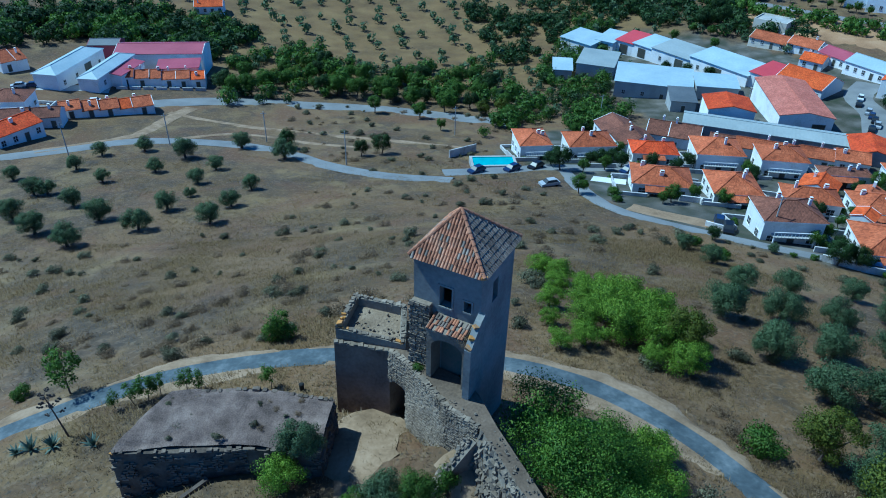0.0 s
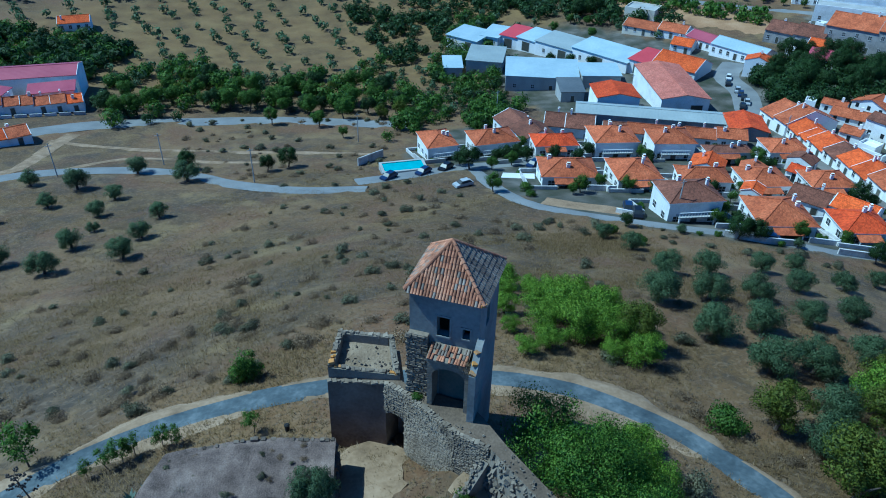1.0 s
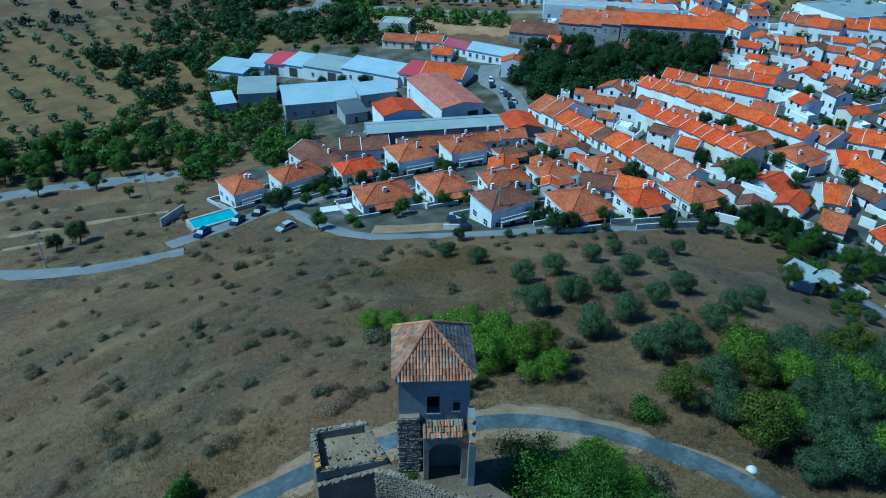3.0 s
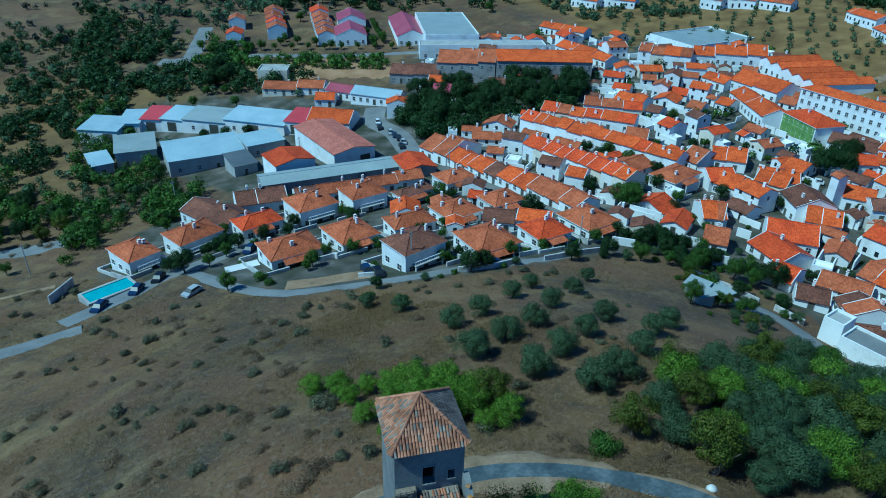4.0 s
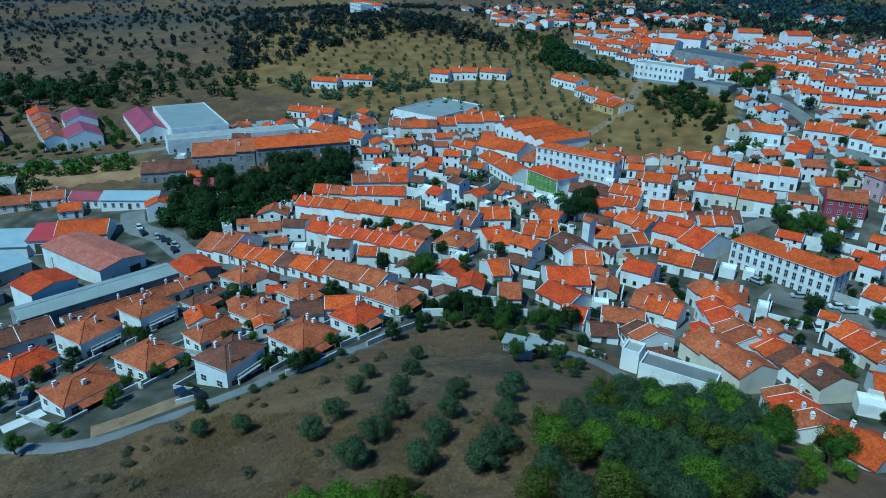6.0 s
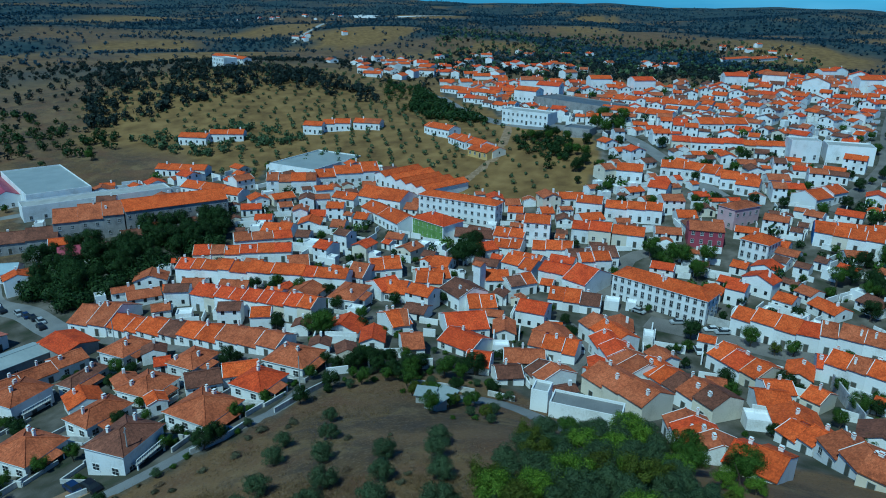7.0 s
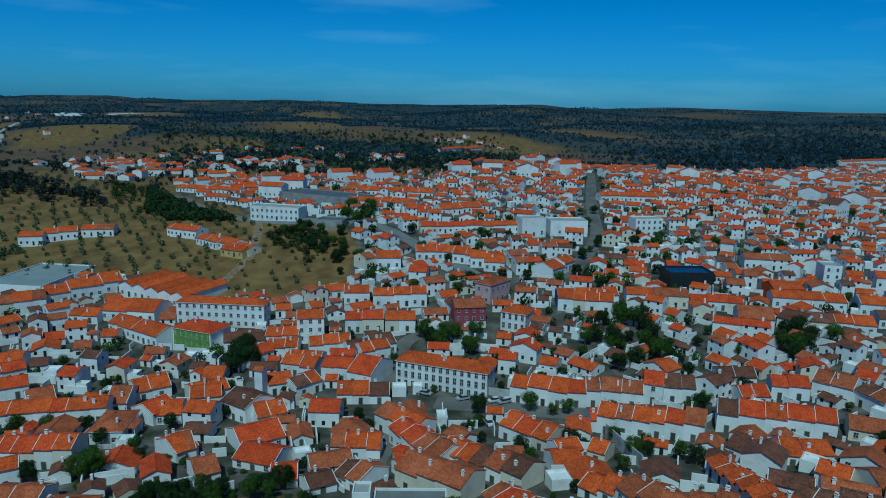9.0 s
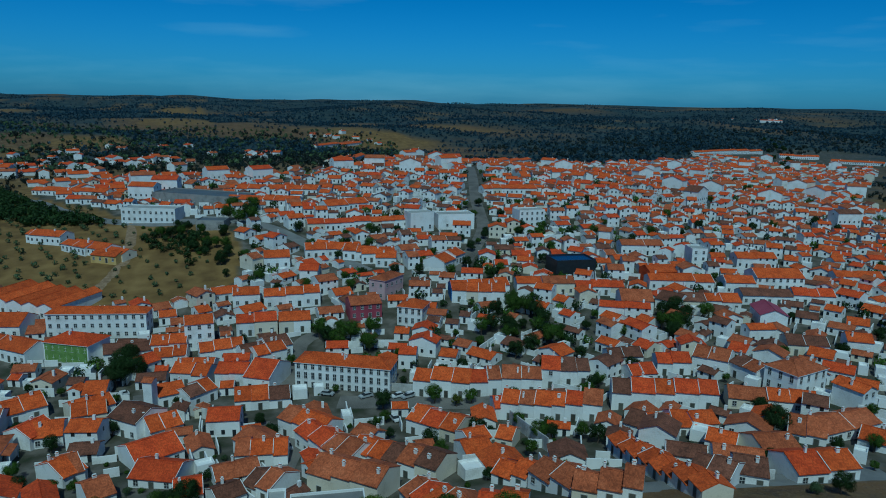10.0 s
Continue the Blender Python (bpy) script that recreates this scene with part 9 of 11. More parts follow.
scrub_kind.grow(-10.1, 57.4, 0.85)
sage_kind.grow(-37.0, 94.8, 0.53)
sage_kind.grow(-36.3, 50.7, 0.81)
sage_kind.grow(-34.4, 46.9, 0.65)
sage_kind.grow(-15.2, 78.9, 0.82)
sage_kind.grow(-16.7, 58.0, 0.98)
sage_kind.grow(-55.5, 79.1, 0.96)
scrub_kind.grow(-25.1, 46.5, 0.64)
scrub_kind.grow(-40.8, 58.6, 0.69)
scrub_kind.grow(-25.5, 104.2, 0.74)
sage_kind.grow(-22.1, 45.0, 1.00)
sage_kind.grow(-49.8, 78.7, 0.68)
scrub_kind.grow(-26.3, 66.4, 0.52)
sage_kind.grow(-44.8, 70.2, 0.47)
scrub_kind.grow(-39.2, 66.5, 0.56)
sage_kind.grow(-30.6, 73.7, 0.69)
scrub_kind.grow(-37.9, 69.7, 0.56)
sage_kind.grow(-52.8, 79.8, 0.97)
scrub_kind.grow(-21.7, 58.0, 0.64)
sage_kind.grow(-26.9, 56.0, 0.83)
sage_kind.grow(-26.4, 70.7, 0.44)
sage_kind.grow(-63.8, 87.4, 0.86)
sage_kind.grow(-23.7, 48.8, 0.68)
sage_kind.grow(-20.0, 47.2, 0.57)
scrub_kind.grow(-32.7, 50.0, 0.53)
sage_kind.grow(-3.8, 60.2, 0.85)
sage_kind.grow(-42.1, 82.7, 0.67)
sage_kind.grow(-25.0, 54.5, 0.64)
sage_kind.grow(-11.4, 101.5, 0.44)
sage_kind.grow(-40.7, 65.3, 0.90)
sage_kind.grow(-6.1, 85.0, 0.51)
scrub_kind.grow(-18.4, 76.9, 0.85)
sage_kind.grow(-11.9, 67.9, 0.44)
sage_kind.grow(-9.6, 66.4, 0.49)
sage_kind.grow(-37.1, 59.3, 0.41)
sage_kind.grow(-33.2, 71.8, 0.83)
sage_kind.grow(-14.7, 46.4, 0.60)
sage_kind.grow(-49.8, 71.9, 0.99)
sage_kind.grow(-39.0, 61.0, 0.68)
sage_kind.grow(-29.8, 48.4, 0.77)
sage_kind.grow(-59.0, 86.1, 0.56)
sage_kind.grow(-48.0, 64.2, 0.74)
sage_kind.grow(-61.8, 86.4, 0.41)
sage_kind.grow(-10.1, 92.9, 0.60)
sage_kind.grow(-40.7, 52.0, 0.60)
scrub_kind.grow(-23.7, 93.5, 0.96)
scrub_kind.grow(-6.0, 81.1, 0.73)
scrub_kind.grow(-13.4, 58.8, 0.68)
scrub_kind.grow(-47.8, 90.9, 0.74)
scrub_kind.grow(-34.2, 60.3, 0.85)
sage_kind.grow(-32.8, 93.3, 0.94)
scrub_kind.grow(-18.0, 49.2, 0.69)
sage_kind.grow(-37.6, 54.1, 0.96)
sage_kind.grow(-24.0, 93.9, 1.11)
scrub_kind.grow(-14.1, 55.4, 0.97)
scrub_kind.grow(11.5, 82.3, 0.88)
scrub_kind.grow(-14.6, 109.2, 0.84)
sage_kind.grow(-15.6, 66.4, 0.79)
sage_kind.grow(4.8, 101.4, 0.85)
scrub_kind.grow(37.0, 54.3, 1.06)
scrub_kind.grow(1.6, 83.1, 0.52)
sage_kind.grow(-5.6, 115.3, 0.76)
scrub_kind.grow(46.9, 43.1, 0.64)
sage_kind.grow(4.2, 108.8, 0.96)
sage_kind.grow(24.6, 61.1, 0.62)
scrub_kind.grow(49.2, 39.9, 0.51)
sage_kind.grow(-6.2, 63.1, 0.39)
sage_kind.grow(7.6, 47.5, 0.94)
sage_kind.grow(-3.7, 78.7, 0.62)
sage_kind.grow(-15.7, 118.5, 0.38)
scrub_kind.grow(-1.8, 53.9, 0.88)
sage_kind.grow(18.0, 43.0, 1.13)
sage_kind.grow(-17.2, 63.0, 0.89)
scrub_kind.grow(49.2, 45.8, 0.58)
sage_kind.grow(-24.5, 104.1, 0.52)
scrub_kind.grow(-23.4, 120.4, 0.39)
scrub_kind.grow(4.1, 61.3, 0.56)
sage_kind.grow(18.8, 45.2, 0.91)
sage_kind.grow(-16.7, 95.0, 0.45)
scrub_kind.grow(51.6, 51.7, 0.86)
sage_kind.grow(-13.2, 121.0, 0.72)
scrub_kind.grow(32.6, 41.2, 0.93)
sage_kind.grow(61.5, 55.0, 0.51)
sage_kind.grow(15.3, 97.5, 0.92)
sage_kind.grow(-14.1, 86.9, 0.58)
sage_kind.grow(-16.3, 58.4, 0.41)
sage_kind.grow(42.4, 47.1, 0.68)
sage_kind.grow(23.8, 87.0, 1.14)
sage_kind.grow(32.0, 98.6, 0.93)
scrub_kind.grow(18.5, 49.8, 0.79)
sage_kind.grow(2.3, 73.0, 0.99)
sage_kind.grow(17.7, 91.6, 0.76)
sage_kind.grow(14.9, 46.6, 0.57)
sage_kind.grow(-2.6, 112.0, 0.51)
sage_kind.grow(-15.2, 111.3, 0.51)
sage_kind.grow(-20.8, 95.0, 0.70)
sage_kind.grow(-0.1, 100.8, 0.57)
scrub_kind.grow(36.3, 74.4, 1.04)
sage_kind.grow(-1.9, 116.7, 0.50)
sage_kind.grow(-10.1, 51.1, 0.85)
sage_kind.grow(14.0, 54.2, 0.62)
sage_kind.grow(-1.0, 81.6, 0.80)
scrub_kind.grow(-12.2, 92.1, 0.43)
scrub_kind.grow(8.9, 70.2, 0.85)
sage_kind.grow(-14.8, 98.5, 1.06)
sage_kind.grow(27.0, 46.9, 0.98)
sage_kind.grow(18.5, 62.4, 0.66)
scrub_kind.grow(47.0, 56.3, 0.84)
sage_kind.grow(31.5, 55.6, 0.47)
sage_kind.grow(1.0, 63.4, 0.62)
scrub_kind.grow(16.1, 114.2, 0.36)
scrub_kind.grow(21.8, 44.5, 1.02)
sage_kind.grow(-19.7, 97.0, 0.59)
scrub_kind.grow(-9.1, 119.3, 0.90)
sage_kind.grow(35.8, 49.4, 0.58)
sage_kind.grow(-15.0, 75.3, 0.73)
sage_kind.grow(0.9, 52.6, 0.90)
scrub_kind.grow(27.2, 57.6, 0.68)
sage_kind.grow(5.4, 49.2, 0.85)
sage_kind.grow(7.7, 53.2, 0.52)
scrub_kind.grow(1.6, 57.8, 0.89)
sage_kind.grow(9.1, 90.9, 0.80)
sage_kind.grow(-3.3, 80.7, 0.52)
sage_kind.grow(44.9, 47.0, 0.53)
scrub_kind.grow(2.5, 89.5, 0.80)
scrub_kind.grow(-23.0, 89.9, 0.73)
sage_kind.grow(-0.5, 71.1, 0.94)
scrub_kind.grow(13.5, 64.9, 0.92)
sage_kind.grow(3.9, 71.8, 0.76)
sage_kind.grow(26.3, 69.5, 1.10)
scrub_kind.grow(47.6, 39.4, 0.55)
sage_kind.grow(55.0, 46.8, 0.55)
sage_kind.grow(31.4, 62.7, 0.85)
sage_kind.grow(38.2, 41.1, 0.66)
sage_kind.grow(25.0, 94.6, 0.92)
sage_kind.grow(30.1, 47.2, 0.69)
sage_kind.grow(4.4, 97.9, 0.43)
sage_kind.grow(60.8, 61.7, 0.67)
sage_kind.grow(23.0, 53.8, 0.74)
scrub_kind.grow(-5.0, 54.6, 0.43)
sage_kind.grow(-13.9, 57.6, 0.96)
sage_kind.grow(36.6, 39.0, 0.96)
sage_kind.grow(11.4, 77.7, 1.14)
sage_kind.grow(22.7, 57.5, 0.91)
scrub_kind.grow(6.7, 39.7, 0.70)
scrub_kind.grow(32.0, 32.1, 0.92)
scrub_kind.grow(17.7, 34.0, 0.88)
scrub_kind.grow(29.8, 35.1, 0.48)
scrub_kind.grow(31.5, 38.0, 0.63)
scrub_kind.grow(12.5, 36.5, 0.48)
scrub_kind.grow(29.1, 31.6, 0.46)
scrub_kind.grow(33.2, 35.2, 0.58)
scrub_kind.grow(10.8, 38.7, 0.89)
scrub_kind.grow(30.9, 30.9, 0.88)
scrub_kind.grow(21.8, 35.1, 1.04)
scrub_kind.grow(22.6, 40.7, 0.60)
scrub_kind.grow(28.1, 29.2, 0.96)
scrub_kind.grow(22.7, 31.8, 0.44)
scrub_kind.grow(25.7, 29.2, 0.79)
scrub_kind.grow(21.8, 37.6, 0.85)
scrub_kind.grow(13.4, 38.2, 0.64)
scrub_kind.grow(20.2, 36.1, 0.49)
dark_kind.grow(174.7, 123.1, 0.71)
green_kind.grow(124.7, 78.6, 0.64)
dark_kind.grow(193.1, 98.3, 0.51)
green_bush.grow(157.4, 104.3, 0.55)
green_bush.grow(206.7, 89.4, 0.58)
green_bush.grow(138.3, 70.2, 0.66)
green_kind.grow(178.1, 58.8, 0.55)
green_kind.grow(161.4, 62.1, 0.63)
dark_kind.grow(208.2, 104.7, 0.71)
green_kind.grow(178.7, 73.3, 0.56)
green_bush.grow(171.3, 97.7, 0.55)
green_kind.grow(170.7, 116.5, 0.64)
green_bush.grow(194.4, 113.9, 0.50)
green_bush.grow(203.8, 116.3, 0.77)
green_kind.grow(208.5, 118.9, 0.48)
green_kind.grow(181.9, 63.9, 0.58)
green_kind.grow(211.1, 123.0, 0.58)
dark_kind.grow(165.1, 94.4, 0.57)
green_kind.grow(136.6, 88.8, 0.74)
green_bush.grow(159.3, 113.9, 0.72)
dark_kind.grow(179.9, 109.3, 0.76)
green_kind.grow(162.5, 56.9, 0.52)
green_kind.grow(140.7, 59.6, 0.56)
green_kind.grow(143.1, 93.9, 0.80)
green_bush.grow(145.8, 54.9, 0.57)
green_bush.grow(132.4, 65.2, 0.48)
green_kind.grow(185.0, 107.9, 0.57)
green_kind.grow(168.7, 122.1, 0.47)
green_kind.grow(226.9, 120.6, 0.55)
dark_kind.grow(150.8, 83.9, 0.75)
green_bush.grow(127.8, 75.7, 0.79)
green_bush.grow(209.4, 98.5, 0.53)
green_bush.grow(120.1, 60.9, 0.70)
green_bush.grow(175.0, 101.7, 0.47)
green_kind.grow(124.8, 70.8, 0.46)
dark_kind.grow(157.2, 71.3, 0.77)
green_kind.grow(172.2, 106.7, 0.61)
dark_kind.grow(142.3, 98.2, 0.82)
green_kind.grow(213.5, 116.2, 0.51)
green_bush.grow(178.9, 91.7, 0.61)
green_kind.grow(199.6, 128.4, 0.77)
green_bush.grow(211.3, 130.2, 0.83)
dark_kind.grow(153.3, 106.5, 0.61)
green_kind.grow(175.1, 95.6, 0.49)
green_bush.grow(116.1, 65.8, 0.75)
green_kind.grow(187.9, 88.8, 0.51)
green_kind.grow(161.6, 40.1, 0.54)
green_kind.grow(158.6, -42.8, 0.64)
green_bush.grow(178.9, 1.2, 0.76)
green_kind.grow(120.0, -4.0, 0.77)
dark_kind.grow(147.8, 32.4, 0.50)
green_kind.grow(143.1, 17.2, 0.52)
dark_kind.grow(237.4, -85.9, 0.66)
green_kind.grow(130.5, -28.4, 0.72)
green_bush.grow(176.3, -15.1, 0.83)
green_kind.grow(147.2, 3.2, 0.64)
green_kind.grow(99.5, -24.5, 0.63)
green_kind.grow(111.3, -23.2, 0.71)
dark_kind.grow(157.7, -56.2, 0.51)
dark_kind.grow(155.2, 35.3, 0.58)
green_kind.grow(133.9, -39.4, 0.47)
dark_kind.grow(145.3, 25.9, 0.58)
green_bush.grow(182.1, -46.7, 0.82)
green_bush.grow(151.9, -53.3, 0.56)
green_kind.grow(146.5, -33.8, 0.86)
green_kind.grow(197.2, -55.3, 0.52)
green_kind.grow(161.0, -0.7, 0.48)
green_kind.grow(142.4, -10.2, 0.49)
green_bush.grow(214.3, -70.2, 0.64)
green_bush.grow(193.2, 15.7, 0.70)
green_kind.grow(115.4, -38.5, 0.79)
dark_kind.grow(202.6, 10.7, 0.47)
green_kind.grow(118.9, -21.2, 0.57)
green_kind.grow(217.5, -29.1, 0.49)
dark_kind.grow(215.3, 37.6, 0.65)
green_kind.grow(189.7, -39.6, 0.70)
green_bush.grow(167.7, -31.4, 0.85)
green_bush.grow(132.4, -45.0, 0.68)
green_kind.grow(125.4, -46.0, 0.71)
green_bush.grow(199.3, -72.7, 0.54)
green_kind.grow(163.8, -22.2, 0.87)
green_bush.grow(156.2, -15.0, 0.56)
green_kind.grow(231.5, -67.7, 0.76)
green_bush.grow(164.6, -39.2, 0.53)
green_kind.grow(220.4, 9.4, 0.71)
green_kind.grow(195.0, 23.4, 0.68)
green_kind.grow(239.5, -95.4, 0.87)
dark_kind.grow(172.9, -21.1, 0.74)
green_kind.grow(142.0, 34.1, 0.89)
green_kind.grow(118.9, -28.7, 0.96)
green_bush.grow(171.9, 17.6, 0.58)
green_kind.grow(190.9, -11.0, 0.60)
green_bush.grow(183.0, 4.8, 0.50)
green_kind.grow(223.6, -74.8, 0.63)
green_bush.grow(170.4, 4.6, 0.55)
dark_kind.grow(190.0, 32.2, 0.71)
dark_kind.grow(142.7, 7.7, 0.53)
green_bush.grow(204.1, -64.7, 0.51)
green_kind.grow(222.4, -47.7, 0.63)
green_kind.grow(199.2, -34.0, 0.55)
dark_kind.grow(136.1, 4.4, 0.54)
green_kind.grow(171.8, 12.5, 0.48)
green_kind.grow(181.8, -57.2, 0.50)
green_kind.grow(188.4, -68.4, 0.70)
green_kind.grow(140.1, -53.2, 0.90)
dark_kind.grow(168.7, 32.9, 0.69)
dark_kind.grow(320.7, -116.7, 0.83)
dark_kind.grow(319.6, -54.6, 0.65)
dark_kind.grow(265.3, -60.8, 0.97)
dark_kind.grow(260.9, -37.6, 0.89)
dark_kind.grow(284.2, -99.6, 0.61)
dark_kind.grow(316.4, -41.4, 0.85)
dark_kind.grow(304.0, -13.9, 0.64)
dark_kind.grow(333.0, -80.9, 0.66)
dark_kind.grow(330.1, -46.7, 0.79)
green_kind.grow(301.6, -55.3, 0.60)
dark_kind.grow(344.8, -43.7, 0.63)
green_kind.grow(255.0, -73.1, 0.95)
green_kind.grow(256.3, -96.5, 0.99)
dark_kind.grow(287.1, -18.9, 0.85)
dark_kind.grow(311.2, -27.9, 0.84)
green_kind.grow(270.3, -85.6, 0.63)
dark_kind.grow(263.3, -27.3, 0.84)
green_kind.grow(320.4, -28.5, 0.99)
green_kind.grow(256.7, -50.6, 0.93)
green_kind.grow(300.7, 3.8, 0.99)
dark_kind.grow(341.7, -107.5, 0.90)
dark_kind.grow(272.5, -77.6, 0.66)
dark_kind.grow(284.7, -6.3, 0.81)
green_kind.grow(359.7, -125.6, 0.93)
green_kind.grow(338.7, -90.3, 0.96)
green_kind.grow(296.1, -77.5, 0.64)
green_kind.grow(255.3, 11.6, 0.88)
dark_kind.grow(329.3, 50.6, 0.70)
dark_kind.grow(329.7, 26.7, 0.93)
green_kind.grow(352.3, -85.8, 0.88)
dark_kind.grow(291.3, 44.5, 0.95)
dark_kind.grow(252.9, 23.0, 0.97)
green_kind.grow(271.5, -42.1, 0.80)
dark_kind.grow(328.6, -5.2, 0.96)
green_kind.grow(247.8, 9.7, 0.97)
dark_kind.grow(287.3, 1.5, 0.65)
dark_kind.grow(265.2, -98.0, 0.87)
green_kind.grow(335.4, -23.0, 0.89)
green_kind.grow(248.7, -5.9, 1.00)
dark_kind.grow(312.6, -87.4, 0.69)
green_kind.grow(327.7, -101.3, 0.62)
dark_kind.grow(258.9, 4.4, 0.65)
dark_kind.grow(264.2, -48.6, 0.71)
green_kind.grow(277.1, -108.4, 0.79)
green_kind.grow(293.9, 33.9, 0.91)
green_kind.grow(260.1, -5.2, 0.77)
dark_kind.grow(277.0, 42.2, 0.63)
dark_kind.grow(319.5, 19.8, 0.66)
green_kind.grow(278.9, -28.1, 0.86)
green_kind.grow(307.1, -103.4, 0.92)
green_kind.grow(348.8, -127.9, 0.79)
dark_kind.grow(263.2, -13.5, 0.80)
green_kind.grow(307.3, -39.1, 0.62)
green_kind.grow(335.3, -125.9, 0.83)
green_kind.grow(300.7, -107.9, 0.91)
green_kind.grow(306.5, -46.4, 0.68)
green_kind.grow(324.6, -61.2, 0.72)
dark_kind.grow(249.2, -66.5, 0.88)
green_kind.grow(277.9, -19.4, 0.90)
green_kind.grow(268.2, 29.0, 0.97)
dark_kind.grow(27.4, 139.7, 1)
dark_kind.grow(79.3, 240.0, 0.8)
dark_kind.grow(85.3, 235.5, 0.8)
dark_kind.grow(91.3, 230.7, 0.8)
dark_kind.grow(124.9, 261.7, 1.3)
dark_kind.grow(25.8, 143.4, 0.7)
green_kind.grow(120.3, 95.3, 1.2)
green_kind.grow(66.5, 226.4, 1.2)
green_kind.grow(37.1, 173.9, 0.7)
green_kind.grow(27.7, 119.8, 0.71)
thicket("park_trees", [(122, 187), (131, 174), (150, 170), (178, 158), (200, 169), (191, 181), (174, 191), (150, 202), (136, 203)], 150, DARKG, 2.2, 3.4, 260, "dense avenue of dark green plane trees", 77)
claim(160, 181, 38, 11, math.cos(radians(-18)), math.sin(radians(-18)))
thicket("estate_trees", [(218, 595), (250, 466), (204, 352), (131, 340), (102, 343)], 120, OLIVE, 1.6, 3.2, 60, "stand of mixed dark green trees", 91)
thicket("estate_trees", [(241, 393), (352, 418), (310, 295), (262, 279), (225, 337)], 120, DARKG, 1.6, 3.0, 60, "stand of mixed dark green trees", 48)
thicket("estate_trees", [(132, 363), (155, 285), (181, 259), (170, 247), (113, 317)], 120, GREEN, 1.4, 2.8, 70, "stand of mixed dark green trees", 48)
thicket("estate_trees", [(95, 328), (124, 300), (132, 265), (141, 234), (123, 252), (86, 308)], 60, OLIVE, 1.2, 2.2, 60, "small olive trees in a dry yard", 28)
thicket("estate_trees", [(308, 299), (358, 246), (333, 194), (288, 238)], 140, OLIVE, 1.4, 2.4, 40, "olive trees above the town", 66)
green_bush.grow(20.7, 152.8, 0.9)
green_bush.grow(23.1, 152.9, 0.8)
green_bush.grow(23.6, 143.8, 0.8)
green_bush.grow(27.3, 137.8, 1.1)
green_bush.grow(30.7, 139.0, 0.8)
green_bush.grow(34.4, 119.4, 1.22)
green_bush.grow(34.0, 115.4, 0.92)
green_bush.grow(37.2, 104.1, 0.84)
green_bush.grow(40.1, 101.5, 0.95)
green_bush.grow(44.6, 98.4, 1.17)
green_bush.grow(40.4, 91.9, 1.08)
green_bush.grow(41.5, 84.5, 1.08)
green_bush.grow(61.7, 97.4, 0.93)
green_bush.grow(64.2, 96.6, 0.93)
green_bush.grow(66.9, 95.8, 0.83)
green_bush.grow(71.1, 92.3, 0.82)
green_bush.grow(74.3, 90.5, 0.92)
green_bush.grow(77.9, 88.9, 1.02)
green_bush.grow(81.8, 87.5, 1.02)
dark_kind.grow(103.6, 84.7, 0.6)
dark_kind.grow(101.7, 81.3, 0.6)
dark_kind.grow(102.7, 78.3, 0.7)
dark_kind.grow(108.1, 77.8, 0.7)
dark_kind.grow(102.5, 71.8, 0.7)
dark_kind.grow(101.9, 68.1, 0.7)
dark_kind.grow(129.0, 85.6, 0.7)
dark_kind.grow(151.3, 128.8, 0.8)
dark_kind.grow(149.9, 122.5, 0.8)
dark_kind.grow(155.0, 120.8, 0.8)
dark_kind.grow(156.0, 116.2, 0.7)
scrub_kind.grow(1.0, 76.8, 0.95)
scrub_kind.grow(13.3, 107.1, 0.72)
scrub_kind.grow(14.0, 110.9, 1.26)
scrub_kind.grow(20.1, 91.6, 1.46)
sage_kind.grow(10.1, 59.6, 1.42)
sage_kind.grow(-4.1, 82.5, 0.74)
sage_kind.grow(-3.6, 86.7, 1.29)
scrub_kind.grow(15.2, 87.5, 1.05)
sage_kind.grow(12.9, 60.2, 1.29)
scrub_kind.grow(0.9, 109.7, 1.06)
scrub_kind.grow(12.9, 63.7, 1.22)
scrub_kind.grow(13.4, 96.1, 1.11)
scrub_kind.grow(4.0, 65.8, 1.35)
sage_kind.grow(4.2, 69.0, 0.87)
scrub_kind.grow(7.1, 95.9, 1.02)
sage_kind.grow(6.7, 62.5, 0.92)
sage_kind.grow(4.5, 124.4, 1.04)
scrub_kind.grow(-2.4, 102.5, 0.93)
scrub_kind.grow(4.4, 86.6, 0.88)
scrub_kind.grow(13.5, 73.2, 1.53)
scrub_kind.grow(5.4, 121.0, 1.36)
yards()
for cx_, cy_, r_, n_ in ((600, 200, 55, 26), (720, 210, 80, 22), (560, 250, 25, 8), (830, 290, 60, 8), (700, 110, 60, 14), (830, -20, 60, 10), (1010, 180, 90, 10), (1340, -170, 60, 12), (2350, -2090, 60, 8), (1300, 640, 60, 5), (2000, 1000, 200, 10)):
    for _ in range(n_):
        x_, y_ = cx_ + random.gauss(0, r_ * 0.6), cy_ + random.gauss(0, r_ * 0.6)
        if is_free(x_, y_, 6):
            joined.add(x_, y_, random.uniform(0, 180), random.uniform(8, 16), random.uniform(7, 10), random.choice((3.2, 3.4, 5.6)), 1 + random.choice((0, 0, 1, 2)), "x", False)
ribbon("quarry", [(2020, 810), (2250, 840), (2480, 800), (2500, 640)], 60, TERRACE, 1.5, "pale stone quarry on the far plain", category="quarry", edge=0.6, step=20)
ribbon("far_road", [(1250, 650), (1400, 690), (1600, 750), (1800, 790)], 9, CONCRETE, 0.6, "pale far country road", step=20)
fill_town()


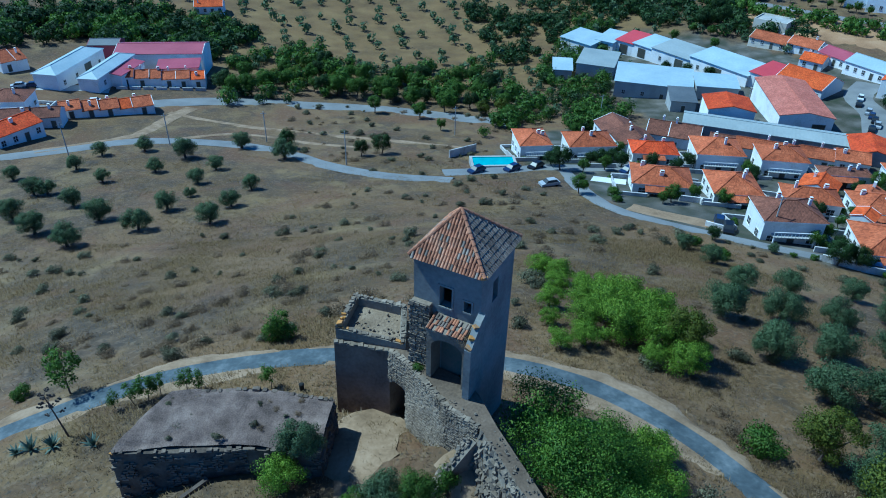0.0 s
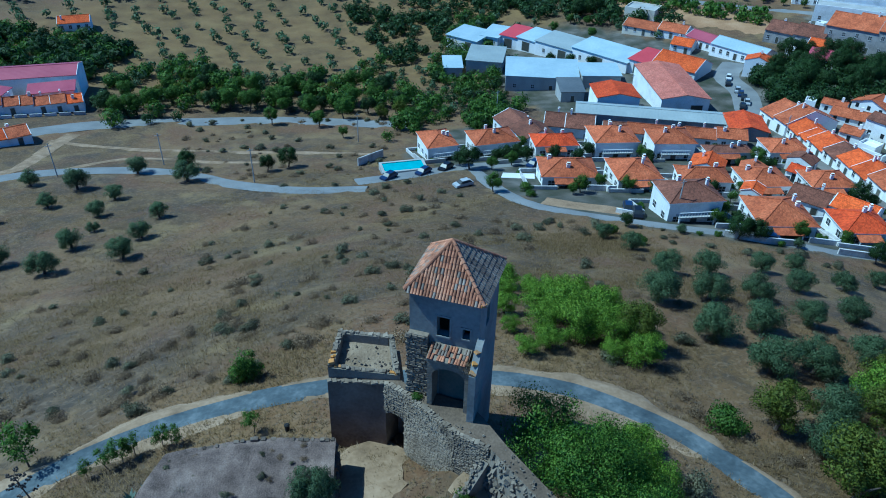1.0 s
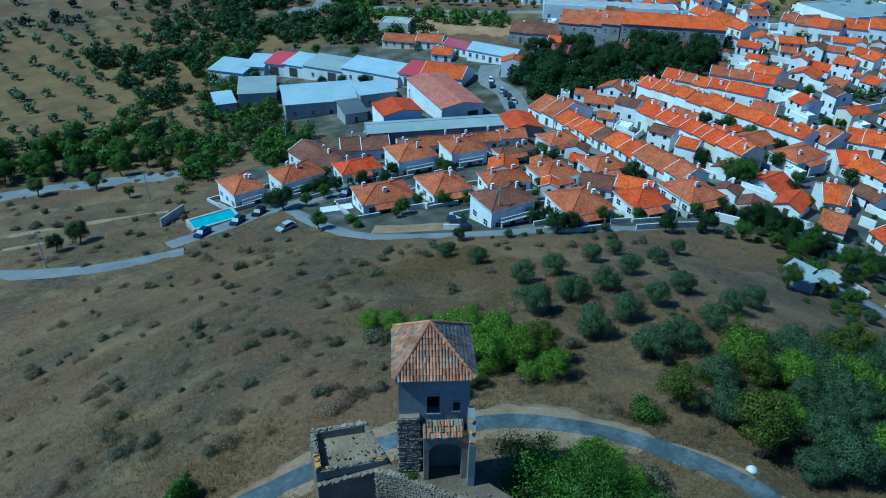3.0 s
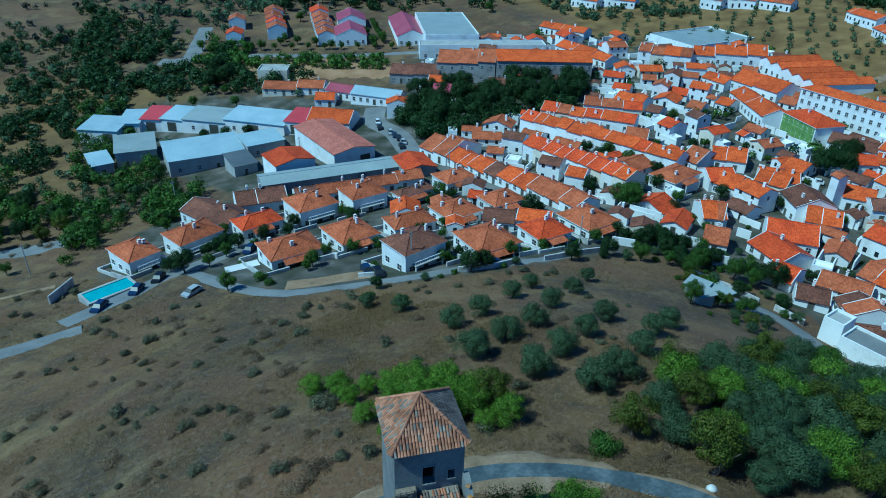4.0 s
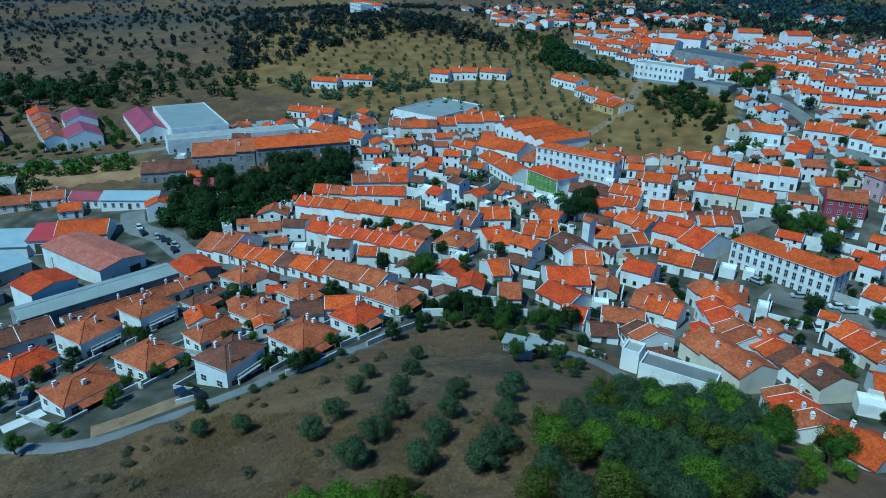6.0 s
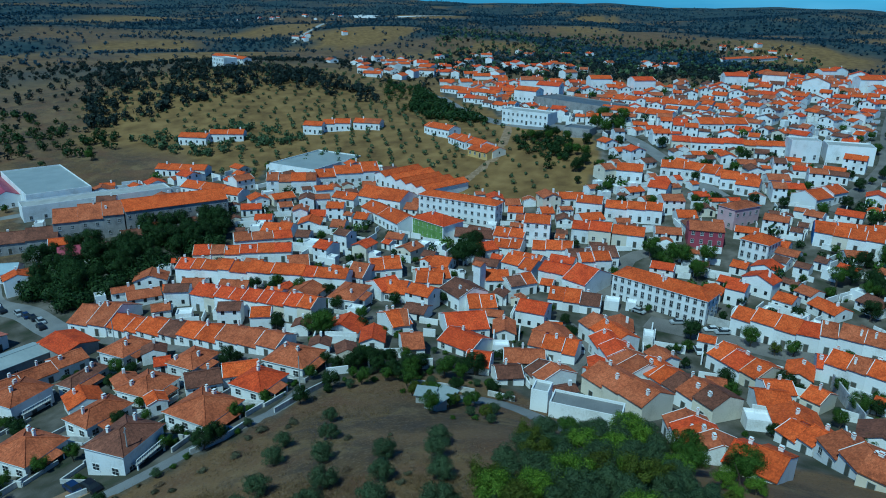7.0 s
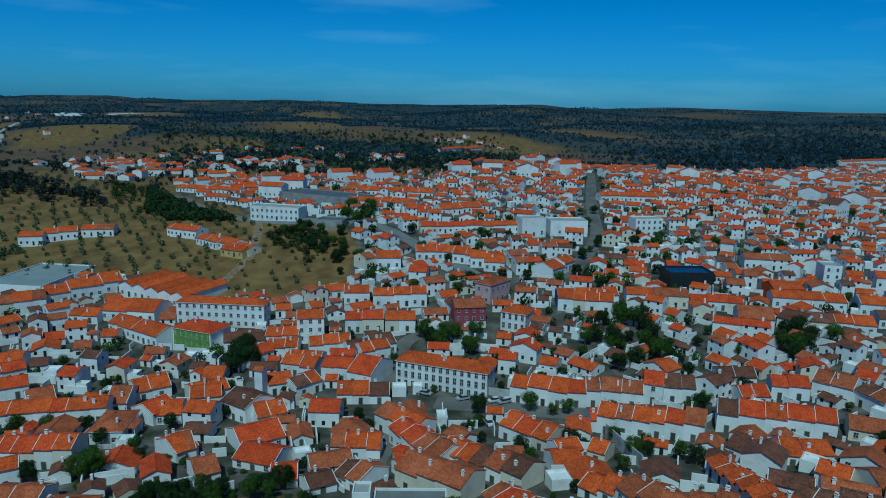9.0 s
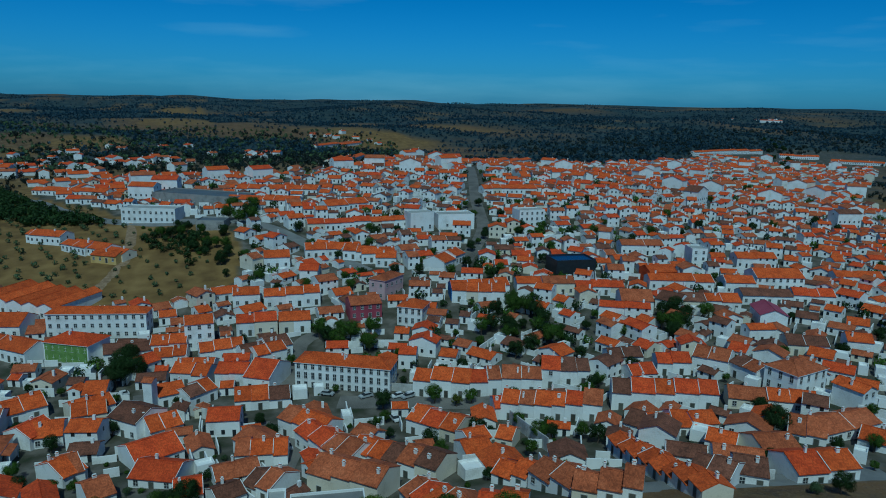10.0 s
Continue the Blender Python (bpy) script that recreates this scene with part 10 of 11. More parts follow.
# ---- the castle ----
def stone_meshes(count, mat, seed):
    """Rough six-sided stones about one metre across, to be scaled."""
    rng, out = random.Random(seed), []
    for k in range(count):
        s = Shape()
        c = [(x * (0.5 - rng.uniform(0, 0.11)), y * (0.5 - rng.uniform(0, 0.2)), z * (0.5 - rng.uniform(0, 0.13))) for x in (-1, 1) for y in (-1, 1) for z in (-1, 1)]
        for f in ((0, 4, 5, 1), (4, 6, 7, 5), (6, 2, 3, 7), (2, 0, 1, 3), (1, 5, 7, 3), (0, 2, 6, 4)):
            s.face([c[i] for i in f])
        out.append(s.mesh("stone", mat))
    return out


STONES = stone_meshes(10, STONE, 2)
LICHENS = stone_meshes(4, LICHEN, 3)


def along(line, u):
    """The place and way u metres along a line of plan corners."""
    for a, b in zip(line, line[1:]):
        a, b = Vector(a), Vector(b)
        if u <= (b - a).length or b == Vector(line[-1]):
            return a + (b - a).normalized() * u, (b - a).normalized()
        u -= (b - a).length


def lay_stones(parent, top, base, z_top, z_base, course, length, seed, limit=300, meshes=None, skip=None):
    """Courses of stones on the face between the line at its top and that at its base; past the limit they are joined."""
    rng = random.Random(seed)
    meshes = meshes or STONES
    total = sum((Vector(b) - Vector(a)).length for a, b in zip(top, top[1:]))
    rest, made, z = Shape(), 0, z_base
    while z < z_top - course * 0.3:
        hgt = course * rng.uniform(0.75, 1.3)
        u = rng.uniform(-0.2, 0)
        while u < total:
            w = length * rng.uniform(0.5, 1.5)
            k = (z + hgt / 2 - z_base) / (z_top - z_base)
            (p, d), (q, _) = along(top, max(0.01, u + w / 2)), along(base, max(0.01, u + w / 2))
            c = q + (p - q) * k
            u += w + 0.015
            if u - w / 2 > total or (skip and skip(c.x, c.y, z + hgt / 2)):
                continue
            m = Matrix.Translation((c.x, c.y, z + hgt / 2)) @ pose(0, 0, 0, rng.uniform(-4, 4), rng.uniform(-4, 4), math.degrees(math.atan2(d.y, d.x)) + rng.uniform(-4, 4)) @ Matrix.Diagonal((w, 0.22 + rng.uniform(-0.05, 0.07), hgt * 0.93, 1))
            me = rng.choice(meshes)
            if made < limit:
                put("stone", me, parent, m)
                made += 1
            else:
                for f in me.polygons:
                    rest.face([m @ me.vertices[i].co for i in f.vertices])
        z += hgt + 0.012
    if rest.f:
        tagged(part("stonework", rest, meshes[0].materials[0], parent), kind="stuff")


def rubble(parent, a, b, z_a, z_b, wide, drop, count, seed, lo=0.15, hi=0.5, name="rubble"):
    """Loose stones heaped along a broken edge, as one part."""
    rng, s = random.Random(seed), Shape()
    for _ in range(count):
        k, o = rng.random(), rng.random()
        d = (Vector(b) - Vector(a)).normalized()
        p = Vector(a) + (Vector(b) - Vector(a)) * k + Vector((d.y, -d.x)) * (o * wide)
        z = z_a + (z_b - z_a) * k - o * drop + rng.uniform(-0.15, 0.15)
        m = Matrix.Translation((p.x, p.y, z)) @ Euler((rng.uniform(0, 6), rng.uniform(0, 6), rng.uniform(0, 6))).to_matrix().to_4x4() @ Matrix.Diagonal((rng.uniform(lo, hi), rng.uniform(lo, hi), rng.uniform(lo, hi) * 0.7, 1))
        me = rng.choice(STONES)
        for f in me.polygons:
            s.face([m @ me.vertices[i].co for i in f.vertices])
    return tagged(part(name, s, STONE, parent), kind="stuff")


def tile_mesh():
    """One barrel tile, along +y up the slope, convex side up."""
    s, r, n = Shape(), 0.085, 5
    a = [(-math.cos(math.pi * i / n) * r, math.sin(math.pi * i / n) * r * 0.85) for i in range(n + 1)]
    for (x0, z0), (x1, z1) in zip(a, a[1:]):
        s.face([(x0, 0, z0 + 0.03), (x1, 0, z1 + 0.03), (x1 * 0.85, 0.44, z1 * 0.85), (x0 * 0.85, 0.44, z0 * 0.85)])
    s.face([(x, 0, z + 0.03) for x, z in reversed(a)])
    return s


OLD_TILE = material("old_barrel_tile", [(0.19, 0.085, 0.05), (0.36, 0.16, 0.085), (0.46, 0.25, 0.15)], 1.1, 8.0, spread=0.3)
GREY_TILE = material("grey_barrel_tile", [(0.13, 0.10, 0.08), (0.22, 0.175, 0.14), (0.30, 0.25, 0.20)], 1.1, 8.0, spread=0.35)

OLD_TILES = material("old_barrel_tiles", [(0.19, 0.085, 0.05), (0.36, 0.16, 0.085), (0.46, 0.25, 0.15)], 1.1, 8.0, spread=0.4, island=True)
GREY_TILES = material("grey_barrel_tiles", [(0.13, 0.10, 0.08), (0.22, 0.175, 0.14), (0.30, 0.25, 0.20)], 1.1, 8.0, spread=0.5, island=True)


def tower():
    t = thing("tower", pose(1.8, 34.15, 23.0, 0, 0, -28.2), "square grey rendered tower with an old tiled pyramid roof", "tower")
    a, b, top = 2.16, 2.28, 14.55
    # four walls with real openings
    w = Shape()

    def holed(p, u, n, length, holes):
        """A wall face from p along u, cut by holes (from, to, low, high), each with reveals and a dark back."""
        xs = sorted({0, length, *(h[0] for h in holes), *(h[1] for h in holes)})
        zs = sorted({-2.5, top, *(h[2] for h in holes), *(h[3] for h in holes)})
        at = lambda x, z, o=0: (p[0] + u[0] * x - n[0] * o, p[1] + u[1] * x - n[1] * o, z)
        for x0, x1 in zip(xs, xs[1:]):
            for z0, z1 in zip(zs, zs[1:]):
                inner = any(h[0] <= x0 and x1 <= h[1] and h[2] <= z0 and z1 <= h[3] for h in holes)
                if not inner:
                    w.face([at(x0, z0), at(x1, z0), at(x1, z1), at(x0, z1)])
        for x0, x1, z0, z1 in holes:
            o = 0.55
            w.face([at(x0, z0), at(x0, z0, o), at(x0, z1, o), at(x0, z1)]).face([at(x1, z0, o), at(x1, z0), at(x1, z1), at(x1, z1, o)])
            w.face([at(x0, z0), at(x1, z0), at(x1, z0, o), at(x0, z0, o)]).face([at(x0, z1, o), at(x1, z1, o), at(x1, z1), at(x0, z1)])

    holed((-a, -b), (1, 0), (0, -1), 2 * a, [(1.72, 2.5, 11.75, 13.15), (3.3, 3.75, 11.9, 12.6)])
    holed((a, -b), (0, 1), (1, 0), 2 * b, [(1.6, 2.35, 11.8, 13.3)])
    holed((a, b), (-1, 0), (0, 1), 2 * a, [])
    holed((-a, b), (0, -1), (-1, 0), 2 * b, [])
    part("wall", w, RENDER, t)
    part("inner_floor", Shape().box(-a + 0.05, -b + 0.05, 11.2, a - 0.05, b - 0.05, 11.3), EARTH, t)
    f = Shape()
    for x0, x1, z0, z1 in ((-a + 1.72, -a + 2.5, 11.75, 13.15), (-a + 3.3, -a + 3.75, 11.9, 12.6)):
        f.box(x0 - 0.12, -b - 0.04, z0 - 0.12, x0, -b + 0.05, z1 + 0.12).box(x1, -b - 0.04, z0 - 0.12, x1 + 0.12, -b + 0.05, z1 + 0.12)
        f.box(x0, -b - 0.04, z1, x1, -b + 0.05, z1 + 0.12).box(x0 - 0.05, -b - 0.09, z0 - 0.12, x1 + 0.05, -b + 0.05, z0)
    part("window_frame", f, RENDER, t)
    # cornice under the eaves
    part("cornice", Shape().box(-a - 0.1, -b - 0.1, top - 0.1, a + 0.1, b + 0.1, top + 0.08), MORTAR, t)
    # roof: sagging slopes, barrel tiles in columns
    ra, rb, apex = a + 0.24, b + 0.24, Vector((-0.2, -0.35, top + 2.65))
    eave = top + 0.1
    corners = [Vector((-ra, -rb, eave)), Vector((ra, -rb, eave)), Vector((ra, rb, eave)), Vector((-ra, rb, eave))]
    deck = Shape()
    for i in range(4):
        deck.face([corners[i], corners[(i + 1) % 4], apex])
    deck.face(list(reversed(corners)))
    deck_part = part("roof_deck", deck, MORTAR, t)
    tm = tile_mesh()
    kinds = [tm.mesh("tile", OLD_TILE), tm.mesh("tile", GREY_TILE)]
    rng, made = random.Random(8), 0
    rest = [Shape(), Shape()]
    for i in (0, 3, 1, 2):
        p, q = corners[i], corners[(i + 1) % 4]
        u = (q - p).normalized()
        mid = (p + q) / 2
        up = (apex - p) - u * (apex - p).dot(u)
        slope = up.length
        v = up.normalized()
        nrm = u.cross(v)
        foot = (apex - p).dot(u)
        length = (q - p).length
        n = int(length / 0.2)
        for c in range(n + 1):
            x = (c + 0.5) * length / (n + 1)
            reach = slope * min(x / foot, (length - x) / (length - foot)) - 0.1
            y = -0.06
            while y < reach - 0.12:
                sag = -0.10 * math.sin(math.pi * min(1, y / slope)) * (0.6 if i else 1)
                o = p + u * (x + rng.uniform(-0.012, 0.012)) + v * y + nrm * (0.03 + sag * 0.4 + 0.05)
                m = Matrix((*[(u[k], v[k], nrm[k], o[k]) for k in range(3)], (0, 0, 0, 1))) @ pose(0, 0, 0, 0, 0, rng.uniform(-3, 3))
                # right slope all grey: its shade is put into the tile colour
                grey = 1 if i == 1 or rng.random() < (0.35 if i == 3 else 0.16) else 0
                if made < 300 and i in (0, 3):
                    put("tile", kinds[grey], deck_part, m)
                    made += 1
                else:
                    for f in kinds[grey].polygons:
                        rest[grey].face([m @ kinds[grey].vertices[k].co for k in f.vertices])
                y += 0.36
    for shape, mat in zip(rest, (OLD_TILES, GREY_TILES)):
        tagged(part("roof_tiles", shape, mat, t, smooth_shade=False), kind="stuff")
    for i in range(4):
        hip = Shape()
        d = apex - corners[i]
        k = int(d.length / 0.36)
        for j in range(k):
            s0, s1 = corners[i] + d * (j / k) + Vector((0, 0, 0.13)), corners[i] + d * ((j + 1.12) / k) + Vector((0, 0, 0.11))
            hip.tube(s0, s1, 0.115, 0.09, 7)
        part("hip_ridge", hip, OLD_TILE, t)
    # stone pier at the corner, porch with its arch, and the sloping wing wall
    part("pier", Shape().box(-a + 0.0, -b - 0.42, 6.4, -a + 1.28, -b - 0.003, 11.75, 0, 0.02), STONE, t)
    lay_stones(t, [(-a - 0.01, -b - 0.4), (-a + 1.29, -b - 0.4)], [(-a - 0.01, -b - 0.43), (-a + 1.29, -b - 0.43)], 11.7, 6.6, 0.2, 0.32, 4, 60)
    arch = Shape()
    x0, x1, o, i_, z0, zs, zt = 1.5 - a, 4.35 - a, -b - 1.15, -b - 0.004, 7.4, 9.6, 10.85
    l, r = x0 + 0.32, x1 - 0.5
    arch.box(x0, o, z0 - 0.8, l, i_, zs).box(r, o, z0 - 0.8, x1, i_, zs)
    n, cx, rad = 12, (l + r) / 2, (r - l) / 2
    pts = [(cx - rad * math.cos(math.pi * k / n), zs + rad * 0.62 * math.sin(math.pi * k / n)) for k in range(n + 1)]
    for y in (o, i_):
        for (xa, za), (xb, zb) in zip(pts, pts[1:]):
            f = [(xa, y, za), (xb, y, zb), (xb, y, zt), (xa, y, zt)]
            arch.face(f if y == o else list(reversed(f)))
        arch.face([(x0, y, zs), (l, y, zs), (l, y, zt), (x0, y, zt)]).face([(r, y, zs), (x1, y, zs), (x1, y, zt), (r, y, zt)])
    for (xa, za), (xb, zb) in zip(pts, pts[1:]):
        arch.face([(xa, i_, za), (xb, i_, zb), (xb, o, zb), (xa, o, za)])
    arch.face([(x0, i_, zs), (x0, o, zs), (x0, o, zt), (x0, i_, zt)]).face([(x1, o, zs), (x1, i_, zs), (x1, i_, zt), (x1, o, zt)])
    part("porch", arch, MORTAR, t)
    porch_part = part("porch_roof", Shape().slab([(x0 - 0.05, o - 0.1, zt - 0.02), (x1 - 0.4, o - 0.1, zt - 0.02), (x1 - 0.4, i_, zt + 0.32), (x0 - 0.05, i_, zt + 0.32)], 0.12), MORTAR, t, "broken reddish tiled porch roof")
    for c in range(13):
        for r_ in range(3):
            if rng.random() < 0.9:
                put("tile", kinds[0 if rng.random() < 0.6 else 1], porch_part, pose(x0 + 0.08 + c * 0.185 + rng.uniform(-0.02, 0.02), o - 0.12 + r_ * 0.37, zt + r_ * 0.105, 16, 0, rng.uniform(-5, 5)))
    # dark panel added to paint the deep shade under the arch
    part("doorway", Shape().box(l + 0.1, -b - 0.03, z0 - 0.8, r - 0.1, -b + 0.02, zs + 0.5), DOOR, t, "dark panel painted as the shade inside the arch")
    wing = Shape()
    for y0, y1, h0, h1 in ((-b - 1.75, -b - 1.15, 10.7, 11.35), (-b - 1.15, -b - 0.5, 11.35, 11.95), (-b - 0.5, -b - 0.003, 11.95, 12.2)):
        prism([(x1 - 0.12, y0), (x1 + 0.3, y0), (x1 + 0.3, y1), (x1 - 0.12, y1)], [(x1 - 0.12, y0), (x1 + 0.3, y0), (x1 + 0.3, y1), (x1 - 0.12, y1)], [h0, h0, h1, h1], 5.5, 0, wing)
    wing_part = part("wing_wall", wing, RENDER, t)
    for k, (y, z, sc) in enumerate(((-b - 1.6, 10.85, 0.42), (-b - 1.25, 11.3, 0.36), (-b - 0.75, 11.75, 0.4))):
        put("lichen_stone", LICHENS[k % 4], wing_part, pose(x1 + 0.08, y, z, 12, 20, 30 * k) @ Matrix.Diagonal((sc, sc * 0.9, sc * 0.45, 1)))
    put("lichen_stone", LICHENS[1], t, pose(ra - 0.1, -rb + 0.12, eave + 0.1, 0, 0, 40) @ Matrix.Diagonal((0.4, 0.36, 0.16, 1)))
    return t


tower()


TRODDEN = material("trodden_rubble", [(0.065, 0.047, 0.033), (0.13, 0.095, 0.065), (0.20, 0.15, 0.105)], 0.6, 6.0, bump=0.8, depth=0.06)


def bastion():
    t = thing("bastion", pose(0, 0, 0), "ruined castle gate wall of dark render and pale rubble masonry", "castle wall")
    zt = 30.0
    front = [(-6.35, 34.35), (-2.75, 33.55), (-1.62, 32.5), (-0.25, 30.5), (0.9, 28.75), (2.6, 27.3)]
    foot = [(-6.45, 34.1), (-2.85, 32.98), (-1.85, 32.2), (-0.75, 30.2), (0.4, 28.4), (2.3, 26.9)]
    dl, dr = Vector((-2.72, 32.93)), Vector((-1.72, 32.3))
    rear = [(3.7, 27.35), (2.75, 29.9), (2.1, 31.1), (-1.5, 33.4), (-1.4, 36.6), (-5.4, 37.95)]
    w = Shape()
    # dark rendered length, up to the doorway
    w.face([(*foot[0], 22.5), (*foot[1], 22.5), (*front[1], zt), (*front[0], zt)])
    w.face([(*rear[5], 22.5), (*foot[0], 22.5), (*front[0], zt), (*rear[5], zt)])
    part("rendered_wall", w, material("dark_brown_render", [(0.085, 0.058, 0.04), (0.17, 0.118, 0.082), (0.25, 0.175, 0.125)], 0.5, 5.0, bump=0.6, depth=0.04), t, "dark brown brick and render wall")
    m = Shape()
    # above the door
    lift = lambda k, z: Vector(foot[k]).lerp(Vector(front[k]), (z - 22.5) / (zt - 22.5))
    n = 8
    arch = [(k / n, 27.55 + 0.38 * math.sin(math.pi * k / n)) for k in range(n + 1)]
    for (ka, za), (kb, zb) in zip(arch, arch[1:]):
        a0, a1 = lift(1, za).lerp(lift(2, za), ka), lift(1, zb).lerp(lift(2, zb), kb)
        b0, b1 = Vector(front[1]).lerp(Vector(front[2]), ka), Vector(front[1]).lerp(Vector(front[2]), kb)
        m.face([(*a0, za), (*a1, zb), (*b1, zt), (*b0, zt)])
        back = Vector((1.0, 1.75))
        m.face([(*(a0 + back), za), (*(a1 + back), zb), (*a1, zb), (*a0, za)])
    for k in range(2, 5):
        m.face([(*foot[k], 22.5), (*foot[k + 1], 22.5), (*front[k + 1], zt), (*front[k], zt)])
    back = Vector((1.0, 1.75))
    for k in (1, 2):
        p, q = lift(k, 22.5), lift(k, 27.55)
        m.face([(*p, 22.5), (*(p + back), 22.5), (*(q + back), 27.55), (*q, 27.55)])
    p, q = lift(1, 22.5) + back, lift(2, 22.5) + back
    m.face([(*p, 22.5), (*q, 22.5), (*q, 28.1), (*p, 28.1)])
    part("masonry", m, MORTAR, t)
    # outer side and top
    o = Shape()
    for a, b in zip(rear, rear[1:]):
        o.face([(*a, 22), (*b, 22), (*b, zt), (*a, zt)])
    part("outer_wall", o, RENDER, t)
    tp = Shape()
    tp.face([(*front[k], zt) for k in (0, 1, 2)] + [(*rear[3], zt), (*rear[4], zt), (*rear[5], zt)])
    tp.face([(*front[k], zt) for k in (2, 3, 4, 5)] + [(*rear[k], zt) for k in (0, 1, 2, 3)])
    walkway = part("walkway", tp, TRODDEN, t, "sandy worn top of the wall")
    # coping stones along the rim, and the masonry of the curved face
    rng = random.Random(3)
    u = 0.1
    total = sum((Vector(b) - Vector(a)).length for a, b in zip(front, front[1:]))
    while u < total - 0.1:
        (p, d) = along(front, u)
        put("coping_stone", rng.choice(STONES), walkway, pose(p.x - d.y * 0.12, p.y + d.x * 0.12, zt + 0.02, rng.uniform(-9, 9), rng.uniform(-9, 9), math.degrees(math.atan2(d.y, d.x)) + rng.uniform(-20, 20)) @ Matrix.Diagonal((rng.uniform(0.18, 0.42), rng.uniform(0.25, 0.48), rng.uniform(0.07, 0.2), 1)))
        u += rng.uniform(0.2, 0.36)
    door = lambda x, y, z: z < 27.95 and x < -1.66
    lay_stones(t, front[1:], foot[1:], zt, 24.2, 0.1, 0.18, 7, 290, skip=door)
    # roofless room on the wall
    corners = [Vector((-6.25, 34.72)), Vector((-1.75, 33.75)), Vector((-1.75, 36.62)), Vector((-5.35, 37.85))]
    tops = [31.3, 30.75, 31.4, 31.3]
    for i, (h0, h1) in enumerate(((30.85, 30.4), (30.6, 31.35), (31.4, 31.3), (31.3, 31.1))):
        a, b = corners[i], corners[(i + 1) % 4]
        d = (b - a).normalized()
        inn = Vector((-d.y, d.x)) * 0.38
        q = [a, b, b + inn - d * 0.37, a + inn + d * 0.37]
        wall_part = part("parapet", prism([tuple(v) for v in q], [tuple(v) for v in q], [zt + (h0 - zt), h1, h1, h0], zt - 0.2), MORTAR, t)
        k = 0.15
        while k < (b - a).length - 0.1:
            p = a + d * k + inn * 0.5
            z = h0 + (h1 - h0) * k / (b - a).length
            lich = (i in (3, 0) and ((a - p).length < 0.9 if i == 0 else (b - p).length < 1.2)) or (i == 0 and (b - p).length < 0.7)
            put("parapet_stone", rng.choice(LICHENS if lich else STONES), wall_part, pose(p.x + rng.uniform(-0.06, 0.06), p.y + rng.uniform(-0.06, 0.06), z, rng.uniform(-16, 16), rng.uniform(-16, 16), math.degrees(math.atan2(d.y, d.x)) + rng.uniform(-22, 22)) @ Matrix.Diagonal((rng.uniform(0.16, 0.42), rng.uniform(0.22, 0.44), rng.uniform(0.08, 0.32), 1)))
            k += rng.uniform(0.18, 0.34)
    fl = [tuple(c + (Vector((-3.8, 35.7)) - c) * 0.08) for c in corners]
    part("room_floor", Shape().face([(*p, zt + (0.72 if k > 1 else 0.32)) for k, p in enumerate(fl)]), material("rubble_fill", [(0.13, 0.095, 0.06), (0.23, 0.17, 0.11), (0.31, 0.24, 0.165)], 0.9, 6.0, bump=0.9, depth=0.1), t)
    rubble(t, (-5.9, 34.8), (-1.9, 33.95), 30.4, 30.45, -2.2, -0.35, 34, 5, 0.05, 0.2)
    rubble(t, (-0.6, 31.6), (2.6, 28.2), 30.02, 30.02, 1.2, 0.0, 40, 15, 0.05, 0.16)
    # rampart that runs on from the gate, its inner face fallen
    ramp = [(2.7, 27.3), (4.8, 22.8), (8.2, 15.5)]
    out = [(3.7, 27.35), (5.75, 22.8), (9.15, 15.5)]
    s = Shape()
    for k in range(2):
        a, b, c, d = ramp[k], ramp[k + 1], out[k + 1], out[k]
        s.face([(*d, 22), (*c, 22), (*c, zt), (*d, zt)])
        a2, b2 = Vector(a) - Vector((0.9, 0.4)), Vector(b) - Vector((0.9, 0.4))
        s.face([(*a2, 25), (*a, zt), (*b, zt), (*b2, 25)])
    part("rampart", s, MORTAR, t, "rubble rampart with a fallen face")
    s = Shape()
    for k in range(2):
        a, b, c, d = ramp[k], ramp[k + 1], out[k + 1], out[k]
        s.face([(*a, zt), (*d, zt), (*c, zt), (*b, zt)][::-1])
    part("rampart_top", s, TRODDEN, t, "worn earth top of the rampart")
    for k in range(2):
        rubble(t, ramp[k], ramp[k + 1], zt - 0.05, zt - 0.1, 0.95, 4.2, 230, 11 + k)
        rubble(t, Vector(out[k]) - Vector((0.1, 0)), Vector(out[k + 1]) - Vector((0.1, 0)), zt, zt, 1.1, 0.0, 60, 21 + k, 0.05, 0.17, "rubble_top")
    return t


bastion()


def spur():
    t = thing("spur_wall", pose(0, 0, 0), "low broken wall with a pale limed top", "wall")
    q = [(2.5, 26.9), (2.15, 27.25), (-0.35, 25.55), (-0.1, 25.15)]
    part("wall", prism(q[::-1], q[::-1], [26.7, 26.6, 29.3, 29.3], 23.5), MORTAR, t)
    rubble(t, (-0.2, 25.3), (2.2, 26.95), 26.75, 29.3, -0.4, 0.02, 60, 4, 0.12, 0.32)


spur()


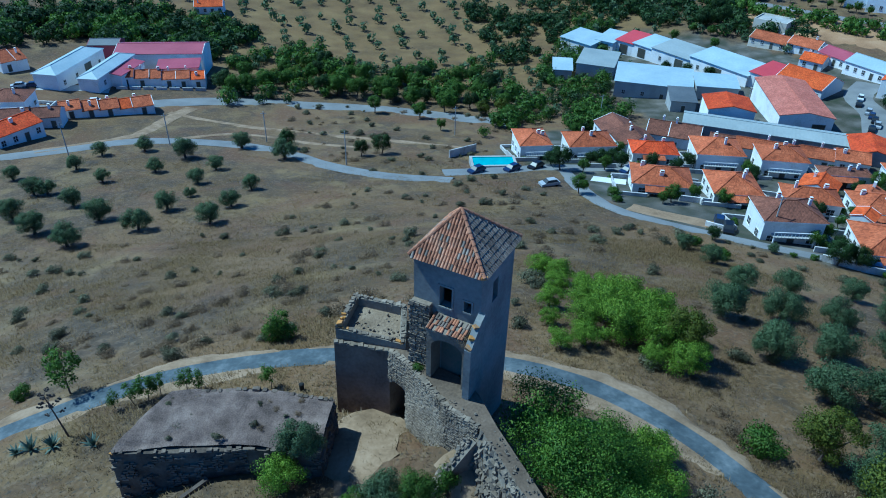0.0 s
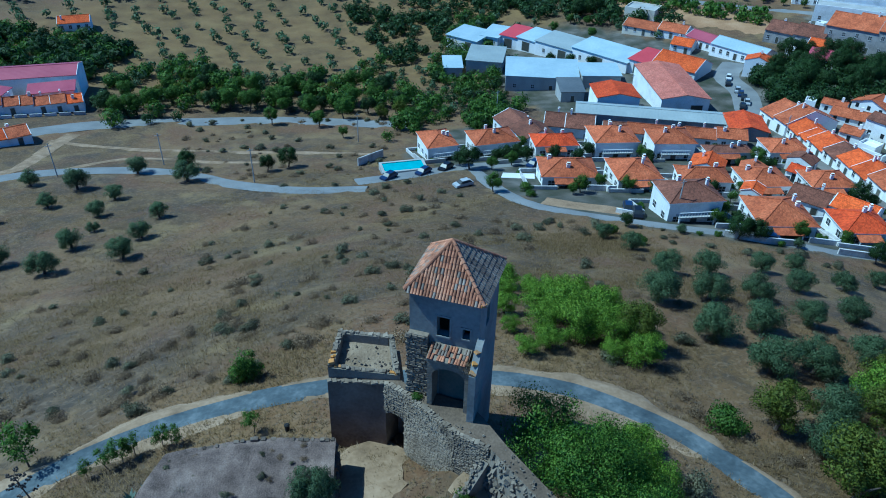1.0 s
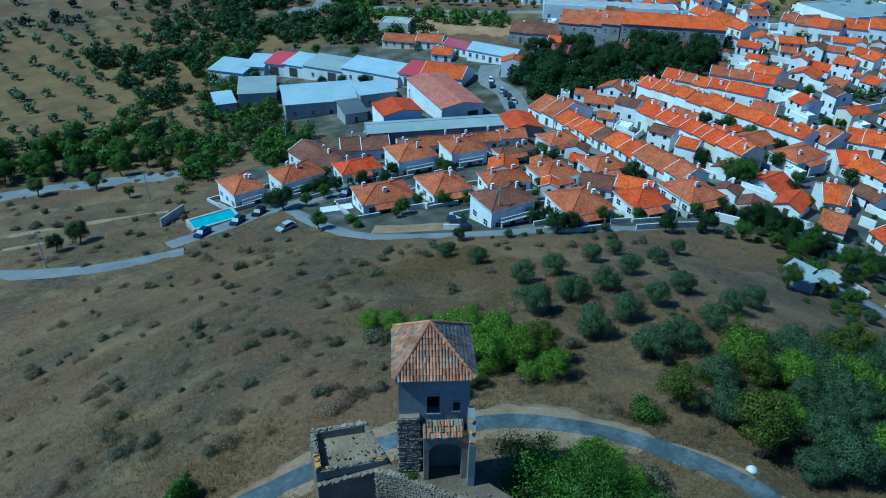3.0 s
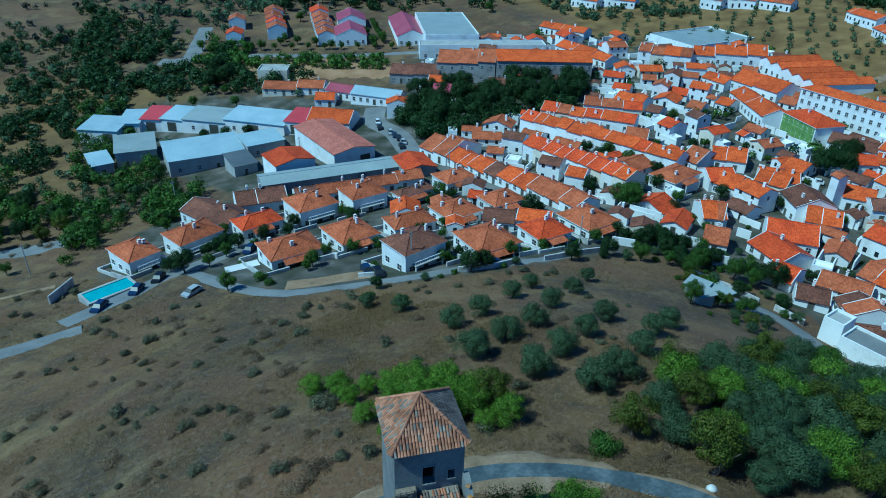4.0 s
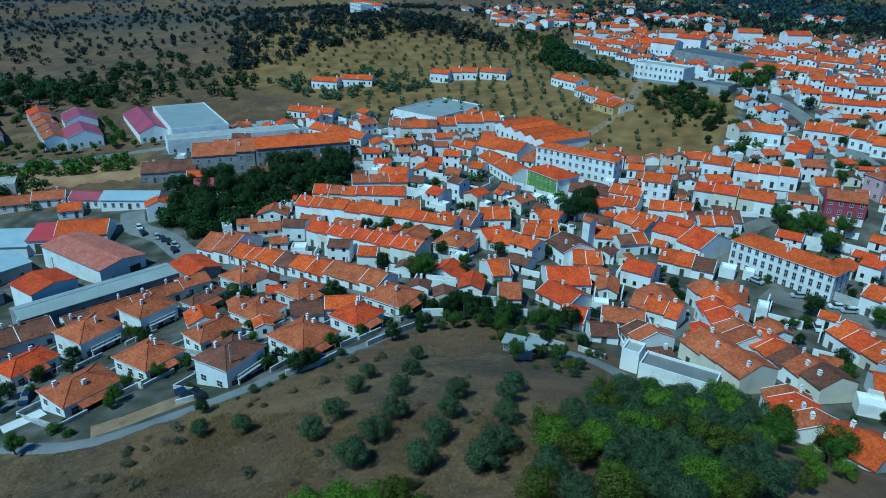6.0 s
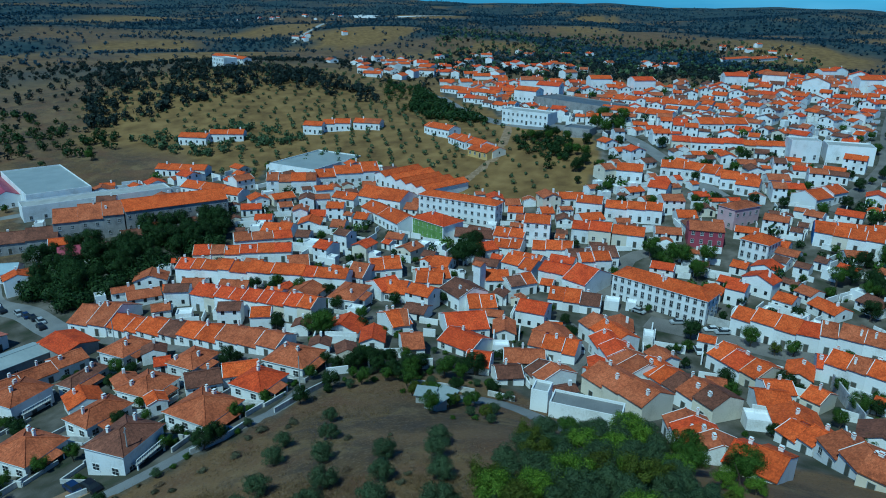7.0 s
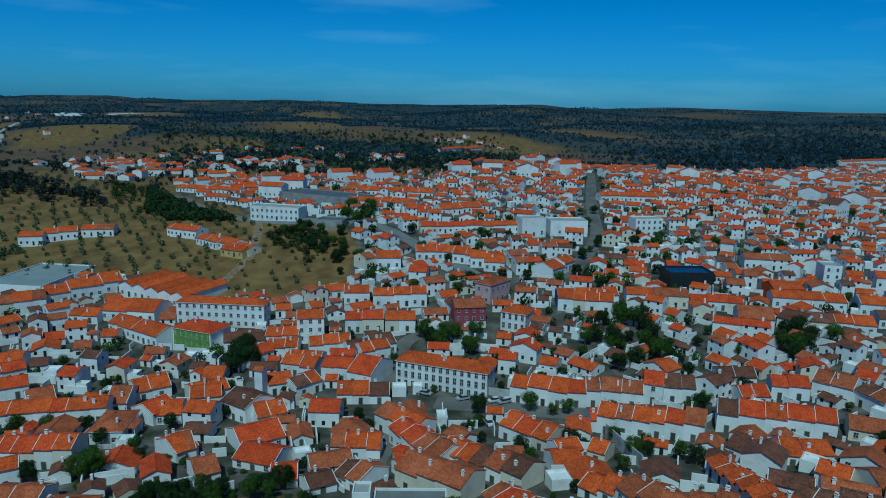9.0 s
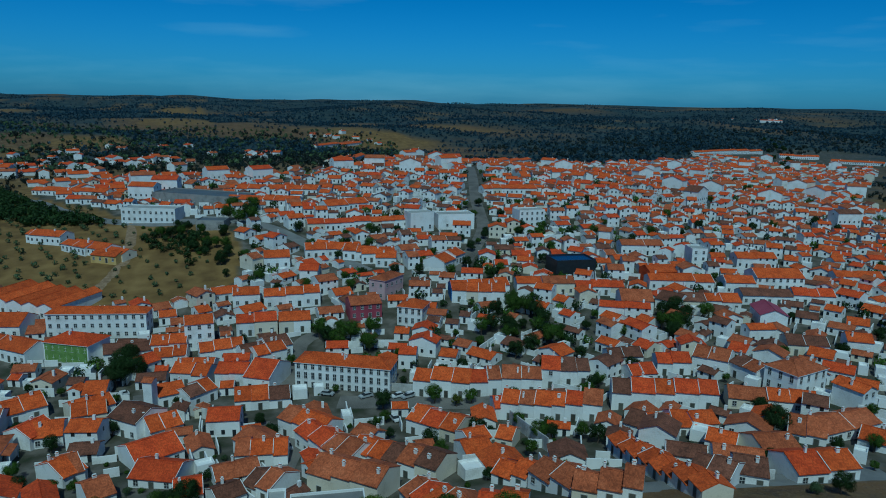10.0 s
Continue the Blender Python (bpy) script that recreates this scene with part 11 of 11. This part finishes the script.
def ruin():
    t = thing("ruined_house", pose(0, 0, 0), "roofless ruined stone building filled with dry grass", "ruin")
    top = [(-18.2, 26.85), (-13.4, 27.3), (-10.7, 27.75), (-6.5, 27.6), (-6.1, 31.5), (-11.0, 32.3), (-16.3, 31.9)]
    base = [(-18.35, 26.7), (-13.4, 27.1), (-10.6, 27.55), (-6.3, 27.4), (-5.85, 31.6), (-11.0, 32.5), (-16.5, 32.1)]
    zs = [28.2, 27.9, 27.7, 27.5, 28.0, 28.1, 28.0]
    DIRT = material("mossy_dark_stone", [(0.055, 0.042, 0.032), (0.13, 0.10, 0.075), (0.2, 0.16, 0.12)], 0.9, 5.0, bump=0.7, depth=0.05, spread=0.3)
    part("wall", prism(top, base, [z - 0.25 for z in zs], 21.5), DIRT, t)
    # uneven earth fill inside the walls
    n, s = 26, Shape()
    grid = {}
    for i in range(n + 1):
        for j in range(n // 2 + 1):
            u, v = i / n, j / (n // 2)
            a = Vector(top[0]).lerp(Vector(top[3]), u) + Vector((0, 0.6 * math.sin(math.pi * u)))
            b = Vector(top[6]).lerp(Vector(top[4]), u) + Vector((0, 0.5 * math.sin(math.pi * u)))
            p = a.lerp(b, v)
            z = (zs[0] * (1 - u) + zs[3] * u) * (1 - v) + (zs[6] * (1 - u) + zs[4] * u) * v + 0.16 * float(fbm(p.x, p.y, 0.9, 2)) - 0.12 + 0.25 * math.sin(math.pi * v)
            grid[i, j] = (p.x, p.y, z)
    for i in range(n):
        for j in range(n // 2):
            s.face([grid[i, j], grid[i + 1, j], grid[i + 1, j + 1], grid[i, j + 1]])
    part("fill", s, material("grey_dry_turf", [(0.05, 0.035, 0.028), (0.15, 0.108, 0.088), (0.27, 0.205, 0.165)], 0.8, 11.0, bump=0.9, depth=0.07), t, "grey-brown dry turf", smooth_shade=True)
    DARK = stone_meshes(6, DIRT, 9)
    rng = random.Random(6)
    ring = top + top[:1]
    z2 = zs + zs[:1]
    for k in range(7):
        a, b = Vector(ring[k]), Vector(ring[k + 1])
        u = 0.2
        while u < (b - a).length:
            p, d = a + (b - a).normalized() * u, (b - a).normalized()
            z = z2[k] + (z2[k + 1] - z2[k]) * u / (b - a).length
            if rng.random() < 0.8:
                put("wall_stone", rng.choice(LICHENS if k == 6 and u > (b - a).length - 0.6 else DARK), t, pose(p.x - d.y * 0.1, p.y + d.x * 0.1, z - 0.2, rng.uniform(-8, 8), rng.uniform(-8, 8), math.degrees(math.atan2(d.y, d.x))) @ Matrix.Diagonal((rng.uniform(0.15, 0.36), 0.3, rng.uniform(0.1, 0.28), 1)))
            u += rng.uniform(0.25, 0.6)
    lay_stones(t, [tuple(top[0]), tuple(top[1]), tuple(top[2]), tuple(top[3]), tuple(top[4])], [tuple(base[0]), tuple(base[1]), tuple(base[2]), tuple(base[3]), tuple(base[4])], 27.6, 23.6, 0.15, 0.3, 12, 150, DARK, skip=lambda x, y, z: noise.noise((x * 1.3, y * 1.3, z * 2.1)) > -0.06)

    for k in range(26):
        x, y = rng.uniform(-17, -7), rng.uniform(28, 31.4)
        rng.choice((scrub_kind, sage_kind)).grow(x, y, rng.uniform(0.12, 0.3), z=27.95)


ruin()
